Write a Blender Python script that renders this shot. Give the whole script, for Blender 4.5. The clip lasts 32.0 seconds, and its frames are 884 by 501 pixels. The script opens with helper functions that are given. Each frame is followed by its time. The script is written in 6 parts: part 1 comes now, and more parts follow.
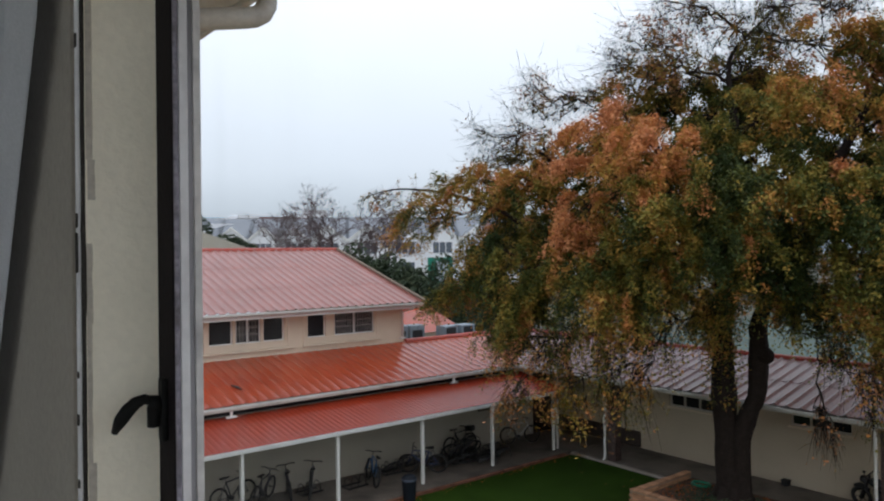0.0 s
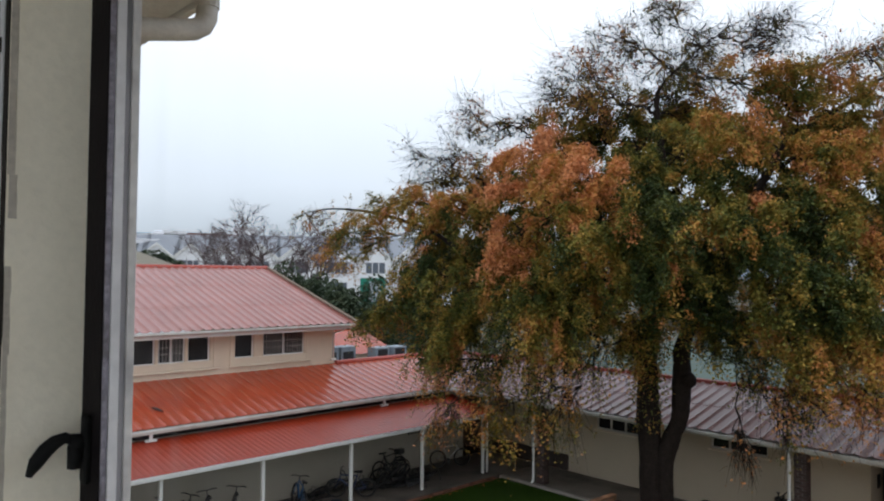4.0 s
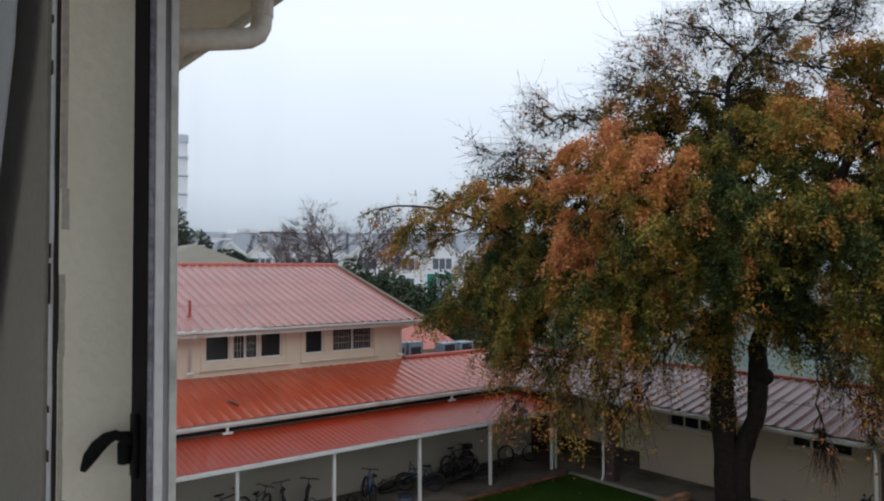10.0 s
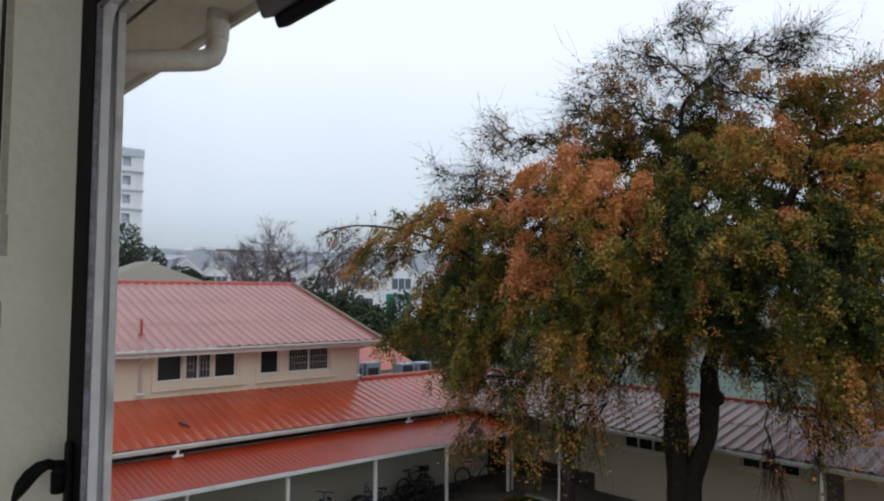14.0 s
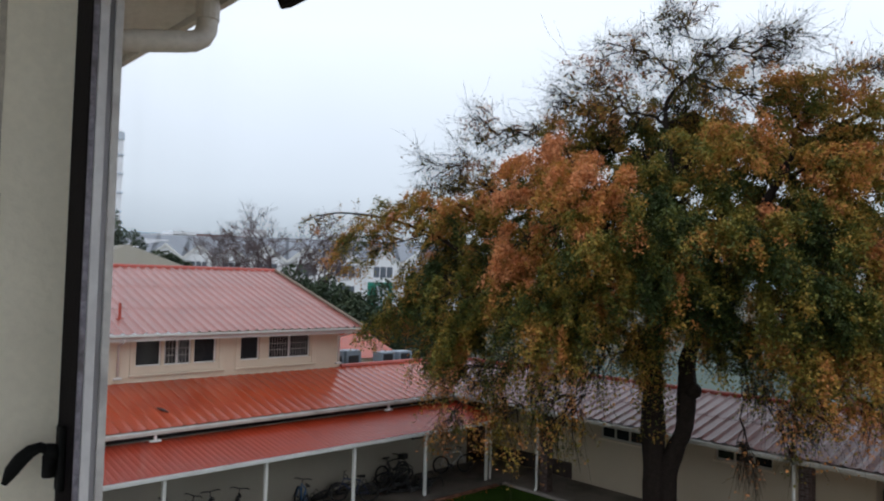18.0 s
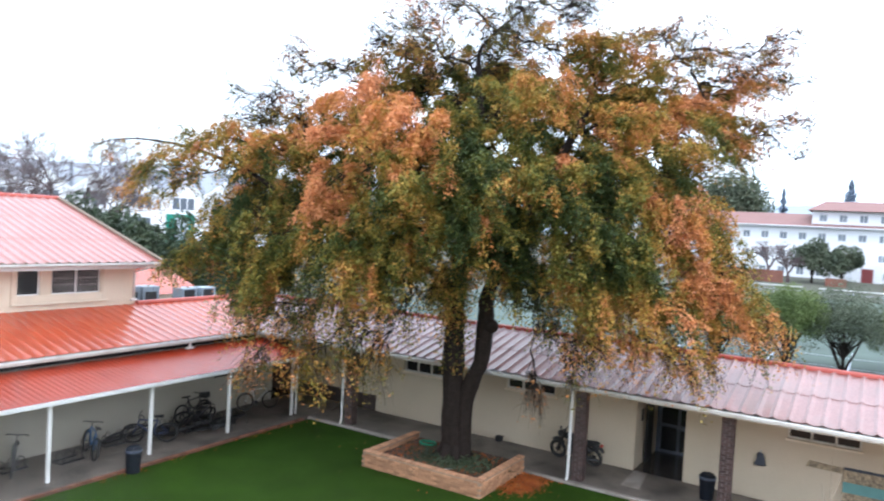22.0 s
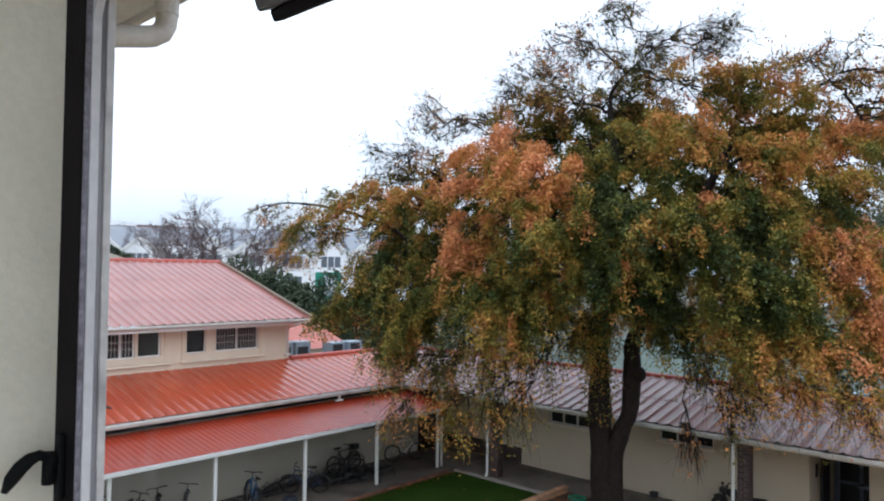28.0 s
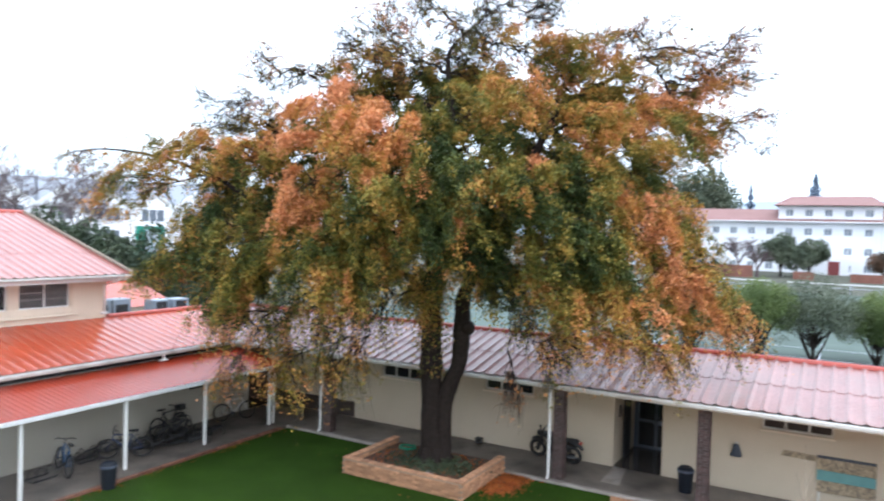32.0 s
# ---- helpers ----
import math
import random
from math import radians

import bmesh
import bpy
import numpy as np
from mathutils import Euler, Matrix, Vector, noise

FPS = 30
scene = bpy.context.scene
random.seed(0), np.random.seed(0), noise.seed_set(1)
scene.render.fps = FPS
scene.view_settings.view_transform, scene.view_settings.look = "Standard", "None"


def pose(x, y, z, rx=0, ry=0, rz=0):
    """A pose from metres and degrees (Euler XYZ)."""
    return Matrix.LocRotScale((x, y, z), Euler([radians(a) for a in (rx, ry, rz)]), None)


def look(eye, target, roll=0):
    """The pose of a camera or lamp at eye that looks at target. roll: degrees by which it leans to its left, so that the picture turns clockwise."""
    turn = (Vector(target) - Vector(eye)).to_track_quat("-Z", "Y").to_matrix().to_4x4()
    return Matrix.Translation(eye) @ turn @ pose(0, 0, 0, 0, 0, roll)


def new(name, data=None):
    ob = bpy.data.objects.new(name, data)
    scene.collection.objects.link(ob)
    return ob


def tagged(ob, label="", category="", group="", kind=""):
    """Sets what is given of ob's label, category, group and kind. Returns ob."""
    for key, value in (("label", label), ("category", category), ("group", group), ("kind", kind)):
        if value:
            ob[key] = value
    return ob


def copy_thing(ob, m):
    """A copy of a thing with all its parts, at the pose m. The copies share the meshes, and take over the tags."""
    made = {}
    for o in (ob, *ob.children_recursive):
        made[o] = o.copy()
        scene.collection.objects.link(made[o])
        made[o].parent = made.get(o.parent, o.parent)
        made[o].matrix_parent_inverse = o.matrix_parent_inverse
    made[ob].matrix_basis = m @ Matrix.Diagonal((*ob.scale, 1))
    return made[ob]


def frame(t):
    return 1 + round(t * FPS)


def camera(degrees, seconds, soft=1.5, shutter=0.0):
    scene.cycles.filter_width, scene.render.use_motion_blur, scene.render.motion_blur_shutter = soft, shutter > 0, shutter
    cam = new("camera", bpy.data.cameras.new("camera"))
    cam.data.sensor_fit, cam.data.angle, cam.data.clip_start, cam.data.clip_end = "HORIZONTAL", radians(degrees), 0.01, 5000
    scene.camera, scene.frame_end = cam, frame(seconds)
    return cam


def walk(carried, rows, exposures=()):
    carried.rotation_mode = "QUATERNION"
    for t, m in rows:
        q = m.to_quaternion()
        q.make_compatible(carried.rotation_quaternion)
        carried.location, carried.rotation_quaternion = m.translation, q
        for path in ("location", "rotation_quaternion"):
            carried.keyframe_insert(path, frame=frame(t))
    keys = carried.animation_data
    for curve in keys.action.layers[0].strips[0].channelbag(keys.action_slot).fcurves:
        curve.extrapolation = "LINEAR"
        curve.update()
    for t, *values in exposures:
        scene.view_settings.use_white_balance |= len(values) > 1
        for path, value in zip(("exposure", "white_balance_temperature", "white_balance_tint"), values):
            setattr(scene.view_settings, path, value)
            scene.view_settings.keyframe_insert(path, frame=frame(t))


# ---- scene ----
cam = camera(63.7, 32.0, soft=2.1, shutter=0.5)
# seconds, place, yaw, pitch, roll
PATH = [
    (0, 0.086, -0.115, 7.639, -38.16, 0.33, -0.71),
    (0.5, 0.075, -0.110, 7.643, -39.98, 0.43, -0.58),
    (1, 0.089, -0.103, 7.640, -42.29, 0.19, -0.41),
    (1.5, 0.071, -0.090, 7.653, -42.58, 0.78, -0.60),
    (2, 0.063, -0.092, 7.665, -43.93, 1.53, -0.35),
    (2.5, 0.056, -0.103, 7.672, -43.88, 2.15, -0.23),
    (3, 0.059, -0.098, 7.671, -43.88, 2.20, -0.17),
    (3.5, 0.073, -0.055, 7.661, -43.94, 2.28, 0.29),
    (5.5, 0.125, -0.148, 7.645, -42.28, 0.64, 0.35),
    (6, 0.131, -0.141, 7.643, -42.52, 0.53, 0.65),
    (6.5, 0.116, -0.137, 7.646, -42.41, 0.89, 0.74),
    (7, 0.104, -0.130, 7.646, -43.30, 1.06, 0.98),
    (7.5, 0.100, -0.124, 7.643, -43.58, 1.19, 0.97),
    (8, 0.108, -0.126, 7.644, -43.11, 1.40, 0.86),
    (8.5, 0.118, -0.128, 7.646, -42.31, 1.34, 0.76),
    (9, 0.125, -0.137, 7.642, -42.40, 1.15, 0.87),
    (9.5, 0.130, -0.119, 7.640, -41.76, 1.42, 0.41),
    (10, 0.119, -0.114, 7.663, -38.18, 1.64, -0.18),
    (10.5, 0.113, -0.128, 7.669, -39.94, 2.77, 0.37),
    (11, 0.123, -0.132, 7.672, -40.19, 2.79, 0.26),
    (11.5, 0.126, -0.138, 7.673, -40.91, 2.94, 0.10),
    (12, 0.127, -0.137, 7.672, -41.07, 2.81, -0.04),
    (12.5, 0.127, -0.135, 7.672, -41.49, 2.68, -0.05),
    (13, 0.127, -0.140, 7.671, -41.14, 2.72, 0.07),
    (13.5, 0.130, -0.092, 7.664, -41.37, 3.09, 0.02),
    (14, 0.123, -0.151, 7.677, -41.42, 3.27, 0.41),
    (14.5, 0.140, -0.134, 7.676, -39.45, 1.99, -0.17),
    (16.5, 0.128, -0.108, 7.672, -40.92, 3.00, 0.40),
    (17, 0.119, -0.115, 7.673, -41.68, 2.79, 0.79),
    (17.5, 0.116, -0.111, 7.673, -42.56, 2.56, 1.09),
    (18, 0.108, -0.130, 7.675, -42.88, 2.43, 1.43),
    (18.5, 0.104, -0.100, 7.670, -43.26, 2.04, 1.57),
    (19, 0.099, -0.091, 7.677, -43.42, 1.62, 1.89),
    (19.5, 0.086, -0.115, 7.671, -46.17, 0.94, 2.60),
    (20, 0.090, -0.100, 7.681, -48.23, 0.80, 3.17),
    (20.5, 0.099, -0.087, 7.681, -50.64, -0.28, 3.18),
    (21, 0.079, -0.062, 7.683, -53.22, -1.13, 3.19),
    (21.5, 0.065, -0.062, 7.685, -54.30, -1.56, 3.25),
    (22, -0.005, -0.098, 7.699, -58.36, -1.99, 3.23),
    (22.5, -0.020, -0.047, 7.707, -60.20, -1.31, 3.12),
    (23, 0.020, -0.031, 7.715, -59.24, -1.50, 2.57),
    (23.5, 0.044, -0.009, 7.728, -57.47, -1.92, 1.82),
    (24, 0.025, -0.047, 7.742, -57.55, -1.79, 1.07),
    (24.5, 0.030, -0.022, 7.745, -57.92, -2.14, 0.85),
    (26.5, -0.089, -0.007, 7.699, -64.72, -3.23, 0.28),
    (27, -0.090, 0.007, 7.690, -64.80, -2.09, 0.92),
    (27.5, 0.125, 0.010, 7.682, -55.64, -1.66, -0.47),
    (28, 0.035, -0.120, 7.695, -47.09, 1.60, 0.73),
    (28.5, 0.031, -0.131, 7.697, -48.55, 2.54, 0.70),
    (29, 0.019, -0.135, 7.694, -48.90, 2.70, 0.56),
    (29.5, 0.028, -0.131, 7.701, -48.85, 3.02, 0.88),
    (30, -0.005, -0.166, 7.692, -49.14, 3.15, 0.88),
    (30.5, -0.001, -0.137, 7.697, -49.35, 1.73, 1.28),
    (31, 0.017, -0.107, 7.687, -52.64, 0.46, 1.20),
    (31.5, 0.016, -0.106, 7.663, -55.71, -1.45, 0.96),
    (32, -0.023, -0.096, 7.641, -60.42, -1.52, 1.66),
]
EXPOSURE = [
    (0.0, -1.2, 6550, 11), (1.0, -1.12, 6550, 11), (9.0, -1.1, 6550, 11), (10.2, -1.32, 6450, 11), (17.8, -1.28, 6450, 11), (19.0, -1.12, 6450, 11), (20.0, -0.8, 6250, 11), (21.0, -0.24, 6130, 11), (21.6, 0.3, 6080, 11), (27.2, 0.38, 6080, 11), (27.65, 0.36, 6080, 11),
    (27.9, -0.36, 6200, 11), (28.5, -0.84, 6150, 11), (30.6, -0.92, 6150, 11), (31.3, -0.34, 6100, 11), (32.0, 0.28, 6080, 11),
]


def aim(yaw, pitch, roll):
    """A turn from degrees: yaw to the left of +y, pitch up, roll as in look()."""
    return pose(0, 0, 0, 0, 0, yaw) @ pose(0, 0, 0, 90 + pitch) @ pose(0, 0, 0, 0, 0, roll)


walk(cam, [(t, Matrix.Translation((x, y, z)) @ aim(a, p, r)) for t, x, y, z, a, p, r in PATH], EXPOSURE)

# ---- world and light: an overcast, rainy day ----
world = bpy.data.worlds.new("overcast_sky")
scene.world = world
world.use_nodes = True
wn, wl = world.node_tree.nodes, world.node_tree.links
wn.clear()
sky = wn.new("ShaderNodeTexSky")
sky.sky_type, sky.sun_disc = "NISHITA", False
sky.sun_elevation, sky.sun_rotation = radians(42), radians(200)
sky.air_density, sky.dust_density = 1.0, 4.0
tc = wn.new("ShaderNodeTexCoord")
sep = wn.new("ShaderNodeSeparateXYZ")
wl.new(tc.outputs["Generated"], sep.inputs[0])
cloud = wn.new("ShaderNodeTexNoise")
cloud.inputs["Scale"].default_value, cloud.inputs["Detail"].default_value = 1.6, 4
wl.new(tc.outputs["Generated"], cloud.inputs["Vector"])
wob = wn.new("ShaderNodeMath")
wob.operation = "MULTIPLY_ADD"
wob.inputs[1].default_value = 0.16
wl.new(cloud.outputs["Fac"], wob.inputs[0])
wl.new(sep.outputs["Z"], wob.inputs[2])
ramp = wn.new("ShaderNodeValToRGB")
ramp.color_ramp.elements[0].position, ramp.color_ramp.elements[0].color = 0.06, (0.62, 0.77, 0.92, 1)
ramp.color_ramp.elements[1].position, ramp.color_ramp.elements[1].color = 0.8, (1.75, 1.93, 2.18, 1)
mid = ramp.color_ramp.elements.new(0.2)
mid.color = (1.38, 1.56, 1.76, 1)
high = ramp.color_ramp.elements.new(0.42)
high.color = (1.95, 2.14, 2.37, 1)
wl.new(wob.outputs[0], ramp.inputs[0])
bg_sky, bg_cloud, add = wn.new("ShaderNodeBackground"), wn.new("ShaderNodeBackground"), wn.new("ShaderNodeAddShader")
bg_sky.inputs["Strength"].default_value, bg_cloud.inputs["Strength"].default_value = 0.03, 1.15
wl.new(sky.outputs[0], bg_sky.inputs[0])
wl.new(ramp.outputs[0], bg_cloud.inputs[0])
wl.new(bg_sky.outputs[0], add.inputs[0])
wl.new(bg_cloud.outputs[0], add.inputs[1])
wout = wn.new("ShaderNodeOutputWorld")
wl.new(add.outputs[0], wout.inputs[0])
sun = new("sun", bpy.data.lights.new("sun", "SUN"))
sun.data.energy, sun.data.angle, sun.data.color = 0.5, radians(30), (1.0, 0.98, 0.95)
sun.matrix_world = look((0, 0, 60), (8, 13, 30))


# ---- materials ----
def material(name, color, rough=0.7, metal=0.0, vary=0.15, scale=3.0, fine=0.0, fine_scale=60.0, bump=0.0, stain=None, stain_amount=0.0,
             stain_scale=0.8, coat=0.0, random=0.0, spec=0.5):
    """A painted or mineral surface: mottling at two scales, stains and fine relief."""
    m = bpy.data.materials.new(name)
    m.use_nodes = True
    n, l = m.node_tree.nodes, m.node_tree.links
    p = n["Principled BSDF"]
    p.inputs["Roughness"].default_value, p.inputs["Metallic"].default_value = rough, metal
    p.inputs["Coat Weight"].default_value, p.inputs["Coat Roughness"].default_value = coat, 0.12
    p.inputs["Specular IOR Level"].default_value = spec
    geo = n.new("ShaderNodeNewGeometry")
    big = n.new("ShaderNodeTexNoise")
    big.inputs["Scale"].default_value, big.inputs["Detail"].default_value = scale, 5
    l.new(geo.outputs["Position"], big.inputs["Vector"])
    col = n.new("ShaderNodeMix")
    col.data_type = "RGBA"
    dark, light = [c * (1 - vary) for c in color], [min(1, c * (1 + vary)) for c in color]
    col.inputs["A"].default_value, col.inputs["B"].default_value = (*dark, 1), (*light, 1)
    l.new(big.outputs["Fac"], col.inputs["Factor"])
    out = col.outputs["Result"]
    if fine:
        grain = n.new("ShaderNodeTexNoise")
        grain.inputs["Scale"].default_value, grain.inputs["Detail"].default_value = fine_scale, 3
        l.new(geo.outputs["Position"], grain.inputs["Vector"])
        mul = n.new("ShaderNodeMapRange")
        mul.inputs["From Min"].default_value, mul.inputs["From Max"].default_value = 0.3, 0.7
        mul.inputs["To Min"].default_value, mul.inputs["To Max"].default_value = 1 - fine, 1 + fine
        l.new(grain.outputs["Fac"], mul.inputs["Value"])
        sc = n.new("ShaderNodeVectorMath")
        sc.operation = "SCALE"
        l.new(out, sc.inputs[0])
        l.new(mul.outputs[0], sc.inputs["Scale"])
        out = sc.outputs[0]
    if stain:
        st = n.new("ShaderNodeTexNoise")
        st.inputs["Scale"].default_value, st.inputs["Detail"].default_value = stain_scale, 7
        l.new(geo.outputs["Position"], st.inputs["Vector"])
        r = n.new("ShaderNodeMapRange")
        r.inputs["From Min"].default_value, r.inputs["From Max"].default_value = 0.48, 0.72
        r.inputs["To Max"].default_value = stain_amount
        l.new(st.outputs["Fac"], r.inputs["Value"])
        mx = n.new("ShaderNodeMix")
        mx.data_type = "RGBA"
        mx.inputs["B"].default_value = (*stain, 1)
        l.new(r.outputs[0], mx.inputs["Factor"])
        l.new(out, mx.inputs["A"])
        out = mx.outputs["Result"]
    if random:
        info = n.new("ShaderNodeObjectInfo")
        r = n.new("ShaderNodeMapRange")
        r.inputs["To Min"].default_value, r.inputs["To Max"].default_value = 1 - random, 1 + random
        l.new(info.outputs["Random"], r.inputs["Value"])
        sc = n.new("ShaderNodeVectorMath")
        sc.operation = "SCALE"
        l.new(out, sc.inputs[0])
        l.new(r.outputs[0], sc.inputs["Scale"])
        out = sc.outputs[0]
    l.new(out, p.inputs["Base Color"])
    if bump:
        b = n.new("ShaderNodeBump")
        b.inputs["Strength"].default_value, b.inputs["Distance"].default_value = bump, 0.02
        src = n.new("ShaderNodeTexNoise")
        src.inputs["Scale"].default_value, src.inputs["Detail"].default_value = fine_scale, 4
        l.new(geo.outputs["Position"], src.inputs["Vector"])
        l.new(src.outputs["Fac"], b.inputs["Height"])
        l.new(b.outputs[0], p.inputs["Normal"])
    return m


M = {}
M["wet_roof"] = material("wet_red_roof_paint", (0.36, 0.055, 0.02), 0.2, vary=0.22, scale=0.7, fine=0.08, fine_scale=25, coat=0.0, spec=0.36, stain=(0.3, 0.05, 0.03), stain_amount=0.5, random=0.06)
M["lean_roof"] = material("wet_deep_red_roof_paint", (0.3, 0.034, 0.012), 0.25, vary=0.25, scale=0.8, fine=0.1, fine_scale=25, coat=0.0, spec=0.2, stain=(0.2, 0.04, 0.028), stain_amount=0.5, random=0.06)
M["dull_roof"] = material("weathered_red_roof", (0.35, 0.135, 0.11), 0.36, vary=0.22, scale=1.1, fine=0.22, fine_scale=16, coat=0.3, stain=(0.3, 0.12, 0.1), stain_amount=0.5, random=0.06)
M["wing_roof"] = material("weathered_pink_roof", (0.275, 0.133, 0.118), 0.36, vary=0.25, scale=0.9, fine=0.18, fine_scale=14, coat=0.2, stain=(0.23, 0.155, 0.135), stain_amount=0.75, random=0.06)
M["ridge"] = material("red_ridge_paint", (0.42, 0.065, 0.04), 0.35, vary=0.2, scale=2, fine=0.1)
M["cream"] = material("cream_plaster", (0.53, 0.45, 0.335), 0.85, vary=0.06, scale=1.2, fine=0.04, fine_scale=40, bump=0.15, stain=(0.5, 0.42, 0.32), stain_amount=0.3)
M["pale"] = material("pale_cream_plaster", (0.74, 0.64, 0.5), 0.85, vary=0.06, scale=1.2, fine=0.04, fine_scale=40, bump=0.15, stain=(0.55, 0.45, 0.36), stain_amount=0.25)
M["gutter"] = material("weathered_white_gutter_paint", (0.55, 0.54, 0.5), 0.5, vary=0.1, scale=1.5, fine=0.06, stain=(0.3, 0.27, 0.22), stain_amount=0.5, stain_scale=2)
M["white"] = material("white_gloss_paint", (0.78, 0.78, 0.76), 0.35, vary=0.06, scale=2, fine=0.04, stain=(0.5, 0.48, 0.44), stain_amount=0.3)
M["offwhite"] = material("grubby_white_paint", (0.62, 0.6, 0.55), 0.5, vary=0.1, scale=4, fine=0.08, stain=(0.35, 0.3, 0.24), stain_amount=0.5, stain_scale=3)
M["dark"] = material("dark_parts_and_shade", (0.02, 0.02, 0.022), 0.6, vary=0.2)
M["crevice"] = material("gap_shadow_black", (0.009, 0.008, 0.008), 0.9, vary=0.3, scale=4, spec=0.1)
M["black"] = material("black_metal", (0.015, 0.015, 0.016), 0.4, vary=0.2, scale=20)
M["rubber"] = material("black_rubber", (0.02, 0.02, 0.02), 0.8, vary=0.2, scale=20)
M["slab"] = material("wet_concrete", (0.142, 0.122, 0.103), 0.5, vary=0.4, scale=1.6, fine=0.2, fine_scale=30, bump=0.3, stain=(0.035, 0.03, 0.025), stain_amount=0.95, stain_scale=0.9, spec=0.4)
M["dado"] = material("dark_damp_brick_dado", (0.05, 0.036, 0.032), 0.85, vary=0.3, scale=6, fine=0.3, fine_scale=25, bump=0.4)
M["wet_slab"] = material("dark_wet_concrete", (0.05, 0.045, 0.042), 0.16, vary=0.3, scale=2.5, fine=0.1, fine_scale=30)
M["brick"] = material("orange_tan_brick", (0.42, 0.22, 0.12), 0.85, vary=0.25, scale=9, fine=0.15, fine_scale=70, bump=0.4, random=0.3)
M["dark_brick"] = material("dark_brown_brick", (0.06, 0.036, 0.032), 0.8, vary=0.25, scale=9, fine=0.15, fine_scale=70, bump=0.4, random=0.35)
M["dark_mortar"] = material("dark_weathered_mortar", (0.17, 0.15, 0.14), 0.95, vary=0.2, scale=12, fine=0.15)
M["mortar"] = material("sandy_mortar", (0.29, 0.205, 0.14), 0.95, vary=0.15, scale=12, fine=0.15)
M["bark"] = material("dark_wet_bark", (0.027, 0.0205, 0.0175), 0.9, spec=0.12, vary=0.4, scale=6, fine=0.3, fine_scale=30, bump=0.9)
M["soil"] = material("leaf_littered_soil", (0.08, 0.045, 0.03), 0.95, vary=0.4, scale=6, fine=0.4, fine_scale=40, bump=0.8, stain=(0.3, 0.1, 0.03), stain_amount=0.5, stain_scale=2)
M["sand"] = material("orange_brown_earth", (0.33, 0.17, 0.085), 0.95, vary=0.25, scale=1.3, fine=0.25, fine_scale=30, bump=0.4, stain=(0.17, 0.1, 0.06), stain_amount=0.7, stain_scale=0.9)
M["kerb"] = material("pale_concrete_kerb", (0.3, 0.27, 0.24), 0.6, vary=0.25, scale=2.5, fine=0.15, fine_scale=40, bump=0.3, stain=(0.13, 0.1, 0.07), stain_amount=0.7, stain_scale=1.7)
M["garden_brick"] = material("dull_red_garden_brick", (0.2, 0.085, 0.06), 0.9, vary=0.25, scale=0.8, fine=0.2, fine_scale=5)
# Cream plaster greyed and darkened for the shade under the lean-to.
M["shade_wall"] = material("shaded_stained_plaster", (0.4, 0.372, 0.305), 0.85, vary=0.08, scale=1.0, fine=0.05, fine_scale=40, bump=0.15, stain=(0.4, 0.36, 0.3), stain_amount=0.45)
M["verge"] = material("mossy_tan_verge_mortar", (0.2, 0.15, 0.11), 0.9, vary=0.3, scale=5, fine=0.2, fine_scale=30, bump=0.3, stain=(0.1, 0.09, 0.06), stain_amount=0.6, stain_scale=3)
M["bar"] = material("dull_grey_bar_paint", (0.5, 0.49, 0.47), 0.5, vary=0.15, scale=8)
M["ground"] = material("distant_grass", (0.085, 0.085, 0.06), 0.95, vary=0.3, scale=0.2, fine=0.2, fine_scale=3)
M["lawn"] = material("green_lawn", (0.023, 0.05, 0.006), 0.95, spec=0.05, stain=(0.02, 0.04, 0.006), stain_amount=0.7, stain_scale=0.6, vary=0.4, scale=0.7, fine=0.35, fine_scale=70, bump=0.6)
M["court"] = material("wet_tennis_court", (0.1, 0.13, 0.11), 0.85, vary=0.25, scale=0.3, spec=0.12, stain=(0.07, 0.085, 0.075), stain_amount=0.6, stain_scale=0.2)
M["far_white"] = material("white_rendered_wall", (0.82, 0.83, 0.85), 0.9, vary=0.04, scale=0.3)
M["far_roof"] = material("faded_terracotta_tiles", (0.23, 0.12, 0.105), 0.8, vary=0.15, scale=0.6, fine=0.15, fine_scale=6)
M["mist_glass"] = material("mist_paled_glass", (0.55, 0.61, 0.68), 0.3, vary=0.1)
# Far window glass, its colour lifted to a paler grey for haze.
M["haze_glass"] = material("haze_paled_window_glass", (0.2, 0.23, 0.27), 0.3, vary=0.3, scale=0.4)
M["far_glass"] = material("dark_window_glass", (0.12, 0.14, 0.17), 0.2, vary=0.1)
M["grey_roof"] = material("grey_slate_roof", (0.25, 0.27, 0.3), 0.6, vary=0.1, scale=0.5)
M["metal"] = material("galvanised_metal", (0.45, 0.5, 0.55), 0.4, metal=0.4, vary=0.1, scale=3)


# ---- mesh helpers ----
def thing(name, label="", category="", group="", kind="", at=(0, 0, 0)):
    ob = new(name)
    ob.location = at
    return tagged(ob, label, category, group, kind)


def link(name, mesh, mat, parent=None, label="", m=None):
    if mat is not None and not mesh.materials:
        mesh.materials.append(mat)
    ob = new(name, mesh)
    if parent is not None:
        ob.parent = parent
        ob.matrix_parent_inverse = Matrix.Translation(parent.location).inverted() if parent.parent is None else Matrix()
    if m is not None:
        ob.matrix_basis = m
    if label:
        tagged(ob, label)
    return ob


def part(name, bm, mat, parent=None, label="", m=None, smooth=False):
    mesh = bpy.data.meshes.new(name)
    bm.normal_update()
    bm.to_mesh(mesh)
    bm.free()
    if smooth:
        mesh.shade_smooth()
    return link(name, mesh, mat, parent, label, m)


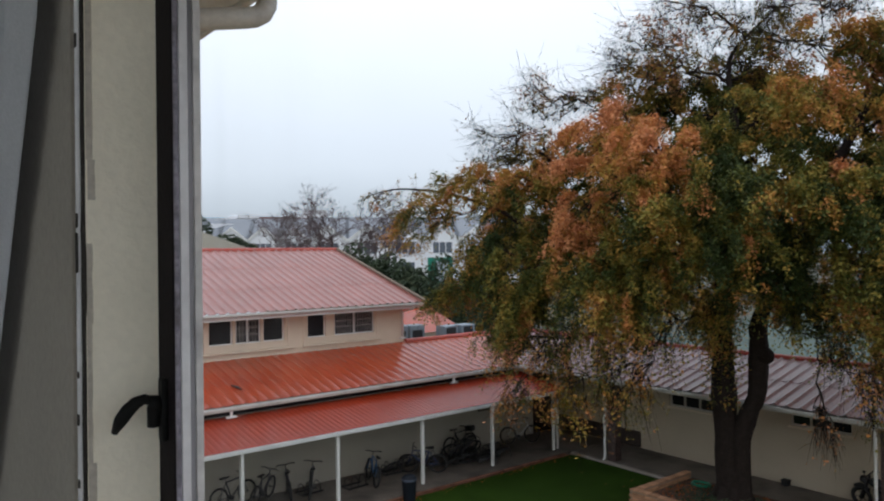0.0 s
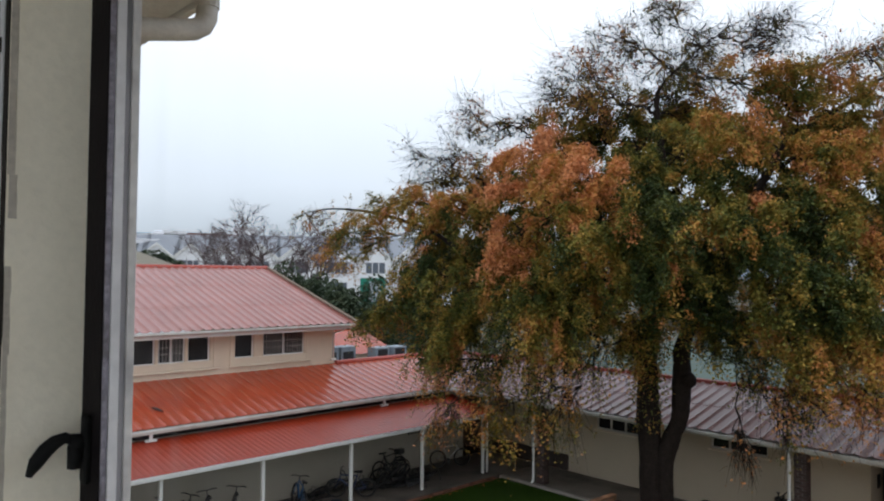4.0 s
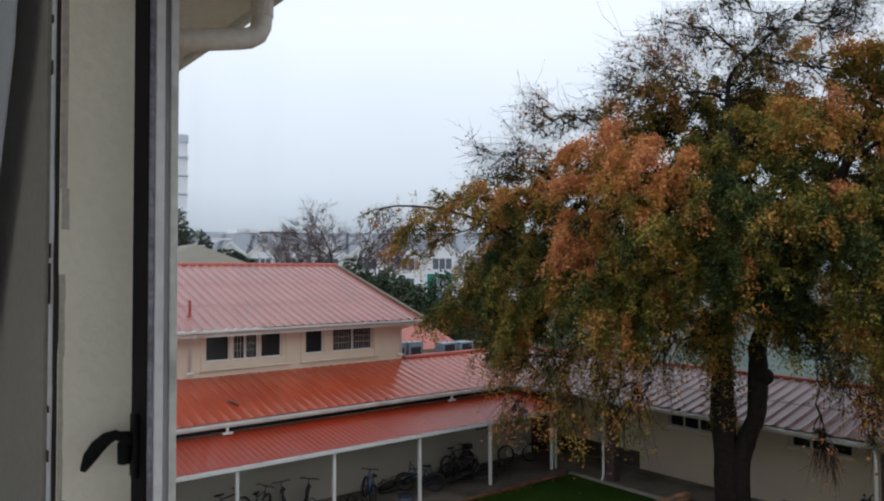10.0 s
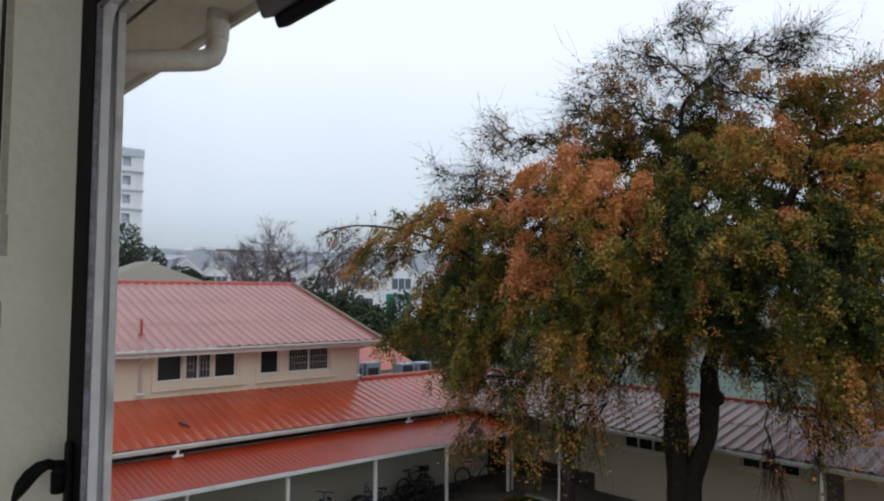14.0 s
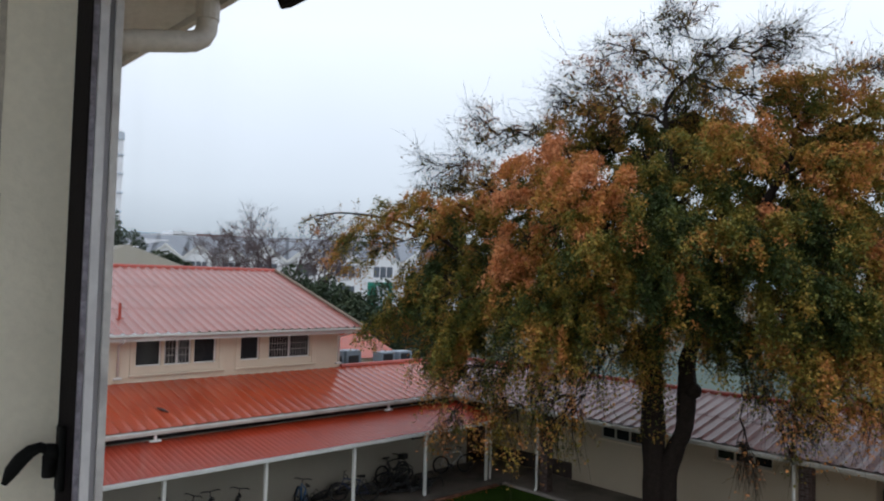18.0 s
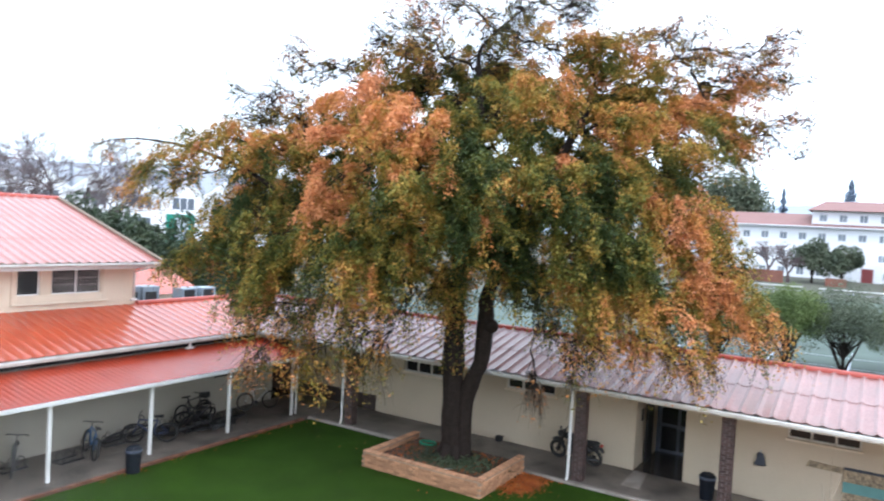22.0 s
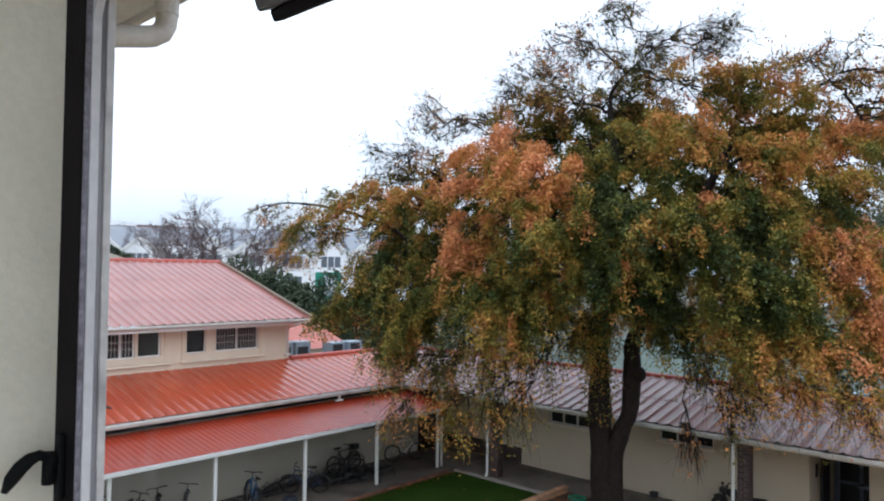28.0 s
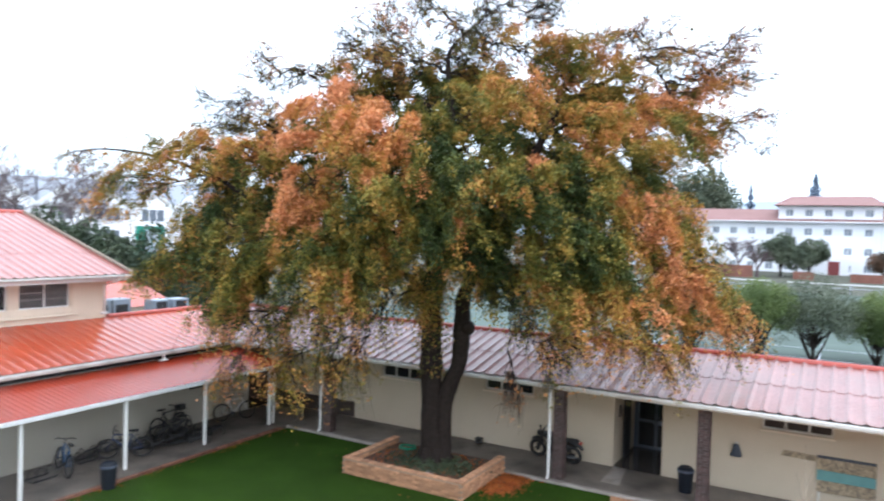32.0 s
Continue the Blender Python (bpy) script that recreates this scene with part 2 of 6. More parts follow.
def box(lo, hi, bevel=0.0, bm=None):
    bm = bm or bmesh.new()
    c = [(a + b) / 2 for a, b in zip(lo, hi)]
    s = [abs(b - a) for a, b in zip(lo, hi)]
    r = bmesh.ops.create_cube(bm, size=1, matrix=Matrix.LocRotScale(c, None, s))
    if bevel:
        es = list({e for v in r["verts"] for e in v.link_edges})
        bmesh.ops.bevel(bm, geom=es, offset=bevel, segments=1, affect="EDGES")
    return bm


def tube(points, radii, sides=8, bm=None, cap=True):
    """A round bar along points."""
    bm = bm or bmesh.new()
    pts = [Vector(p) for p in points]
    if not hasattr(radii, "__len__"):
        radii = [radii] * len(pts)
    radii = [float(r) for r in radii]
    rings, ref = [], None
    for i, p in enumerate(pts):
        d = (pts[min(i + 1, len(pts) - 1)] - pts[max(i - 1, 0)]).normalized()
        if ref is None:
            ref = d.orthogonal().normalized()
        ref = (ref - d * ref.dot(d)).normalized()
        other = d.cross(ref)
        rings.append([bm.verts.new(p + radii[i] * (math.cos(a) * ref + math.sin(a) * other)) for a in [2 * math.pi * k / sides for k in range(sides)]])
    for a, b in zip(rings, rings[1:]):
        for k in range(sides):
            bm.faces.new((a[k], a[(k + 1) % sides], b[(k + 1) % sides], b[k]))
    if cap:
        bm.faces.new(rings[0][::-1])
        bm.faces.new(rings[-1])
    return bm


def prism(outline, lo, hi, axis="x", bm=None):
    """A flat outline pushed along an axis."""
    bm = bm or bmesh.new()
    put = {"x": lambda a, b, c: (c, a, b), "y": lambda a, b, c: (a, c, b), "z": lambda a, b, c: (a, b, c)}[axis]
    one = [bm.verts.new(put(a, b, lo)) for a, b in outline]
    two = [bm.verts.new(put(a, b, hi)) for a, b in outline]
    bm.faces.new(one[::-1])
    bm.faces.new(two)
    n = len(outline)
    for k in range(n):
        bm.faces.new((one[k], one[(k + 1) % n], two[(k + 1) % n], two[k]))
    bmesh.ops.recalc_face_normals(bm, faces=bm.faces)
    return bm


def wall_with_holes(u0, u1, z0, z1, holes, face, thick, axis):
    """A wall with rectangular openings that go right through; axis 'x': it runs along x, its face at y=face; thick is signed."""
    us = sorted({u0, u1, *[h[0] for h in holes], *[h[1] for h in holes]})
    zs = sorted({z0, z1, *[h[2] for h in holes], *[h[3] for h in holes]})
    bm = bmesh.new()
    for a, b in zip(us, us[1:]):
        for c, d in zip(zs, zs[1:]):
            um, zm = (a + b) / 2, (c + d) / 2
            if any(h[0] < um < h[1] and h[2] < zm < h[3] for h in holes):
                continue
            if axis == "x":
                box((a, face, c), (b, face + thick, d), bm=bm)
            else:
                box((face, a, c), (face + thick, b, d), bm=bm)
    bmesh.ops.remove_doubles(bm, verts=bm.verts, dist=1e-5)
    bm.verts.index_update()
    seen = {}
    for f in bm.faces:
        seen.setdefault(tuple(sorted(v.index for v in f.verts)), []).append(f)
    bmesh.ops.delete(bm, geom=[f for fs in seen.values() if len(fs) > 1 for f in fs], context="FACES")
    bmesh.ops.recalc_face_normals(bm, faces=bm.faces)
    return bm


def sheet_mesh(name, width, length, pitch, height, thick=0.012):
    """One corrugated roofing sheet: ribs run up +y, width along +x, from its lower left corner."""
    bm = bmesh.new()
    n = max(6, round(width / pitch * 16))
    rows = []
    for y in (0, length):
        rows.append([bm.verts.new((width * i / n, y, height * (0.5 + 0.5 * math.cos(2 * math.pi * width * i / n / pitch)) ** 4)) for i in range(n + 1)])
    low = [bm.verts.new(v.co - Vector((0, 0, thick))) for v in rows[0]]
    for i in range(n):
        bm.faces.new((rows[0][i], rows[0][i + 1], rows[1][i + 1], rows[1][i]))
        bm.faces.new((low[i], low[i + 1], rows[0][i + 1], rows[0][i]))
    mesh = bpy.data.meshes.new(name)
    bm.to_mesh(mesh)
    bm.free()
    return mesh


def roof_sheets(parent, mat, origin, along, up, total, run_len, rows, pitch, ribs=3, height=0.035):
    """Rows of lapped sheets on a slope. along and up: unit vectors in the slope."""
    along, up, origin = Vector(along), Vector(up), Vector(origin)
    nrm = along.cross(up)
    if nrm.z < 0:
        nrm = -nrm
    width = pitch * ribs
    cols = math.ceil(total / width)
    each = run_len / rows
    lap = 0.12
    mesh = sheet_mesh("roof_sheet", width * 1.0, each + lap, pitch, height)
    mesh.materials.append(mat)
    for r in range(rows):
        for c in range(cols):
            o = origin + along * (c * width) + up * (r * each - (lap if r else 0)) + nrm * (0.014 * r + 0.002 * (c % 2))
            m = Matrix.Translation(o) @ Matrix((along, up, nrm)).transposed().to_4x4()
            link("roof_sheet", mesh, mat, parent, m=m)


# ---- the plan ----
# The window stands in a wall along y, at x = 0.4, on the upper floor. A low wing with a lean-to runs along x at y = 21,
# a classroom wing along y at x = 21; they meet in the corner.
EAVE_Z, RIDGE_Z = 3.05, 3.88
LEFT_EAVE, LEFT_RIDGE = 21.28, 25.21
RIGHT_EAVE, RIGHT_RIDGE = 20.87, 24.77
LEFT_WALL, RIGHT_WALL = 21.44, 23.36

# ---- ground ----
def ground_height(x, y):
    far_right = min(max((x - 62) / 66, 0), 1) * 2.7
    far_left = min(max((y - 45) / 40, 0), 1) * 4.0
    return -0.1 + max(far_right, far_left)


bm = bmesh.new()
xs = [-400, -150, -60, -30, 0, 30, 45, 62, 75, 90, 105, 128, 160, 220, 400, 900]
ys = [-600, -300, -150, -60, -20, 10, 30, 45, 55, 65, 75, 85, 120, 200, 400, 900]
grid = [[bm.verts.new((x, y, ground_height(x, y))) for y in ys] for x in xs]
for i in range(len(xs) - 1):
    for j in range(len(ys) - 1):
        bm.faces.new((grid[i][j], grid[i + 1][j], grid[i + 1][j + 1], grid[i][j + 1]))
tagged(part("ground", bm, M["ground"]), "dull green grass and earth reaching away from the buildings", "ground", kind="structure")
tagged(part("lawn", prism([(2.0, 0.5), (20.75, 5.72), (20.75, 18.3), (2.0, 18.3)], -0.4, -0.06, "z"), M["lawn"]), "wet green lawn in the courtyard", "lawn", kind="structure")
tagged(part("earth_patch", prism([(2.0, -12), (20.75, -12), (20.75, 5.7), (2.0, 0.48)], -0.4, -0.05, "z"), M["sand"]), "bare orange-brown earth beside the lawn", "ground", kind="structure")
tagged(part("pavement", box((0.6, 18.5, -0.3), (23.3, 21.4, 0.0), 0.02), M["slab"]), "wet grey concrete walkway under the lean-to", "pavement", kind="structure")
tagged(part("pavement", box((20.95, -12, -0.3), (23.3, 18.49, 0.0), 0.02), M["slab"]), "wet grey concrete walkway along the classroom wing", "pavement", kind="structure")
for a, b in ((-12, 9.19), (13.51, 18.4)):
    y = a
    while y < b - 0.05:
        e = min(y + 1.2, b)
        tagged(part("kerb", box((20.76, y + 0.004, -0.3), (20.945, e - 0.004, 0.008), 0.012), M["kerb"]), "pale worn concrete kerb along the walkway", "kerb", kind="structure")
        y = e

# ---- classroom wing along y ----
wing = thing("classroom_wing", "cream plastered classroom wing with a faded pink sheet roof", "building")
WIN_R = [(13.9, 15.75, 1.84, 2.34), (9.3, 11.2, 1.93, 2.38), (0.0, 1.9, 1.99, 2.36)]
holes = [*WIN_R, (4.82, 6.40, -0.05, 2.5), (-3.6, -1.7, -0.05, 2.35)]
part("wall", wall_with_holes(-9.0, 21.4, -0.3, 3.0, holes, RIGHT_WALL, 0.25, "y"), M["cream"], wing)
up = Vector((RIGHT_RIDGE - RIGHT_EAVE, 0, RIDGE_Z - EAVE_Z))
roof_sheets(wing, M["wing_roof"], (RIGHT_EAVE, 21.28, EAVE_Z), (0, -1, 0), up.normalized(), 30.5, up.length, 2, 0.40, height=0.055)
part("ridge_cap", tube([(RIGHT_RIDGE, -9.3, RIDGE_Z + 0.02), (RIGHT_RIDGE, 25.2, RIDGE_Z + 0.02)], 0.11, 8), M["ridge"], wing, "red painted ridge capping")
part("back_slope", prism([(RIGHT_RIDGE, RIDGE_Z), (28.7, EAVE_Z), (28.7, EAVE_Z - 0.1), (RIGHT_RIDGE, RIDGE_Z - 0.1)], -9.2, 25.2, "y"), M["wing_roof"], wing)
part("gutter", box((RIGHT_EAVE - 0.13, -9.2, EAVE_Z - 0.145), (RIGHT_EAVE + 0.0, 21.2, EAVE_Z - 0.03), 0.02), M["gutter"], wing, "white painted gutter")
part("soffit", box((RIGHT_EAVE + 0.01, -9.2, EAVE_Z - 0.2), (RIGHT_WALL, 21.3, EAVE_Z - 0.16)), M["offwhite"], wing)
part("back_wall", wall_with_holes(-9, 25, -0.3, 3.1, [(4.85, 6.35, 0.0, 2.6)], 28.2, 0.2, "y"), M["cream"], wing)

# ---- low wing along x ----
low = thing("low_wing", "cream low wing with a wet red sheet roof", "building")
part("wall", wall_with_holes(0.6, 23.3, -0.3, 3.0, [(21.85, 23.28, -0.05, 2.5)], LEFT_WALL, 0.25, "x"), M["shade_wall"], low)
upl = Vector((0, LEFT_RIDGE - LEFT_EAVE, RIDGE_Z - EAVE_Z))
roof_sheets(low, M["wet_roof"], (-0.1, LEFT_EAVE, EAVE_Z), (1, 0, 0), upl.normalized(), 20.9, upl.length, 1, 0.38, height=0.024)
part("gutter", box((0.0, LEFT_EAVE - 0.13, EAVE_Z - 0.16), (RIGHT_EAVE - 0.14, LEFT_EAVE, EAVE_Z - 0.03), 0.02), M["gutter"], low, "white painted gutter")
part("ridge_cap", tube([(17.9, LEFT_RIDGE, RIDGE_Z + 0.02), (RIGHT_RIDGE, LEFT_RIDGE, RIDGE_Z + 0.02)], 0.11, 8), M["ridge"], low, "red painted ridge capping")
for name, a, b in (("valley_sheet", (RIGHT_EAVE, LEFT_EAVE), (RIGHT_EAVE, LEFT_RIDGE)), ("valley_sheet", (RIGHT_EAVE, LEFT_EAVE), (RIGHT_RIDGE, LEFT_EAVE))):
    bm = bmesh.new()
    vs = [bm.verts.new((*a, EAVE_Z + 0.012)), bm.verts.new((RIGHT_RIDGE, LEFT_RIDGE, RIDGE_Z + 0.012)), bm.verts.new((*b, RIDGE_Z + 0.012))]
    bm.faces.new(vs)
    part(name, bm, M["wet_roof"] if b[0] == RIGHT_EAVE else M["wing_roof"], low)

# lean-to over the bicycles
lean = thing("lean_to", "wet red corrugated lean-to roof on white posts", "shelter")
POST_Y, LEAN_Z = 19.03, 2.31
ul = Vector((0, LEFT_WALL - 18.88, 2.69 - LEAN_Z))
roof_sheets(lean, M["lean_roof"], (0.6, 18.88, LEAN_Z), (1, 0, 0), ul.normalized(), 20.2, ul.length, 1, 0.19, ribs=6, height=0.010)
part("fascia", box((0.6, 18.86, LEAN_Z - 0.14), (20.9, 18.9, LEAN_Z - 0.015), 0.008), M["white"], lean, "white painted fascia board")
# Black strip painted in for the shadow gap under the low roof's gutter.
part("flashing", box((0.6, LEFT_WALL - 0.035, 2.72), (20.8, LEFT_WALL - 0.003, 3.0)), M["crevice"], low, "black strip for the shadow between the two roofs")
for x in (1.6, 4.75, 7.93, 10.98, 14.2, 17.34, 20.52):
    part("post", box((x - 0.05, POST_Y - 0.05, 0), (x + 0.05, POST_Y + 0.05, LEAN_Z - 0.02), 0.01), M["white"], lean)

# ---- upper hall ----
hall = thing("upper_hall", "pale plastered upper storey with a faded red sheet roof", "building")
WIN_U = [(9.24, 10.17, 4.42, 5.36), (10.27, 11.26, 4.42, 5.36), (11.36, 12.22, 4.42, 5.36), (13.1, 14.02, 4.42, 5.36), (14.42, 16.32, 4.42, 5.36)]
part("wall", wall_with_holes(-3.0, 17.82, 3.6, 5.5, WIN_U, LEFT_RIDGE, 0.25, "x"), M["pale"], hall)
part("end_wall", prism([(25.46, 3.0), (39, 3.0), (39, 5.5), (32.1, 7.75), (25.46, 5.5)], 17.57, 17.82, "x"), M["pale"], hall)
uh = Vector((0, 32.1 - 24.61, 7.92 - 5.61))
roof_sheets(hall, M["dull_roof"], (18.49, 24.61, 5.61), (-1, 0, 0), uh.normalized(), 21, uh.length, 3, 0.38, height=0.06)
part("back_slope", prism([(32.1, 7.92), (39.6, 5.6), (39.6, 5.5), (32.1, 7.8)], -3, 18.49, "x"), M["dull_roof"], hall)
part("gutter", box((-3, 24.49, 5.49), (18.45, 24.61, 5.58), 0.02), M["gutter"], hall, "white painted gutter")
part("fascia", box((-3, 24.63, 5.35), (18.5, 24.67, 5.58)), M["white"], hall, "white fascia board")
part("soffit", box((-3, 24.68, 5.4), (18.45, 25.2, 5.44)), M["offwhite"], hall)
part("ridge_cap", tube([(-3, 32.1, 7.95), (18.5, 32.1, 7.95)], 0.12, 8), M["ridge"], hall, "red painted ridge capping")
part("verge_board", prism([(24.5, 5.6), (32.1, 7.98), (32.1, 7.8), (24.5, 5.42)], 18.5, 18.56, "x"), M["verge"], hall, "grey-tan verge board")
part("verge_strip", prism([(24.5, 5.70), (32.1, 8.05), (32.1, 8.0), (24.5, 5.64)], 18.40, 18.57, "x"), M["verge"], hall, "grey-tan verge flashing")
# Black panel stands for the unlit room behind the hall windows.
part("unlit_room_panel", box((-2, 26.6, 3.7), (17.4, 26.7, 5.4)), M["dark"], hall)

# ---- planter and tree ----
plant = thing("planter", "low square planter wall of brown brick round the tree", "planter")
brick_mesh = bpy.data.meshes.new("brick")
bm = box((-0.108, -0.05, -0.034), (0.108, 0.05, 0.034), 0.006)
bm.to_mesh(brick_mesh)
bm.free()
brick_mesh.materials.append(M["brick"])


def brick_run(parent, mesh, a, b, z0, courses, inset=0.0):
    """Courses of bricks along a straight line from a to b, in stretcher bond."""
    a, b = Vector(a), Vector(b)
    length, yaw = (b - a).length, math.atan2(b.y - a.y, b.x - a.x)
    for c in range(courses):
        off = 0.113 if c % 2 else 0.0
        n = int((length - off) / 0.226)
        for k in range(n):
            p = a + (b - a).normalized() * (off + 0.113 + 0.226 * k)
            m = Matrix.Translation((p.x + random.uniform(-0.003, 0.003), p.y + random.uniform(-0.003, 0.003), z0 + 0.038 + 0.078 * c)) @ Matrix.Rotation(yaw, 4, "Z")
            link("brick", mesh, None, parent, m=m)


for lo, hi in (((17.93, 9.23, -0.1), (18.17, 13.47, 0.40)), ((18.18, 9.23, -0.1), (20.9, 9.47, 0.40)), ((18.18, 13.23, -0.1), (20.8, 13.47, 0.40))):
    part("mortar_core", box(lo, hi), M["mortar"], plant)
brick_run(plant, brick_mesh, (17.95, 9.2), (17.95, 13.5), -0.1, 6)
brick_run(plant, brick_mesh, (17.95, 9.25), (20.95, 9.25), -0.1, 6)
brick_run(plant, brick_mesh, (18.2, 13.26), (20.85, 13.26), -0.1, 6)
for a, b in (((18.05, 9.2), (18.05, 13.5)), ((18.17, 9.35), (20.95, 9.35)), ((18.17, 13.35), (20.85, 13.35))):
    va, vb = Vector(a), Vector(b)
    n = int((vb - va).length / 0.11)
    for k in range(n):
        p = va + (vb - va) * ((k + 0.5) / n)
        turn = 0 if abs(vb.x - va.x) < 0.01 else math.pi / 2
        link("coping_brick", brick_mesh, None, plant, m=Matrix.Translation((p.x, p.y, 0.405 + random.uniform(-0.003, 0.003))) @ Matrix.Rotation(turn, 4, "Z"))
part("soil", box((18.2, 9.5, -0.1), (20.84, 13.2, 0.25)), M["soil"], plant)

# ---- foliage ----
def leaf_material(name, colors, scale=0.4, contrast=(0.32, 0.68), outward=None, mixed=0.2):
    m = bpy.data.materials.new(name)
    m.use_nodes = True
    n, l = m.node_tree.nodes, m.node_tree.links
    p = n["Principled BSDF"]
    p.inputs["Roughness"].default_value, p.inputs["Specular IOR Level"].default_value = 0.6, 0.25
    geo = n.new("ShaderNodeNewGeometry")
    tex = n.new("ShaderNodeTexNoise")
    tex.inputs["Scale"].default_value, tex.inputs["Detail"].default_value = scale, 4
    l.new(geo.outputs["Position"], tex.inputs["Vector"])
    add = n.new("ShaderNodeMath")
    add.operation = "MULTIPLY_ADD"
    add.inputs[1].default_value, add.inputs[2].default_value = mixed, 0.1 - mixed / 2
    l.new(geo.outputs["Random Per Island"], add.inputs[0])
    plus = n.new("ShaderNodeMath")
    l.new(add.outputs[0], plus.inputs[0])
    l.new(tex.outputs["Fac"], plus.inputs[1])
    value = plus.outputs[0]
    if outward:
        attr = n.new("ShaderNodeAttribute")
        attr.attribute_name = "autumn"
        more = n.new("ShaderNodeMath")
        more.operation = "MULTIPLY_ADD"
        more.inputs[1].default_value = outward
        l.new(attr.outputs["Fac"], more.inputs[0])
        l.new(value, more.inputs[2])
        value = more.outputs[0]
    rng = n.new("ShaderNodeMapRange")
    rng.inputs["From Min"].default_value, rng.inputs["From Max"].default_value = contrast[0] + 0.11, contrast[1] + 0.11
    l.new(value, rng.inputs["Value"])
    cr = n.new("ShaderNodeValToRGB")
    els = cr.color_ramp.elements
    els[0].color, els[1].color = (*colors[0], 1), (*colors[-1], 1)
    for k, c in enumerate(colors[1:-1]):
        els.new((k + 1) / (len(colors) - 1)).color = (*c, 1)
    l.new(rng.outputs[0], cr.inputs[0])
    l.new(cr.outputs[0], p.inputs["Base Color"])
    tr = n.new("ShaderNodeBsdfTranslucent")
    l.new(cr.outputs[0], tr.inputs["Color"])
    mix = n.new("ShaderNodeMixShader")
    mix.inputs[0].default_value = 0.17
    l.new(p.outputs[0], mix.inputs[1])
    l.new(tr.outputs[0], mix.inputs[2])
    l.new(mix.outputs[0], n["Material Output"].inputs["Surface"])
    return m


M["autumn"] = leaf_material("autumn_leaves", [(0.04, 0.062, 0.017), (0.098, 0.115, 0.025), (0.23, 0.195, 0.036), (0.44, 0.265, 0.055), (0.6, 0.25, 0.075), (0.66, 0.29, 0.13)], 0.8, (0.45, 1.15), outward=0.6, mixed=0.16)
M["green_leaf"] = leaf_material("evergreen_leaves", [(0.032, 0.05, 0.03), (0.05, 0.075, 0.04), (0.085, 0.105, 0.058)], 0.5)
M["olive_leaf"] = leaf_material("olive_green_leaves", [(0.075, 0.11, 0.035), (0.125, 0.175, 0.055), (0.18, 0.22, 0.08)], 0.4)
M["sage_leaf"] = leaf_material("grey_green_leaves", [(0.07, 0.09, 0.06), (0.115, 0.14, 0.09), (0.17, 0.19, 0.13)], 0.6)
# Conifer needles blued and paled in colour to stand for haze.
M["haze_leaf"] = leaf_material("hazed_blue_conifer_needles", [(0.16, 0.21, 0.28), (0.22, 0.28, 0.36), (0.27, 0.33, 0.42)], 0.4)
M["rust_leaf"] = leaf_material("rust_brown_leaves", [(0.08, 0.06, 0.04), (0.14, 0.09, 0.06), (0.2, 0.11, 0.07)], 0.4)
M["twig"] = material("purple_brown_twigs", (0.13, 0.095, 0.095), 0.9, vary=0.3, scale=2)


def leaves_mesh(name, centres, size, mat, rng, autumn=None):
    """Many small pointed leaves, each a folded diamond of four triangles joined into one mesh."""
    n = len(centres)
    nrm = rng.normal(size=(n, 3)) * 0.75
    nrm[:, 2] += 0.8
    nrm /= np.linalg.norm(nrm, axis=1, keepdims=True)
    a = rng.normal(size=(n, 3))
    a[:, 2] -= 0.5
    a -= nrm * (a * nrm).sum(1, keepdims=True)
    a /= np.linalg.norm(a, axis=1, keepdims=True)
    b = np.cross(nrm, a)
    s = size * rng.uniform(0.6, 1.35, (n, 1))
    co = np.stack([centres - a * s * 0.5, centres + b * s * 0.34 + nrm * s * 0.1, centres + a * s * 0.55, centres - b * s * 0.34 + nrm * s * 0.1], 1).reshape(-1, 3)
    mesh = bpy.data.meshes.new(name)
    mesh.vertices.add(4 * n)
    mesh.vertices.foreach_set("co", co.ravel())
    mesh.loops.add(6 * n)
    base = np.arange(n)[:, None] * 4
    idx = np.concatenate([base + [0, 1, 2], base + [0, 2, 3]], 1).ravel()
    mesh.loops.foreach_set("vertex_index", idx)
    mesh.polygons.add(2 * n)
    mesh.polygons.foreach_set("loop_start", np.arange(2 * n) * 3)
    mesh.polygons.foreach_set("loop_total", np.full(2 * n, 3))
    if autumn is not None:
        at = mesh.attributes.new("autumn", "FLOAT", "POINT")
        at.data.foreach_set("value", np.repeat(autumn, 4))
    mesh.update()
    mesh.validate()
    mesh.materials.append(mat)
    return mesh


def bezier(p0, p1, p2, n):
    t = np.linspace(0, 1, n)[:, None]
    return (1 - t) ** 2 * np.array(p0) + 2 * t * (1 - t) * np.array(p1) + t**2 * np.array(p2)


# ---- the big tree in the courtyard ----
TREE = np.array([19.72, 11.2, 0.2])
AWAY, ACROSS = np.array([0.869, 0.494, 0]), np.array([0.494, -0.869, 0])


def tree_place(u, d, z):
    """u to the right across the view, d away, z up."""
    return TREE + u * ACROSS + d * AWAY + np.array([0, 0, z - 0.2])


rng = np.random.default_rng(7)
tree = thing("courtyard_tree", "large spreading tree with orange and green autumn leaves", "tree", at=tuple(TREE))
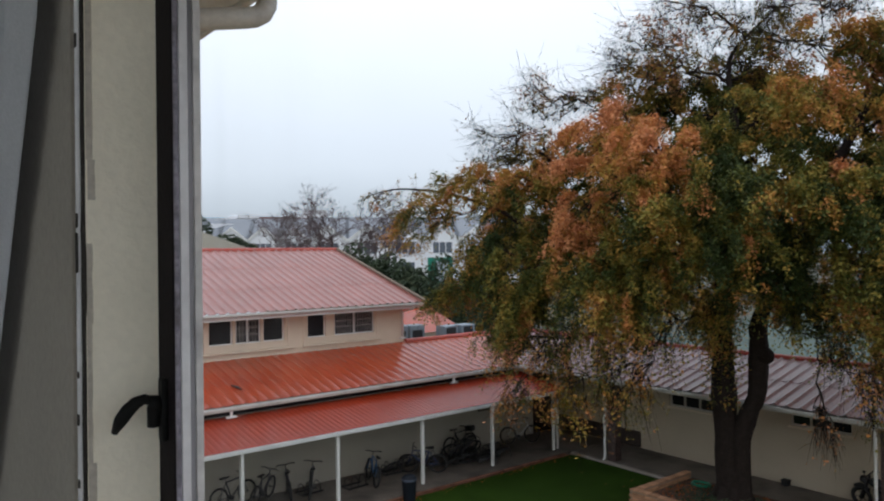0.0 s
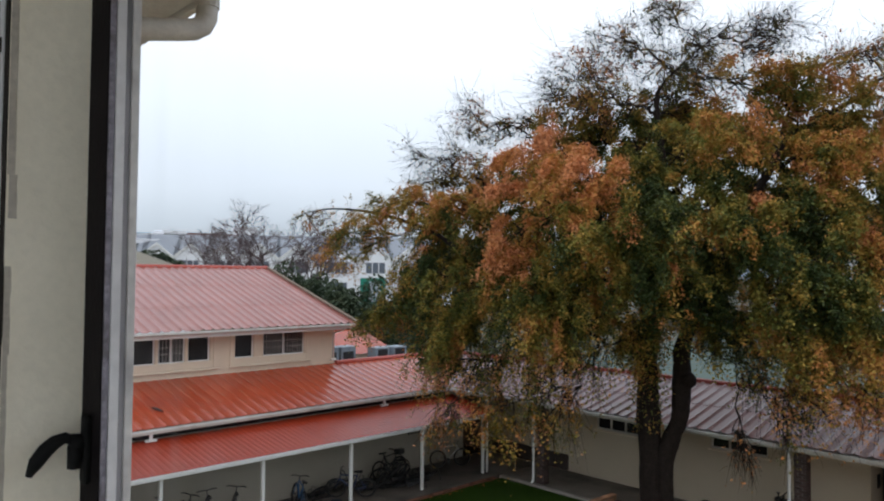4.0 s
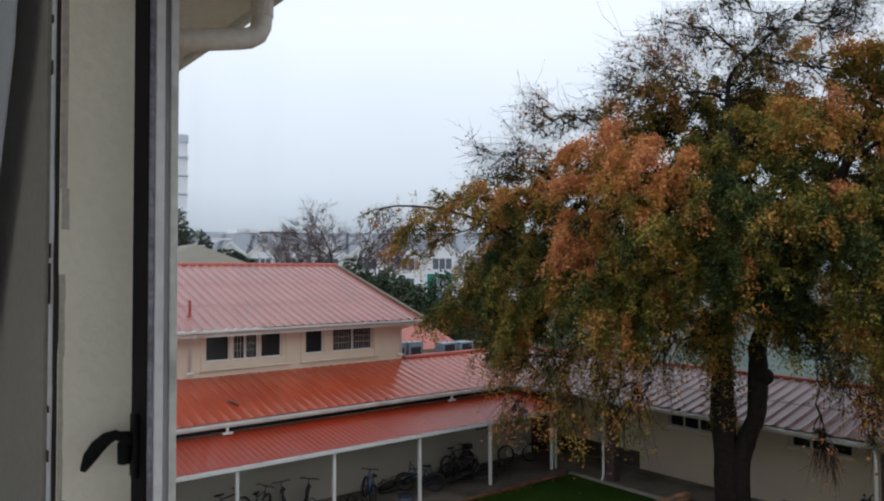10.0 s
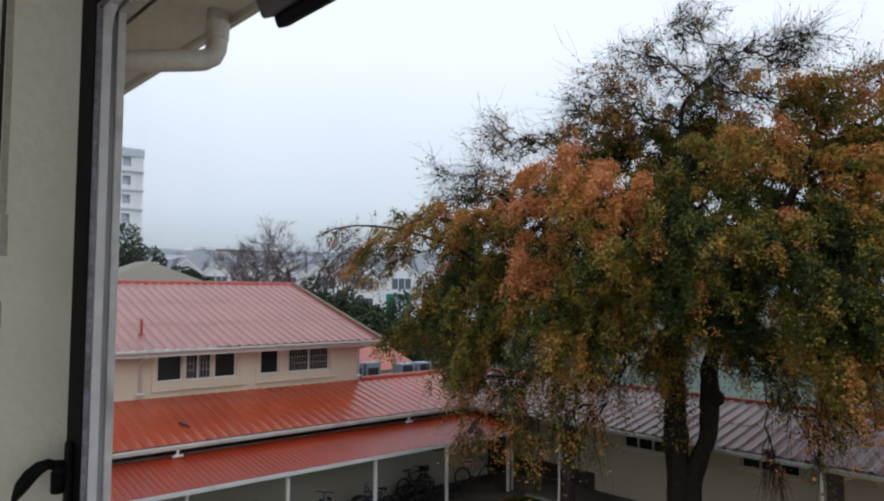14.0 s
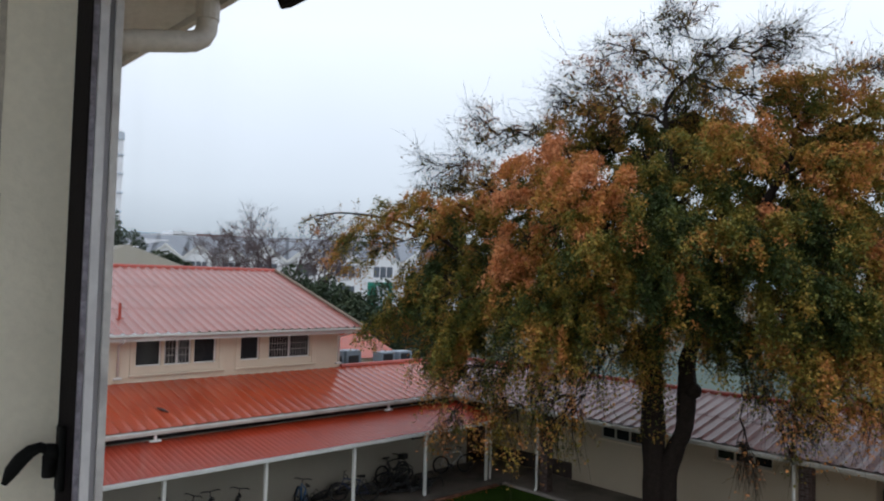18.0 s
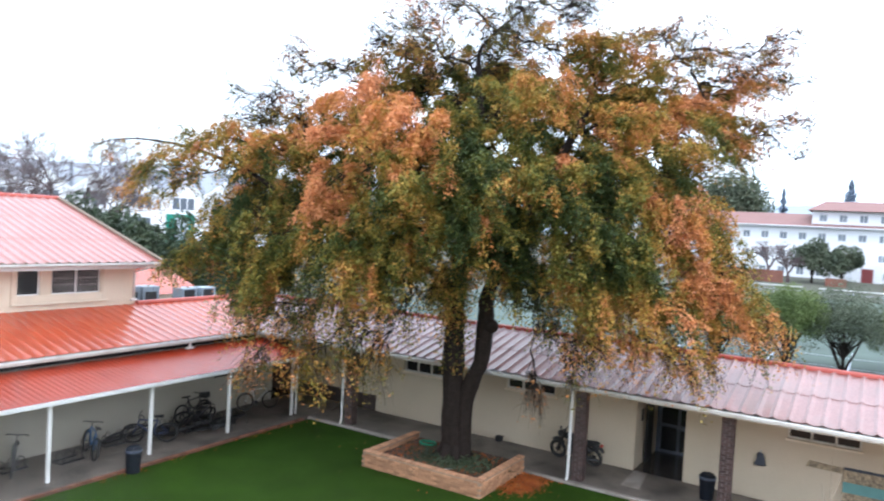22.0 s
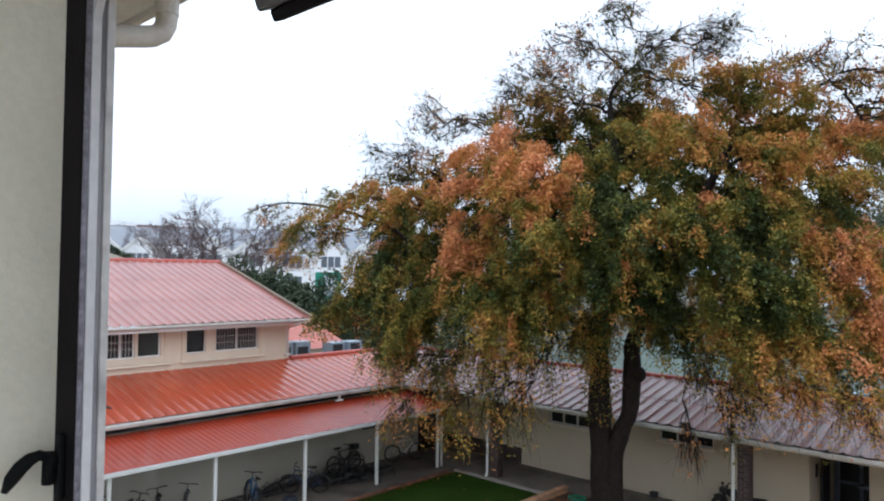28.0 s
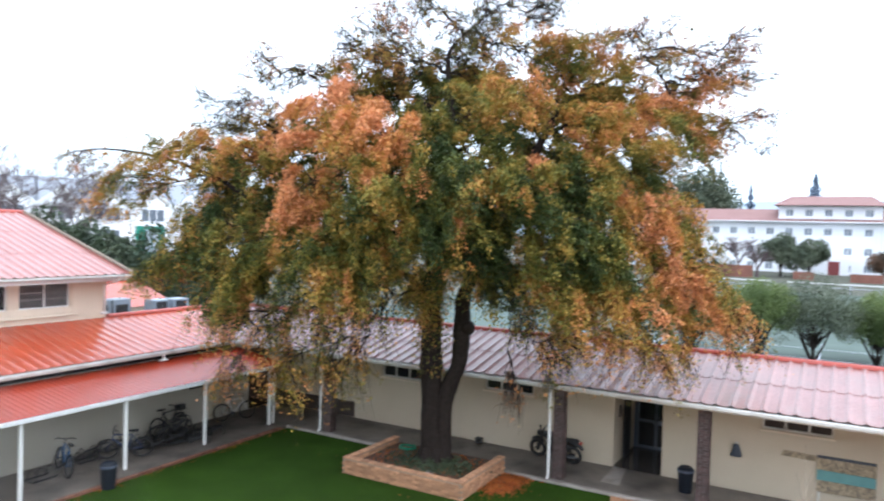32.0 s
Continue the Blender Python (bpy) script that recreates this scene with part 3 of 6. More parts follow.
STEM = [np.array([tree_place(*p) for p in row]) for row in (
    [(0.06, 0, 0.2), (-0.08, 0, 1.5), (-0.14, 0, 2.6), (-0.17, 0.05, 4.0), (-0.17, 0.1, 5.6), (-0.1, 0.1, 6.9), (0.1, 0, 8.5), (0.26, 0, 10.4), (0.2, 0, 11.9), (0.1, 0, 12.9), (0.3, 0, 13.6), (1.6, 0, 14.8)],
    [(0.3, -0.05, 0.2), (0.24, -0.08, 1.3), (0.3, -0.1, 2.2), (0.5, -0.12, 2.9), (0.73, -0.1, 3.6), (0.78, 0, 4.8), (0.84, 0.05, 5.7), (1.4, 0.1, 6.9), (2.0, 0.1, 8.2), (2.6, 0.1, 9.5), (3.2, 0.1, 10.7), (3.8, 0, 11.8), (4.8, 0, 12.3), (6.6, 0, 13.6)],
)]
RADII = ([0.46, 0.37, 0.33, 0.31, 0.28, 0.26, 0.21, 0.15, 0.1, 0.075, 0.05, 0.012], [0.32, 0.29, 0.26, 0.25, 0.25, 0.25, 0.22, 0.19, 0.17, 0.15, 0.12, 0.08, 0.055, 0.012])


def smooth_path(p, n):
    k = np.linspace(0, len(p) - 1, n)
    out = []
    for s in k:
        i = min(int(s), len(p) - 2)
        f = s - i
        p0, p1, p2, p3 = p[max(i - 1, 0)], p[i], p[i + 1], p[min(i + 2, len(p) - 1)]
        out.append(0.5 * (2 * p1 + (p2 - p0) * f + (2 * p0 - 5 * p1 + 4 * p2 - p3) * f**2 + (3 * p1 - p0 - 3 * p2 + p3) * f**3))
    return np.array(out)


bm = bmesh.new()
for p, r in zip(STEM, RADII):
    q = smooth_path(p, 70)
    rr = np.interp(np.linspace(0, len(r) - 1, 70), range(len(r)), r) * rng.uniform(0.96, 1.05, 70)
    tube(q, list(rr), 44, bm)
for v in bm.verts:
    if v.co.z < 8:
        f = noise.noise(v.co * 1.7) * 0.04 + noise.noise(Vector((v.co.x * 8, v.co.y * 8, v.co.z * 0.4))) * 0.08 + noise.noise(Vector((v.co.x * 19, v.co.y * 19, v.co.z * 1.1))) * 0.03
        v.co += Vector((v.co.x - TREE[0], v.co.y - TREE[1], 0)).normalized() * f
for k in range(7):
    ang = k * 0.9 + 0.3
    d = Vector((math.cos(ang), math.sin(ang), 0))
    o = Vector(TREE)
    tube([o + d * 0.28 + Vector((0, 0, 0.5)), o + d * 0.46 + Vector((0, 0, 0.18)), o + d * 0.75 + Vector((0, 0, 0.04))], [0.17, 0.13, 0.05], 8, bm)
bmesh.ops.create_icosphere(bm, subdivisions=2, radius=0.27, matrix=Matrix.Translation(tree_place(0.95, -0.1, 4.6)))
part("trunk", bm, M["bark"], tree, "dark furrowed trunk forking into two stems", smooth=True)

# boughs of the crown: across, away, height, half width, half height, leaf density, how far turned
LEFT_TOP = [
    (-9.5, 0.0, 8.7, 1.04, 0.68, 0.5, 0.5), (-7.3, -1.0, 9.8, 1.24, 0.45, 0.85, 0.55), (-5.4, -1.5, 9.6, 1.51, 0.47, 0.9, 0.6),
    (-5.8, 0.5, 10.8, 1.14, 0.77, 0.42, 0.45), (-6.2, 0.5, 13.3, 0.26, 0.26, 0.05, 0.3), (-5.4, 1.0, 12.5, 1.09, 0.68, 0.3, 0.4), (-4.1, 2.0, 12.8, 0.75, 0.58, 0.2, 0.25), (-2.9, -2.5, 11.0, 1.44, 0.54, 1, 0.95),
    (-1.8, -3.5, 9.9, 1.40, 0.84, 1.1, 0.85), (-3.5, -3.0, 8.5, 0.66, 1.33, 1, 0.85),
]
LEFT_LOW = [
    (-1.6, -4.0, 8.2, 0.98, 1.48, 1.1, 0.3), (-7.1, -1.0, 7.2, 1.03, 0.89, 1, 0.5), (-8.6, -0.5, 6.2, 0.88, 0.49, 0.7, 0.5), (-5.6, -2.0, 6.6, 1.28, 1.56, 1.1, 0.25), (-3.2, -3.0, 6.4, 1.33, 1.25, 1.1, 0.3),
    (-2.1, -3.6, 6.4, 0.79, 1.21, 1, 0.48), (-6.3, -1.5, 5.0, 1.04, 0.64, 0.65, 0.5), (-5.2, -2.0, 4.4, 1.23, 0.59, 0.5, 0.6), (-4.2, -2.5, 3.6, 0.88, 0.64, 0.5, 0.8), (-2.8, -3.0, 4.2, 0.70, 0.86, 0.42, 0.5),
    (-5.9, -2.0, 3.3, 0.56, 0.56, 0.35, 0.65), (-2.3, -3.0, 3.6, 0.59, 0.47, 0.4, 0.4), (-4.6, -1.0, 7.7, 1.03, 1.03, 1, 0.15),
]
MIDDLE = [
    (-1.2, -2.5, 9.1, 1.06, 1.20, 1.1, 0.08), (-0.0, -1.5, 9.8, 1.31, 1.11, 1.1, 0.02), (-0.1, -3.5, 7.5, 1.07, 1.29, 1.1, 0.15), (0.8, -2.0, 10.8, 1.28, 0.90, 1.1, 0.38), (1.3, -3.0, 9.1, 1.06, 0.97, 1.1, 0.42),
    (1.2, -2.0, 7.6, 1.08, 1.02, 1.1, 0.08), (2.4, -3.0, 8.6, 0.91, 0.87, 1.1, 0.3), (-1.1, -1.0, 6.7, 0.77, 0.95, 0.9, 0.1), (0.4, -4.0, 8.7, 0.89, 0.89, 0.9, 0.12), (-3.7, 1.0, 10.0, 1.31, 0.94, 0.8, 0.3),
]
TOP = [
    (-1.9, 0.0, 13.9, 1.04, 0.76, 0.3, 0.2), (-0.9, -0.5, 12.5, 0.97, 0.97, 0.42, 0.45), (0.2, 0.0, 14.0, 1.12, 0.94, 0.22, 0.15), (1.4, 0.5, 14.5, 1.21, 0.85, 0.2, 0.15), (-2.2, 0.5, 12.5, 1.07, 0.81, 0.55, 0.5),
    (-0.5, 0.0, 11.3, 1.19, 0.94, 0.75, 0.3), (2.4, -0.5, 13.1, 1.20, 0.70, 0.65, 0.72), (3.6, -0.5, 12.7, 1.02, 0.92, 0.75, 0.66), (2.9, 0.0, 14.1, 0.65, 0.65, 0.14, 0.2), (2.2, 0.0, 15.1, 0.54, 0.25, 0.05, 0.2),
    (-1.1, 0.0, 15.0, 0.54, 0.29, 0.06, 0.2), (0.2, 0.0, 15.6, 1.08, 0.72, 0.14, 0.2), (-2.9, 0.0, 13.3, 0.45, 0.45, 0.2, 0.2),
]
RIGHT_TOP = [
    (2.1, -2.0, 11.5, 1.28, 0.72, 1, 0.55), (4.8, -0.5, 12.1, 1.51, 0.92, 0.8, 0.5), (6.4, 0.0, 13.1, 1.30, 0.72, 0.42, 0.5), (7.4, 0.0, 11.6, 1.33, 0.97, 0.72, 0.72), (5.7, -1.0, 11.0, 1.48, 0.96, 0.9, 0.66),
    (3.9, -2.0, 10.5, 1.12, 0.92, 1, 0.64), (9.2, 0.0, 10.9, 0.94, 0.79, 0.22, 0.35), (8.4, 0.0, 13.3, 1.19, 0.65, 0.24, 0.4), (9.8, 0.0, 14.3, 0.25, 0.22, 0.05, 0.3), (9.2, 0.0, 12.4, 0.94, 0.4, 0.2, 0.4),
    (8.1, 0.0, 10.6, 1.05, 0.75, 0.5, 0.5), (10.2, 0.0, 10.3, 0.36, 0.29, 0.05, 0.3), (6.9, 0.0, 14.3, 0.72, 0.40, 0.1, 0.3),
]
RIGHT_LOW = [
    (3.4, -2.0, 9.1, 1.22, 1.00, 0.8, 0.1), (5.1, -2.0, 9.4, 1.25, 1.08, 1, 0.46), (4.1, -3.5, 7.6, 1.19, 1.28, 1.1, 0.12), (3.0, -3.0, 6.9, 0.87, 1.28, 1.1, 0.45), (5.7, -2.5, 7.7, 0.86, 1.31, 1.1, 0.8),
    (7.0, -1.0, 7.8, 0.95, 1.1, 0.65, 0.5), (4.6, -3.2, 5.8, 1.2, 0.95, 0.95, 0.5), (6.5, -2.5, 5.8, 1.15, 1.2, 0.9, 0.66), (3.4, -3.0, 5.6, 1.00, 0.75, 0.75, 0.55), (5.7, -2.8, 4.4, 1.3, 0.6, 0.5, 0.85),
    (7.6, -2.0, 5.3, 0.95, 0.9, 0.6, 0.7), (8.7, -1.5, 4.9, 0.85, 0.55, 0.4, 0.68), (3.8, -3.0, 4.4, 1.16, 0.47, 0.28, 0.75),
]
WISPS = [
    (3.2, -2.5, 3.8, 0.35, 0.72, 0.4, 0.4), (2.1, -2.5, 3.1, 0.45, 0.38, 0.15, 0.85), (2.5, -2.0, 6.0, 0.46, 0.82, 0.6, 0.4), (6.6, -2.5, 4.0, 0.64, 0.45, 0.3, 0.7), (-7.0, 4.0, 7.2, 2.22, 2.12, 1, 0.1),
    (-3.5, 5.0, 8.0, 2.31, 2.41, 1, 0.1), (-0.3, 5.0, 9.2, 2.52, 2.41, 1, 0.08), (3.0, 5.0, 8.7, 2.31, 2.31, 1, 0.1), (6.3, 4.5, 8.5, 2.16, 2.26, 1, 0.15), (0.6, 3.0, 11.9, 2.04, 1.22, 0.8, 0.25),
    (4.7, 3.0, 11.7, 2.24, 1.06, 0.8, 0.4), (-3.6, 3.0, 11.1, 1.63, 1.02, 0.6, 0.3),
]
INNER = [
    (-0.6, -1.5, 5.7, 0.76, 0.64, 0.6, 0.35), (-1.7, -2.0, 5.2, 0.66, 0.66, 0.4, 0.45), (1.8, -1.5, 6.0, 0.59, 0.76, 0.65, 0.3), (1.2, -1.0, 6.6, 0.72, 0.69, 0.9, 0.2), (4.1, -2.0, 6.5, 0.98, 0.82, 1, 0.35),
    (-4.0, -2.0, 5.4, 0.98, 0.82, 0.9, 0.4), (2.4, -2.0, 4.7, 0.53, 0.62, 0.35, 0.5), (-5.7, -1.5, 5.5, 1.01, 0.81, 0.9, 0.4), (0.6, -2.0, 7.0, 0.74, 0.74, 0.9, 0.2), (-2.6, -2.5, 5.1, 0.72, 0.64, 0.6, 0.5),
    (3.2, -1.0, 8.1, 1.03, 0.86, 1, 0.25), (-2.4, 1.0, 11.8, 0.94, 0.75, 0.6, 0.5),
]
AIRY = [
    (1.3, 0.0, 13.5, 1.04, 0.72, 0.3, 0.25), (0.8, 0.0, 12.9, 0.86, 0.72, 0.38, 0.3), (3.1, 0.0, 14.7, 0.90, 0.72, 0.12, 0.2), (-0.5, 0.0, 14.7, 0.90, 0.65, 0.22, 0.2), (-1.5, 0.0, 13.2, 0.72, 0.54, 0.35, 0.3),
    (4.7, 0.0, 13.3, 0.90, 0.65, 0.4, 0.5), (-6.8, 0.5, 11.5, 0.74, 0.55, 0.16, 0.2), (-6.8, 0.0, 10.6, 0.72, 0.43, 0.3, 0.3), (7.9, 0.0, 12.6, 0.90, 0.54, 0.3, 0.5),
    (5.8, 0.0, 13.9, 0.79, 0.47, 0.2, 0.4),
]
BEHIND_LOW = [(-4.9, 1.5, 9.5, 1.15, 0.69, 0.8, 0.25), (-6.9, 1.0, 9.0, 1.13, 0.68, 0.7, 0.3), (7.0, 1.0, 10.1, 0.94, 0.94, 0.55, 0.4), (7.9, -0.8, 6.6, 0.8, 0.9, 0.35, 0.6)]
BEHIND = [
    (2.2, 1.5, 11.6, 1.15, 0.96, 0.95, 0.25), (2.8, 1.5, 10.3, 1.05, 0.86, 0.95, 0.25), (1.3, 1.5, 12.4, 0.96, 0.77, 0.95, 0.25), (-0.2, 1.5, 13.0, 0.96, 0.67, 0.95, 0.25),
    (-4.4, 1.5, 11.3, 1.15, 0.77, 0.75, 0.5), (-1.7, 1.5, 12.0, 1.15, 0.86, 0.75, 0.35), (5.1, 1.5, 11.9, 1.34, 0.77, 0.85, 0.5), (1.1, 1.0, 12.5, 1.13, 0.75, 0.6, 0.4), (-5.6, 1.0, 10.3, 1.13, 0.56, 0.65, 0.3),
    (3.4, 1.5, 12.1, 1.15, 0.77, 0.85, 0.4), (0.2, 1.0, 11.9, 0.94, 0.75, 0.75, 0.25), (6.8, 1.5, 12.4, 1.15, 0.77, 0.6, 0.5),
]
boughs = sorted(LEFT_TOP + LEFT_LOW + MIDDLE + TOP + RIGHT_TOP + RIGHT_LOW + WISPS + INNER + AIRY + BEHIND + BEHIND_LOW, key=lambda b: math.hypot(b[0] - (1.5 if b[0] > 1 else 0), b[1]) + 0.25 * abs(b[2] - 9))

# every bough grows from the nearest stem or from a bough nearer the trunk
nodes, owner, run = [], [], []
for s in STEM:
    for q in smooth_path(s, 60):
        if q[2] > 5.6:
            nodes.append(q)
            owner.append(-1)
            run.append(0.0)
lines, parents = [], []
for i, (u, d, z, ru, rz, dens, turned) in enumerate(boughs):
    goal = tree_place(u, d, z + 0.3 * rz)
    at = np.array(nodes)
    gap = np.linalg.norm(at - goal, axis=1)
    steep = np.maximum(at[:, 2] - goal[2], 0) * 0.25
    j = int(np.argmin(gap + 0.55 * np.array(run) + steep))
    start = nodes[j]
    lift = 0.16 * gap[j] * (1.3 if z < 8 else 0.5)
    n = 9
    line = bezier(start, start * 0.45 + goal * 0.55 + np.array([0, 0, lift]), goal, n)
    line[1:-1] += rng.normal(size=(n - 2, 3)) * 0.05 * min(gap[j], 2.5)
    lines.append(line)
    parents.append(owner[j])
    for k in (3, 4, 5, 6, 7, 8):
        nodes.append(line[k])
        owner.append(i)
        run.append(run[j] + gap[j] * k / 8)
carried = [1.0] * len(boughs)
for i in range(len(boughs) - 1, -1, -1):
    if parents[i] >= 0:
        carried[parents[i]] += carried[i]

leaf_spots, leaf_autumn = [], []
for (u, d, z, ru, rz, dens, turned), line, load in zip(boughs, lines, carried):
    thick = 0.012 + 0.02 * math.sqrt(load) if z > 6.2 else 0.01 + 0.008 * math.sqrt(load)
    bare = dens < 0.12
    airy = dens < 0.5 and z > 8
    if bare:
        thick = 0.05 if u < 0 and z < 11 else 0.028
    bm = tube(line, list(np.linspace(thick, max(0.009, thick * 0.4), len(line))), 7)
    centre = tree_place(u, d, z)
    rd = 0.9 * max(ru, 0.6 * rz)
    out = u * ACROSS + d * AWAY
    out = out / (np.linalg.norm(out) + 0.3)
    kids = 5 if bare else int(9 + 9 * ru * rz)
    each = dens * ru * (rz + 0.25) * (3600 if airy else 6200 if z > 11 else 8600 if z > 5.4 else 4300) / kids
    for k in range(kids):
        v = rng.normal(size=3)
        v /= np.linalg.norm(v)
        v *= rng.uniform(0.1, 0.95) ** 0.5
        root = line[rng.integers(4, len(line))]
        start = centre + v[0] * ru * ACROSS + v[1] * rd * AWAY + np.array([0, 0, v[2] * rz + 0.15 * rz])
        if bare:
            root = start = line[rng.integers(3, len(line))]
        # a feathery spray: reaches outward, then hangs
        hang = 0.12 if z > 11.5 or airy else (0.5 if z > 8 else 0.85)
        size = rng.uniform(0.55, 1.15) * (0.6 + 0.35 * min(ru, 1.3))
        way = out * (0.75 - 0.35 * hang) + rng.normal(size=3) * [0.38, 0.38, 0.22] + np.array([0, 0, 0.28 if airy else 0.0])
        if not bare:
            start = start + np.array([0, 0, 0.45 * hang * size])
        end = start + way * size - np.array([0, 0, hang * size])
        mid = start + way * size * 0.6 + np.array([0, 0, 0.1 * size])
        tube(bezier(root, (root + start) / 2 + np.array([0, 0, 0.12]), start, 5), [0.018, 0.016, 0.014, 0.012, 0.011], 4, bm, cap=False)
        side = bezier(start, mid, end, 8)
        tube(side, list(np.linspace(0.011, 0.004, 8)), 4, bm, cap=False)
        ahead = (end - start) / (np.linalg.norm(end - start) + 1e-6)
        hue = turned + (0.24 if airy else 0.0) + rng.normal() * 0.23 + 0.12 * v[2]
        tufts = 7 if bare else 13
        for t in range(tufts):
            j = rng.integers(0, 8)
            w = ahead * 0.5 + rng.normal(size=3) * (0.55 if airy else 0.42) - np.array([0, 0, 0.0 if airy else 0.3 * hang + 0.1])
            tip = side[j] + w * rng.uniform(0.25, 0.62)
            twig = bezier(side[j], (side[j] + tip) / 2 + np.array([0, 0, 0.05]), tip - np.array([0, 0, 0.16 * hang]), 4)
            tube(twig, [0.007, 0.006, 0.0045, 0.003], 3, bm, cap=False)
            if airy:
                for e in range(2):
                    s = twig[rng.integers(1, 4)]
                    w2 = (w * 0.5 + rng.normal(size=3) * 0.4) * rng.uniform(0.3, 0.7)
                    tube([s, s + w2 * 0.5 + rng.normal(size=3) * 0.03, s + w2], [0.005, 0.004, 0.0025], 3, bm, cap=False)
            m = int(each / tufts * rng.choice([0.5, 0.9, 1.2, 1.5]))
            leaf_spots.append(twig[rng.integers(0, 4, m)] + rng.normal(size=(m, 3)) * 0.075)
            leaf_autumn.append(np.clip(hue + rng.normal() * 0.08 + rng.normal(size=m) * 0.05, -0.1, 1.3))
    part("limb", bm, M["bark"], tree)
# the long bare branch that reaches out over the hall roof
reach = smooth_path(np.array([tree_place(-6.1, -0.5, 8.54), tree_place(-6.9, -0.5, 9.07), tree_place(-8.0, -0.5, 9.48), tree_place(-9.1, -0.5, 9.77), tree_place(-10.2, -0.5, 9.90), tree_place(-10.9, -0.5, 9.89), tree_place(-11.5, -0.5, 9.79)]), 22)
bm = tube(reach, list(np.linspace(0.075, 0.014, 22)), 7)
for k in range(26):
    j = rng.integers(6, 22)
    w = np.array([0, 0, -0.55]) + rng.normal(size=3) * [0.4, 0.4, 0.3] - ACROSS * 0.35
    tip = reach[j] + w * rng.uniform(0.4, 1.3)
    side = bezier(reach[j], (reach[j] + tip) / 2 - ACROSS * 0.15 + np.array([0, 0, 0.1]), tip, 6)
    tube(side, list(np.linspace(0.016, 0.005, 6)), 4, bm, cap=False)
    for e in range(5):
        s = side[rng.integers(1, 6)]
        w2 = rng.normal(size=3) * 0.22 - np.array([0, 0, 0.12])
        tube([s, s + w2 * 0.5 + rng.normal(size=3) * 0.03, s + w2], [0.006, 0.005, 0.003], 3, bm, cap=False)
        m = int(rng.integers(2, 12))
        leaf_spots.append(s + w2 * rng.uniform(0.3, 1, (m, 1)) + rng.normal(size=(m, 3)) * 0.05)
        leaf_autumn.append(np.full(m, rng.uniform(0.3, 0.8)))
part("limb", bm, M["bark"], tree)
# climbing leaves on the straighter stem
stem = smooth_path(STEM[0], 200)
m = 6000
hold = np.clip(rng.normal(76, 16, m), 44, 112).astype(int)
turn = rng.uniform(0, 2 * math.pi, m)
far_out = 0.27 + np.abs(rng.normal(0, 0.17, m)) * (0.5 + 1.2 * np.sin(hold * 0.23 + 2 * np.sin(turn)) ** 2)
leaf_spots.append(stem[hold] + np.stack([far_out * np.cos(turn), far_out * np.sin(turn), rng.normal(0, 0.12, m)], 1))
leaf_autumn.append(np.clip(rng.normal(0.42, 0.25, m), 0, 1.2))
spots = np.concatenate(leaf_spots)
autumn_value = np.concatenate(leaf_autumn)
crown = link("crown", leaves_mesh("crown", spots, 0.078, M["autumn"], rng, autumn_value), M["autumn"], tree)
tagged(crown, "orange, yellow and green autumn leaves", kind="stuff")


def leafy_tree(name, label, base, height, spread, trunk, mat, count, leaf, seed, lobes=9, bare=0.35, group="", category="tree", dome=0.5, stems=1):
    """A smaller or far tree: trunk with limbs and a crown of leaf clumps."""
    g = np.random.default_rng(seed)
    t = thing(name, label, category, group, at=tuple(base))
    o = np.array(base, float)
    bm = tube([o, o + [0.05, 0, height * bare], o + [0, 0.1, height * 0.75]], [trunk, trunk * 0.75, trunk * 0.3], 7)
    for k in range(stems - 1):
        a = 2.4 * k + 0.7
        w = np.array([math.cos(a), math.sin(a), 0]) * spread * g.uniform(0.35, 0.6)
        tube([o + w * 0.06, o + w * 0.5 + [0, 0, height * 0.22], o + w + [0, 0, height * 0.5]], [trunk * 0.7, trunk * 0.55, trunk * 0.3], 6, bm)
    spots = []
    for k in range(lobes):
        a = 2 * math.pi * (k * 0.618 + g.uniform(-0.08, 0.08))
        r = spread * math.sqrt((k + 0.5) / lobes) * 0.8
        c = o + [r * math.cos(a), r * math.sin(a), height * (bare + (0.98 - bare) * (0.72 - dome + dome * (1 - (r / spread) ** 2) + g.uniform(-0.2, 0.2)))]
        tube([o + [0, 0, height * bare * g.uniform(0.6, 1.2)], (o + c) / 2 + [0, 0, height * 0.12], c], [trunk * 0.3, trunk * 0.2, trunk * 0.08], 5, bm, cap=False)
        n = count // lobes
        v = g.normal(size=(n, 3))
        v /= np.linalg.norm(v, axis=1, keepdims=True)
        spots.append(c + v * g.uniform(0.35, 1.0, (n, 1)) ** 0.5 * [spread * 0.42, spread * 0.42, height * (1 - bare) * 0.32] * g.uniform(0.55, 1.2))
    part("trunk", bm, M["bark"], t)
    cr = link("crown", leaves_mesh("crown", np.concatenate(spots), leaf, mat, g), mat, t)
    tagged(cr, kind="stuff")
    return t


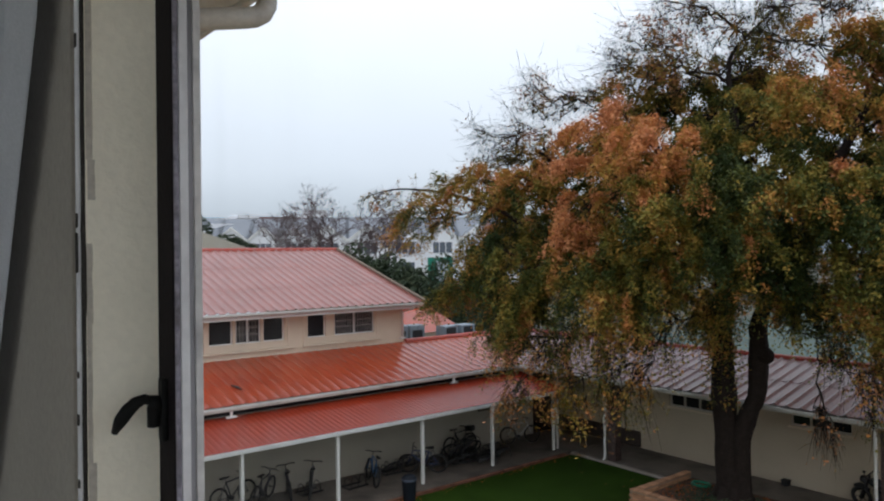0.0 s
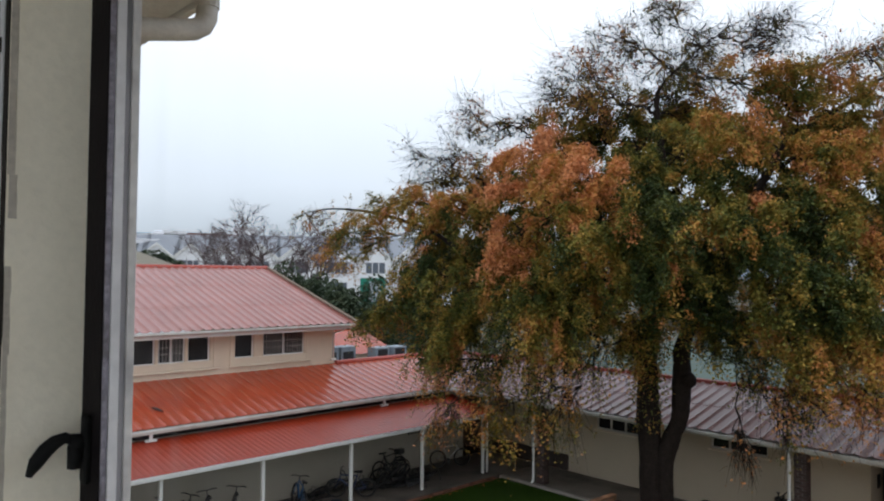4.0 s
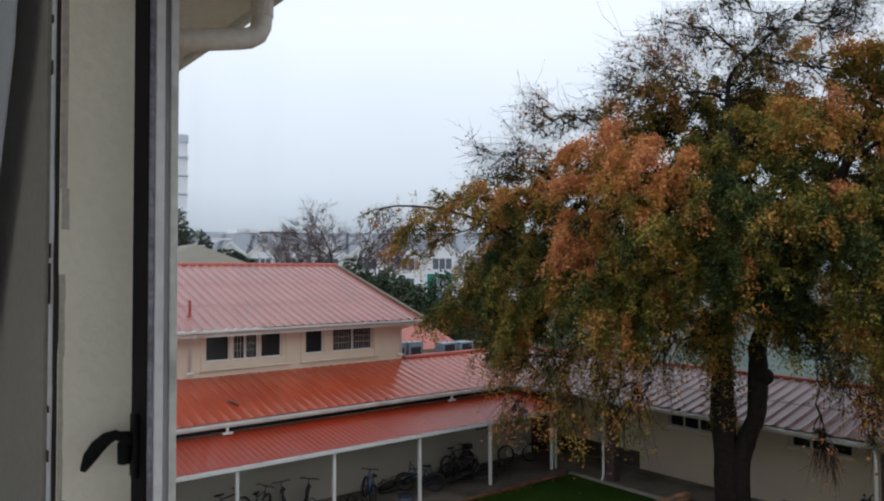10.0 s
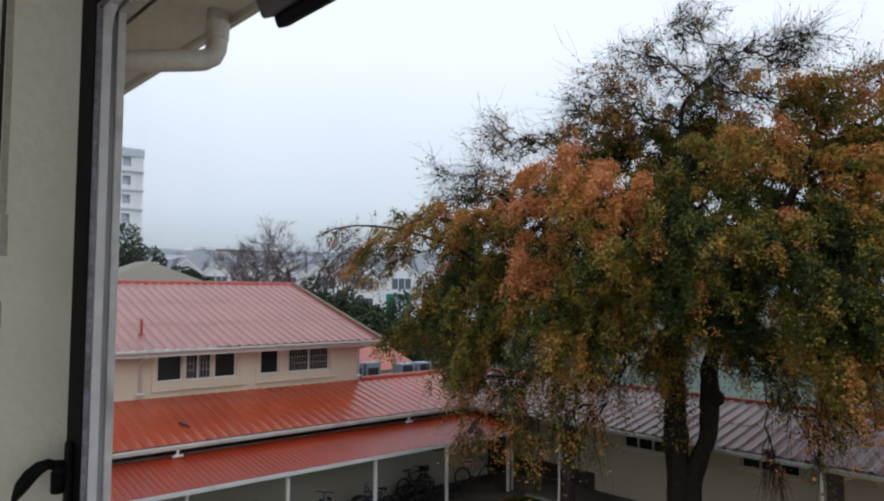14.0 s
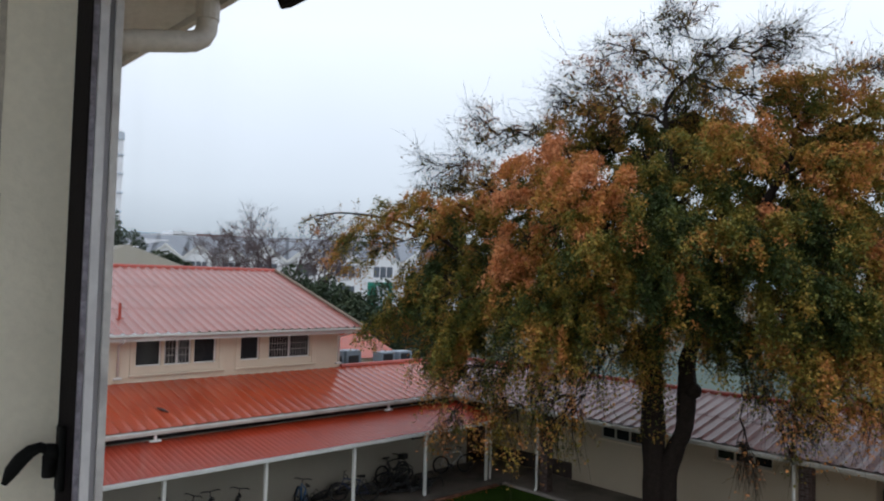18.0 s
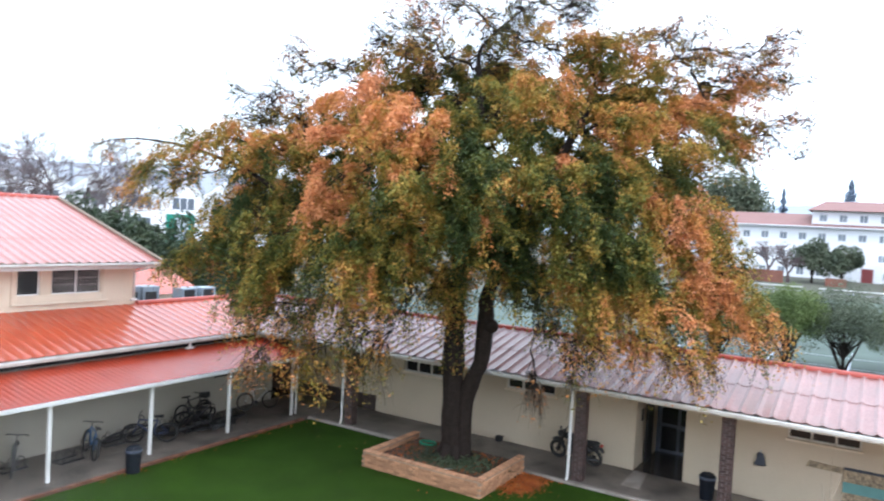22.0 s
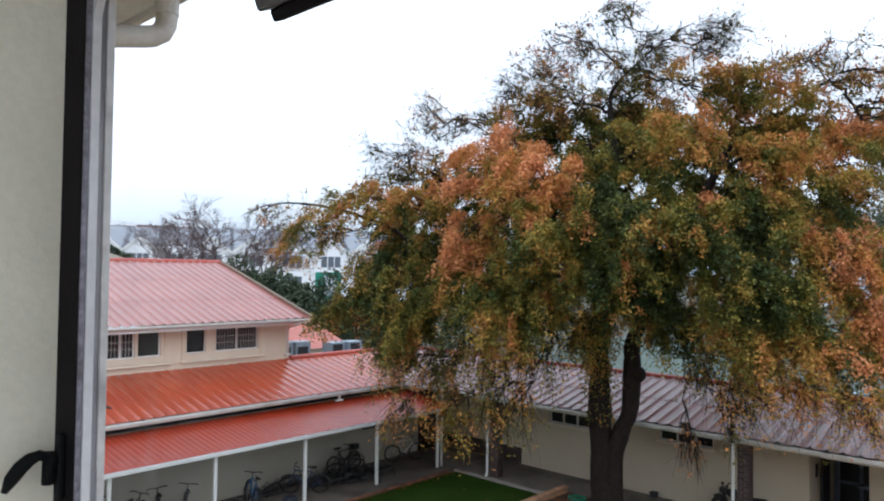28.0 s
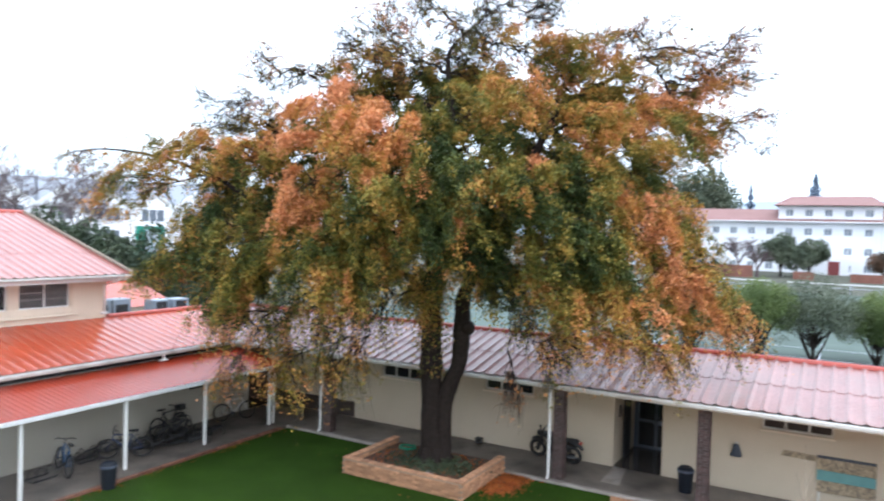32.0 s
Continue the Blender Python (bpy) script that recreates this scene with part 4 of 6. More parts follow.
def bare_tree(name, label, base, height, spread, seed):
    g = np.random.default_rng(seed)
    t = thing(name, label, "tree", "bare trees beyond the hall", at=tuple(base))
    o = np.array(base, float)
    bm = tube([o, o + [0, 0, height * 0.35]], [0.28, 0.2], 7)

    def grow(p, way, length, r, depth):
        tip = p + way * length
        mid = (p + tip) / 2 + g.normal(size=3) * length * 0.06
        tube([p, mid, tip], [max(r, 0.009), max(r * 0.75, 0.008), max(r * 0.5, 0.007)], 4 if depth < 3 else 3, bm, cap=False)
        if depth >= 6:
            return
        for _ in range((3, 3, 3, 3, 4, 5)[depth]):
            w = way + g.normal(size=3) * 0.55
            w[2] = abs(w[2]) * 0.8 + 0.12
            w /= np.linalg.norm(w)
            grow(p + (tip - p) * g.uniform(0.45, 1.0), w, length * g.uniform(0.55, 0.78), r * 0.55, depth + 1)

    for k in range(5):
        a = k * 1.3 + g.uniform(0, 0.5)
        w = np.array([math.cos(a) * spread / height, math.sin(a) * spread / height, 0.8])
        grow(o + [0, 0, height * g.uniform(0.25, 0.36)], w / np.linalg.norm(w), height * 0.3, 0.13, 1)
    tagged(part("branch", bm, M["twig"], t), kind="stuff")
    return t


bare_tree("bare_tree", "leafless grey-brown tree behind the hall", (31.0, 53.5, 1.0), 14.2, 6.4, 3)
bare_tree("bare_tree", "leafless purple-brown tree behind the hall", (27.6, 54.5, 1.0), 10.4, 3.6, 5)
bare_tree("bare_tree", "leafless grey-brown tree behind the hall", (34.0, 52.5, 1.0), 10.6, 3.8, 8)
leafy_tree("evergreen_tree", "dark evergreen tree behind the hall", (31.3, 45.0, 0), 7.2, 3.4, 0.3, M["green_leaf"], 9000, 0.3, 11, 12, 0.1, "evergreens behind the hall")
leafy_tree("evergreen_tree", "dark evergreen tree behind the hall", (34.0, 43.6, 0), 6.6, 3.2, 0.25, M["green_leaf"], 9000, 0.28, 12, 12, 0.1, "evergreens behind the hall")
leafy_tree("evergreen_tree", "dark evergreen tree behind the hall", (38.5, 42.0, 0), 6.0, 3.4, 0.25, M["green_leaf"], 8000, 0.28, 13, 12, 0.1, "evergreens behind the hall")
leafy_tree("evergreen_tree", "dark evergreen tree behind the hall", (30.6, 47.5, 0), 8.0, 3.0, 0.3, M["green_leaf"], 8000, 0.3, 14, 12, 0.1, "evergreens behind the hall")
leafy_tree("pine_tree", "dark spreading pine in the mist", (22.5, 76.5, 3.5), 10.2, 5.2, 0.4, M["green_leaf"], 9000, 0.4, 15, 10, 0.3, "far pines")
leafy_tree("pine_tree", "dark spreading pine in the mist", (29.0, 76.0, 3.5), 6.6, 4.0, 0.4, M["green_leaf"], 7000, 0.4, 16, 10, 0.3, "far pines")
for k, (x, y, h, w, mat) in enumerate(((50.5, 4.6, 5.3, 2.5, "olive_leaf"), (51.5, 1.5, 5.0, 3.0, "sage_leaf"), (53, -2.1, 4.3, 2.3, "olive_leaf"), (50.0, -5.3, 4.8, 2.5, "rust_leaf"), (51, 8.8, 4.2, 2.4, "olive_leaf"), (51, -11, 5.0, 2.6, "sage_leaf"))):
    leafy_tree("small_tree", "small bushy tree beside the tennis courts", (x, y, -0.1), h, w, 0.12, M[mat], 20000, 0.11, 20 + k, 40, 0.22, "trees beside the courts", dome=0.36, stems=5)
# These far trees mostly take the paler sage leaf in place of mist.
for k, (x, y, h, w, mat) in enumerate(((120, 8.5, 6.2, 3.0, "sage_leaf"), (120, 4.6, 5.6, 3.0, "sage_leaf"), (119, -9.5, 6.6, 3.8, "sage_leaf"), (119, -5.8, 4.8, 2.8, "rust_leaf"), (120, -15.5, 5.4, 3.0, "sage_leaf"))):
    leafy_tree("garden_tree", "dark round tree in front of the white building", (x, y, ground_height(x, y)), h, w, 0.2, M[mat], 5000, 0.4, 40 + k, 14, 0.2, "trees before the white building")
# Sage leaf here too, its pale grey standing for haze.
for k, (x, y, h, w) in enumerate(((151, 26.2, 18.8, 7.8), (152, 38, 19, 7.0), (150, 47, 17, 7))):
    leafy_tree("tall_tree", "tall dark rounded tree behind the white building", (x, y, 2.5), h, w, 0.6, M["sage_leaf"], 15000, 0.62, 60 + k, 44, 0.15, "tall trees behind")
for x, y, h, w in ((117.1, 14.2, 6.6, 3.0), (117.4, 11.5, 4.6, 2.2), (116.1, 20.8, 4.4, 2.0)):
    t = bare_tree("bare_tree", "small leafless tree before the white building", (x, y, 2.2), h, w, int(x * 10 + y))
    tagged(t, "small leafless tree before the white building", "tree", "bare trees before the white building")
for k, (x, y, h) in enumerate(((190, 6.7, 21.2), (189, 20.7, 18.6))):
    g = np.random.default_rng(80 + k)
    t = thing("conifer", "dark pointed conifer on the skyline", "tree", "skyline conifers", at=(x, y, 2.6))
    part("trunk", tube([(x, y, 2.6), (x, y, 2.6 + h)], [0.5, 0.08], 6), M["bark"], t)
    z = g.uniform(0.25, 1.0, 3500)
    a, r = g.uniform(0, 2 * math.pi, 3500), (1 - z) * ((0.3, 0.15)[k] + 0.08 * np.sin(z * 62)) * h * g.uniform(0.1, 1.0, 3500) + 0.05
    tagged(link("crown", leaves_mesh("crown", np.stack([x + r * np.cos(a), y + r * np.sin(a), 2.6 + z * h], 1), 0.5, M["haze_leaf"], g), M["haze_leaf"], t), kind="stuff")

# ---- the room and the window it is seen from ----
# Wall along y between x = 0.30 and 0.55; the opening runs from y = -4.3 to 0.92, widened out of view to light the room.
M["reveal"] = material("cream_reveal_paint", (0.92, 0.85, 0.7), 0.75, vary=0.04, scale=5, fine=0.03, fine_scale=90, bump=0.12, stain=(0.6, 0.55, 0.46), stain_amount=0.3, stain_scale=4)
# Unseen room surfaces kept near white to bounce light onto the reveal.
M["room"] = material("near_white_room_wall", (0.84, 0.83, 0.8), 0.85, vary=0.08, scale=3, fine=0.05, fine_scale=80, bump=0.15)
# Dark version of the room wall colour, for the shaded strip by the window.
M["lining"] = material("shaded_grey_brown_wall", (0.3, 0.27, 0.23), 0.85, vary=0.15, scale=3, fine=0.08, fine_scale=80, bump=0.15)
# Stile colour set near black for its backlit, room-facing side.
M["frame_dark"] = material("backlit_brown_steel", (0.012, 0.009, 0.01), 0.7, spec=0.08, vary=0.15, scale=12, fine=0.1, fine_scale=120, bump=0.1)
M["frame_lilac"] = material("worn_lilac_grey_paint", (0.28, 0.26, 0.31), 0.6, vary=0.3, scale=30, fine=0.3, fine_scale=150, bump=0.3, stain=(0.1, 0.08, 0.08), stain_amount=0.8, stain_scale=25)
M["putty"] = material("old_glazing_putty", (0.7, 0.68, 0.66), 0.7, vary=0.15, scale=20, fine=0.1, stain=(0.25, 0.24, 0.25), stain_amount=0.6, stain_scale=14)
M["seal"] = material("grey_seal", (0.34, 0.33, 0.35), 0.6, vary=0.3, scale=8, stain=(0.1, 0.1, 0.11), stain_amount=0.8, stain_scale=3)
M["bead"] = material("dull_white_bead_paint", (0.78, 0.77, 0.78), 0.5, vary=0.1, scale=10, fine=0.06, stain=(0.45, 0.43, 0.44), stain_amount=0.4, stain_scale=9)
M["crack"] = material("dark_crack", (0.03, 0.025, 0.02), 0.9, vary=0.3, scale=30)
M["curtain"] = material("grey_white_curtain", (0.8, 0.81, 0.83), 0.8, vary=0.05, scale=2, fine=0.05, fine_scale=200)
WALL_IN, WALL_OUT, JAMB, TOP = 0.304, 0.436, 0.92, 8.12
bm = bmesh.new()
prism([(WALL_IN, JAMB + 0.03), (0.390, JAMB), (WALL_OUT, JAMB), (WALL_OUT, 4.2), (WALL_IN, 4.2)], 6.0, 9.2, "z", bm)
box((WALL_IN, -4.8, 6.0), (WALL_OUT, -4.3, 9.2), bm=bm)
box((WALL_IN, -4.3, TOP), (WALL_OUT, JAMB - 0.001, 9.2), bm=bm)
box((WALL_IN, -4.3, 6.0), (WALL_OUT, JAMB - 0.001, 6.75), bm=bm)
tagged(part("wall_window", bm, M["reveal"]), "cream painted window wall of the room", "wall", kind="structure")
tagged(part("wall_inner_lining", box((WALL_IN - 0.012, JAMB + 0.055, 6.1), (WALL_IN - 0.002, 4.1, 9.1)), M["lining"]), "room wall face beside the window, coloured dark for its shade", "wall", kind="structure")
for name, lo, hi in (("wall_north", (-5, 4.21, 6), (0.3, 4.4, 9.2)), 
                     ("ceiling", (-5.2, -5.0, 9.21), (0.42, 4.4, 9.3)), ("floor", (-5.2, -5.0, 5.9), (0.42, 4.4, 5.99))):
    tagged(part(name, box(lo, hi), M["room"]), "plain pale room surface", name.split("_")[0], kind="structure")
# Openings in these two unseen walls are added to brighten the reveal.
tagged(part("wall_south", wall_with_holes(-5.0, 0.3, 6.0, 9.2, [(-4.8, -2.5, 6.5, 9.1), (-2.4, 0.12, 6.5, 9.1)], -5.0, 0.2, "x"), M["room"]), "plain pale room wall with added openings that brighten the reveal", "wall", kind="structure")
tagged(part("wall_west", wall_with_holes(-5.0, 4.4, 6.0, 9.2, [(-4.6, -0.4, 6.4, 9.0), (-0.2, 3.8, 6.4, 9.0)], -5.2, 0.19, "y"), M["room"]), "plain pale room wall with added openings that brighten the reveal", "wall", kind="structure")
bm = bmesh.new()
pts = []
for k in range(60):
    z = 6.4 + 2.6 * k / 59
    pts.append((WALL_IN - 0.001, JAMB + 0.034 + 0.004 * noise.noise(Vector((z * 9, 0, 0))), z))
tube(pts, [0.004 + 0.003 * abs(noise.noise(Vector((z * 14, 3, 0)))) for _, _, z in pts], 5, bm)
tagged(part("crack", bm, M["crack"]), "dark chipped crack along the reveal", "crack", kind="structure")
edge_strip = tagged(part("trim", box((WALL_IN - 0.008, JAMB + 0.0385, 6.4), (WALL_IN - 0.001, JAMB + 0.0535, 9.0), 0.002), M["bead"]), "chipped white edge strip beside the crack", "trim", kind="structure")
for z, h, w in ((7.325, 0.012, 0.007), (7.41, 0.016, 0.01), (7.475, 0.01, 0.007), (7.62, 0.055, 0.011), (7.682, 0.02, 0.008), (7.93, 0.02, 0.009), (8.0, 0.012, 0.006), (7.25, 0.02, 0.007)):
    part("chip", box((WALL_IN - 0.0095, JAMB + 0.0385, z), (WALL_IN - 0.0075, JAMB + 0.0385 + w, z + h), 0.001), M["crack"], edge_strip, "dark chip in the paint")
M["primer"] = material("bare_grey_beige_primer", (0.5, 0.45, 0.38), 0.9, vary=0.15, scale=25, fine=0.12, fine_scale=120)
slope = Vector((0.390 - WALL_IN, -0.03, 0)).normalized()
for z0, z1, a, b in ((6.9, 7.36, 0.001, 0.011), (7.36, 7.55, 0.001, 0.0065), (7.55, 7.66, 0.001, 0.008), (7.72, 7.775, 0.003, 0.012), (7.775, 8.1, 0.001, 0.009)):
    bm = bmesh.new()
    cols = []
    for k in range(9):
        z = z0 + (z1 - z0) * k / 8
        e = b + 0.0018 * noise.noise(Vector((z * 40, 2, 0)))
        row = []
        for d, lift in ((a, 0.0), (e, 0.0), (e, 0.0012), (a, 0.0012)):
            p = Vector((WALL_IN, JAMB + 0.03, z)) + slope * d + Vector((slope.y, -slope.x, 0)) * lift
            row.append(bm.verts.new(p))
        cols.append(row)
    for ra, rb in zip(cols, cols[1:]):
        for k in range(4):
            bm.faces.new((ra[k], ra[(k + 1) % 4], rb[(k + 1) % 4], rb[k]))
    bmesh.ops.recalc_face_normals(bm, faces=bm.faces)
    tagged(part("trim", bm, M["primer"]), "grey-beige bare patch where the reveal paint has flaked", "trim", kind="structure")

win = thing("window_1", "old steel casement window, inner face coloured dark as backlit, with worn white edges", "window", kind="structure")
Y0, Z0, Z1, YR = 0.852, 6.75, 8.055, -4.3
SECTION = (("stile", 0.39, 0.3915, 0.0, "frame_dark", "stile coloured dark for its backlit face"), ("rebate", 0.3917, 0.399, -0.001, "frame_lilac", "worn lilac-grey edge"),
           ("bead", 0.3992, 0.4105, -0.003, "bead", "white painted bead"), ("seal", 0.4107, 0.4185, 0.001, "seal", "grey seal"), ("putty", 0.4187, 0.4285, -0.002, "putty", "pale putty edge"))
for name, a, b, out, mat, label in SECTION:
    part(name, box((a, Y0 + out, Z0), (b, JAMB, TOP), 0.0007), M[mat], win, label)
    part("top_" + name, box((a, YR, Z1 + out), (b, Y0 + out - 0.0005, TOP), 0.0007), M[mat], win, label)
# rounded corner of the rebate
part("corner_bead", prism([(Y0 - 0.003, Z1 - 0.002), (Y0 - 0.003, Z1 - 0.03), (Y0 - 0.012, Z1 - 0.012), (Y0 - 0.03, Z1 - 0.002)], 0.3995, 0.4102, "x"), M["bead"], win)
# handle
M["handle"] = material("matt_black_handle", (0.008, 0.008, 0.008), 0.7, vary=0.2, scale=30, spec=0.15)
handle = part("handle", box((0.382, 0.878, 7.39), (0.39, 0.898, 7.475), 0.002), M["handle"], win, "black casement handle")
bm = tube([(0.384, 0.891, 7.44), (0.369, 0.892, 7.442)], 0.011, 8)
tube([(0.373, 0.892, 7.444), (0.364, 0.895, 7.448), (0.354, 0.899, 7.444), (0.344, 0.903, 7.434), (0.335, 0.907, 7.42), (0.328, 0.91, 7.404)],
     [0.006, 0.007, 0.0085, 0.0095, 0.009, 0.004], 8, bm)
tube([(0.374, 0.89, 7.437), (0.374, 0.893, 7.41)], [0.009, 0.008], 8, bm)
part("lever", bm, M["handle"], handle, smooth=True)
glass = bpy.data.materials.new("rain_smeared_glass")
glass.use_nodes = True
n, l = glass.node_tree.nodes, glass.node_tree.links
n.remove(n["Principled BSDF"])
tr, gl, df = n.new("ShaderNodeBsdfTransparent"), n.new("ShaderNodeBsdfGlossy"), n.new("ShaderNodeBsdfDiffuse")
gl.inputs["Roughness"].default_value = 0.02
df.inputs["Color"].default_value = (0.75, 0.77, 0.8, 1)
mx1, mx2 = n.new("ShaderNodeMixShader"), n.new("ShaderNodeMixShader")
mx1.inputs[0].default_value = 0.012
geo = n.new("ShaderNodeNewGeometry")
smear = n.new("ShaderNodeTexNoise")
smear.inputs["Scale"].default_value, smear.inputs["Detail"].default_value = 6.0, 4
stretch = n.new("ShaderNodeMapping")
stretch.inputs["Scale"].default_value = (1, 6, 0.35)
l.new(geo.outputs["Position"], stretch.inputs["Vector"])
l.new(stretch.outputs[0], smear.inputs["Vector"])
amount = n.new("ShaderNodeMapRange")
amount.inputs["From Min"].default_value, amount.inputs["From Max"].default_value, amount.inputs["To Max"].default_value = 0.45, 0.8, 0.05
l.new(smear.outputs["Fac"], amount.inputs["Value"])
l.new(tr.outputs[0], mx1.inputs[1])
l.new(gl.outputs[0], mx1.inputs[2])
near = n.new("ShaderNodeMapRange")
near.inputs["From Min"].default_value, near.inputs["From Max"].default_value = 0.45, 0.75
parts = n.new("ShaderNodeSeparateXYZ")
l.new(geo.outputs["Position"], parts.inputs[0])
l.new(parts.outputs["Y"], near.inputs["Value"])
dirt = n.new("ShaderNodeMath")
dirt.operation = "MULTIPLY"
l.new(near.outputs[0], dirt.inputs[0])
l.new(amount.outputs[0], dirt.inputs[1])
l.new(dirt.outputs[0], mx2.inputs[0])
sheen = n.new("ShaderNodeMath")
sheen.operation = "MULTIPLY"
sheen.inputs[1].default_value = 0.02
l.new(near.outputs[0], sheen.inputs[0])
l.new(sheen.outputs[0], mx1.inputs[0])
l.new(mx1.outputs[0], mx2.inputs[1])
l.new(df.outputs[0], mx2.inputs[2])
l.new(mx2.outputs[0], n["Material Output"].inputs["Surface"])
pane = part("pane", box((0.428, 0.42, Z0), (0.431, Y0 - 0.003, Z1)), glass, win, "rain-smeared glass pane")
pane.visible_shadow = False

# curtain beside the window
bm = bmesh.new()
cols, rows = 44, 16
grid = []
for i in range(cols + 1):
    f = i / cols
    line = []
    for j in range(rows + 1):
        h = j / rows
        z = 6.3 + 2.7 * h
        y = 0.992 + 0.85 * max(0.0, 8.05 - z) + 0.6 * f
        x = 0.262 - 0.03 * (0.5 - 0.5 * math.cos(f * 26)) - 0.01 * f + 0.008 * math.sin(5 * h) * f
        line.append(bm.verts.new((x, y, z)))
    grid.append(line)
for i in range(cols):
    for j in range(rows):
        bm.faces.new((grid[i][j], grid[i + 1][j], grid[i + 1][j + 1], grid[i][j + 1]))
bmesh.ops.solidify(bm, geom=bm.faces[:], thickness=0.003)
tagged(part("curtain", bm, M["curtain"], smooth=True), "grey-white curtain drawn aside by the window", "curtain")

# own building outside: wall, eave, gutter end, rainwater pipe
M["old_metal"] = material("dark_old_gutter_metal", (0.11, 0.1, 0.1), 0.6, vary=0.3, scale=12, fine=0.1)
own = thing("own_building", "cream building with a timber eave and rainwater pipe", "building")
part("wall", box((WALL_IN, 4.41, -0.3), (WALL_OUT, 18.4, 9.2)), M["reveal"], own)
part("lower_wall", box((WALL_IN, -12, -0.3), (WALL_OUT, 4.4, 5.88)), M["reveal"], own)
EZ = 8.645
for k in range(3):
    part("soffit_board", box((0.42 + 0.26 * k, 1.95, EZ), (0.42 + 0.26 * k + 0.254, 18.0, EZ + 0.02), 0.003), M["offwhite"], own, "weathered soffit board")
part("fascia", box((1.2, 1.95, EZ - 0.02), (1.225, 18.0, EZ + 0.2)), M["offwhite"], own)
part("roof", prism([(0.3, 9.32), (1.3, EZ + 0.22), (1.3, EZ + 0.2), (0.3, 9.28)], 1.9, 18.4, "y"), M["dull_roof"], own)
bm = tube([(0.42, 2.19, 8.305), (1.06, 2.19, 8.452), (1.095, 2.19, 8.462), (1.122, 2.19, 8.48), (1.137, 2.19, 8.51), (1.14, 2.19, 8.55), (1.14, 2.19, 8.68)], 0.036, 12)
part("rainwater_pipe", bm, M["offwhite"], own, "grubby white rainwater pipe", smooth=True)
part("pipe_socket", tube([(1.14, 2.19, 8.545), (1.14, 2.19, 8.605)], 0.04, 12), M["offwhite"], own)
part("near_soffit", box((0.42, -8, EZ + 0.08), (1.24, 1.94, EZ + 0.1)), M["offwhite"], own)
# Dark strips laid under the boards draw the shade in the seams.
part("seam", box((0.672, 1.96, EZ - 0.004), (0.684, 17.9, EZ - 0.001)), M["dark"], own, "dark strip for the shaded gap between soffit boards")
part("seam", box((0.932, 1.96, EZ - 0.004), (0.944, 17.9, EZ - 0.001)), M["dark"], own, "dark strip for the shaded gap between soffit boards")

# top-hung sash standing open over the casement
sash = thing("window_12", "dark grey steel top-hung sash standing open outward", "window", kind="structure")
SX, SY, SZ = Vector((0.42, 0, 8.35)), 0.715, Vector((0.56, 0, 8.04))
fall = (SZ - SX).normalized()
face = Vector((fall.z, 0, -fall.x))


def sash_bar(name, y0, y1, a, b, depth, lift, mat, label=""):
    """A bar of the tilted sash, from a to b down its slope."""
    bm = box((lift, y0, a), (lift + depth, y1, b), 0.003)
    frm = Matrix((-face, Vector((0, 1, 0)), fall)).transposed().to_4x4()
    bmesh.ops.transform(bm, matrix=Matrix.Translation(SX) @ frm, verts=bm.verts)
    bmesh.ops.recalc_face_normals(bm, faces=bm.faces)
    return part(name, bm, mat, sash, label)


LONG = (SZ - SX).length
sash_bar("bottom_rail", -3.2, SY, LONG - 0.035, LONG, 0.03, 0.0, M["old_metal"])
sash_bar("drip_bar", -3.18, SY - 0.012, LONG + 0.001, LONG + 0.018, 0.02, 0.01, M["frame_dark"], "dark drip bar")
sash_bar("inner_rail", -3.2, SY - 0.001, LONG - 0.07, LONG - 0.037, 0.02, 0.0, M["old_metal"])
sash_bar("side_rail", SY - 0.035, SY, 0.0, LONG - 0.072, 0.03, 0.0, M["old_metal"])
sash_bar("blind_panel", -3.2, SY - 0.037, 0.03, LONG - 0.073, 0.006, 0.006, M["old_metal"], "dull grey sheet panel")

# ---- far white building ----
far = thing("white_building", "long white building with red tiled roofs beyond the courts", "building", at=(130, 0, 2.7))


def far_block(y0, y1, z0, z1, cols, rows_z, x=130.0, w=1.0, h=1.05):
    holes = [(c - w / 2, c + w / 2, z - h / 2, z + h / 2) for c in cols for z in rows_z]
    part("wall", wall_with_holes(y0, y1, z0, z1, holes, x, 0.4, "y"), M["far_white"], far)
    for a, b, c, d in holes:
        wd = part("window", box((x + 0.2, a, c), (x + 0.26, b, d)), M["haze_glass"], far)
        part("frame", box((x + 0.12, (a + b) / 2 - 0.05, c), (x + 0.18, (a + b) / 2 + 0.05, d)), M["far_white"], wd)


def hip_roof(x0, x1, y0, y1, z0, z1, mat, parent, inset):
    bm = bmesh.new()
    b = [bm.verts.new(p) for p in ((x0, y0, z0), (x1, y0, z0), (x1, y1, z0), (x0, y1, z0))]
    t = [bm.verts.new(p) for p in (((x0 + x1) / 2, y0 + inset, z1), ((x0 + x1) / 2, y1 - inset, z1))]
    for f in ((b[0], b[3], t[1], t[0]), (b[1], b[0], t[0]), (b[2], b[1], t[0], t[1]), (b[3], b[2], t[1]), tuple(b[::-1])):
        bm.faces.new(f)
    return part("roof", bm, mat, parent)


COLS = [8.2 - 2.83 * k for k in range(5)]
far_block(-4.9, 9.8, 10.92, 13.55, COLS, (12.4,))
part("wall_core", box((130.5, -40, 2.0), (142, 40, 10.8)), M["far_white"], far)
LOWER = [8.2 - 2.83 * k for k in range(-10, 16)]
far_block(-40, 40, 2.0, 10.9, LOWER, (9.35, 6.3, 3.6), x=129.9)
hip_roof(128.6, 143, -41, 41, 11.0, 13.2, M["far_roof"], far, 7)
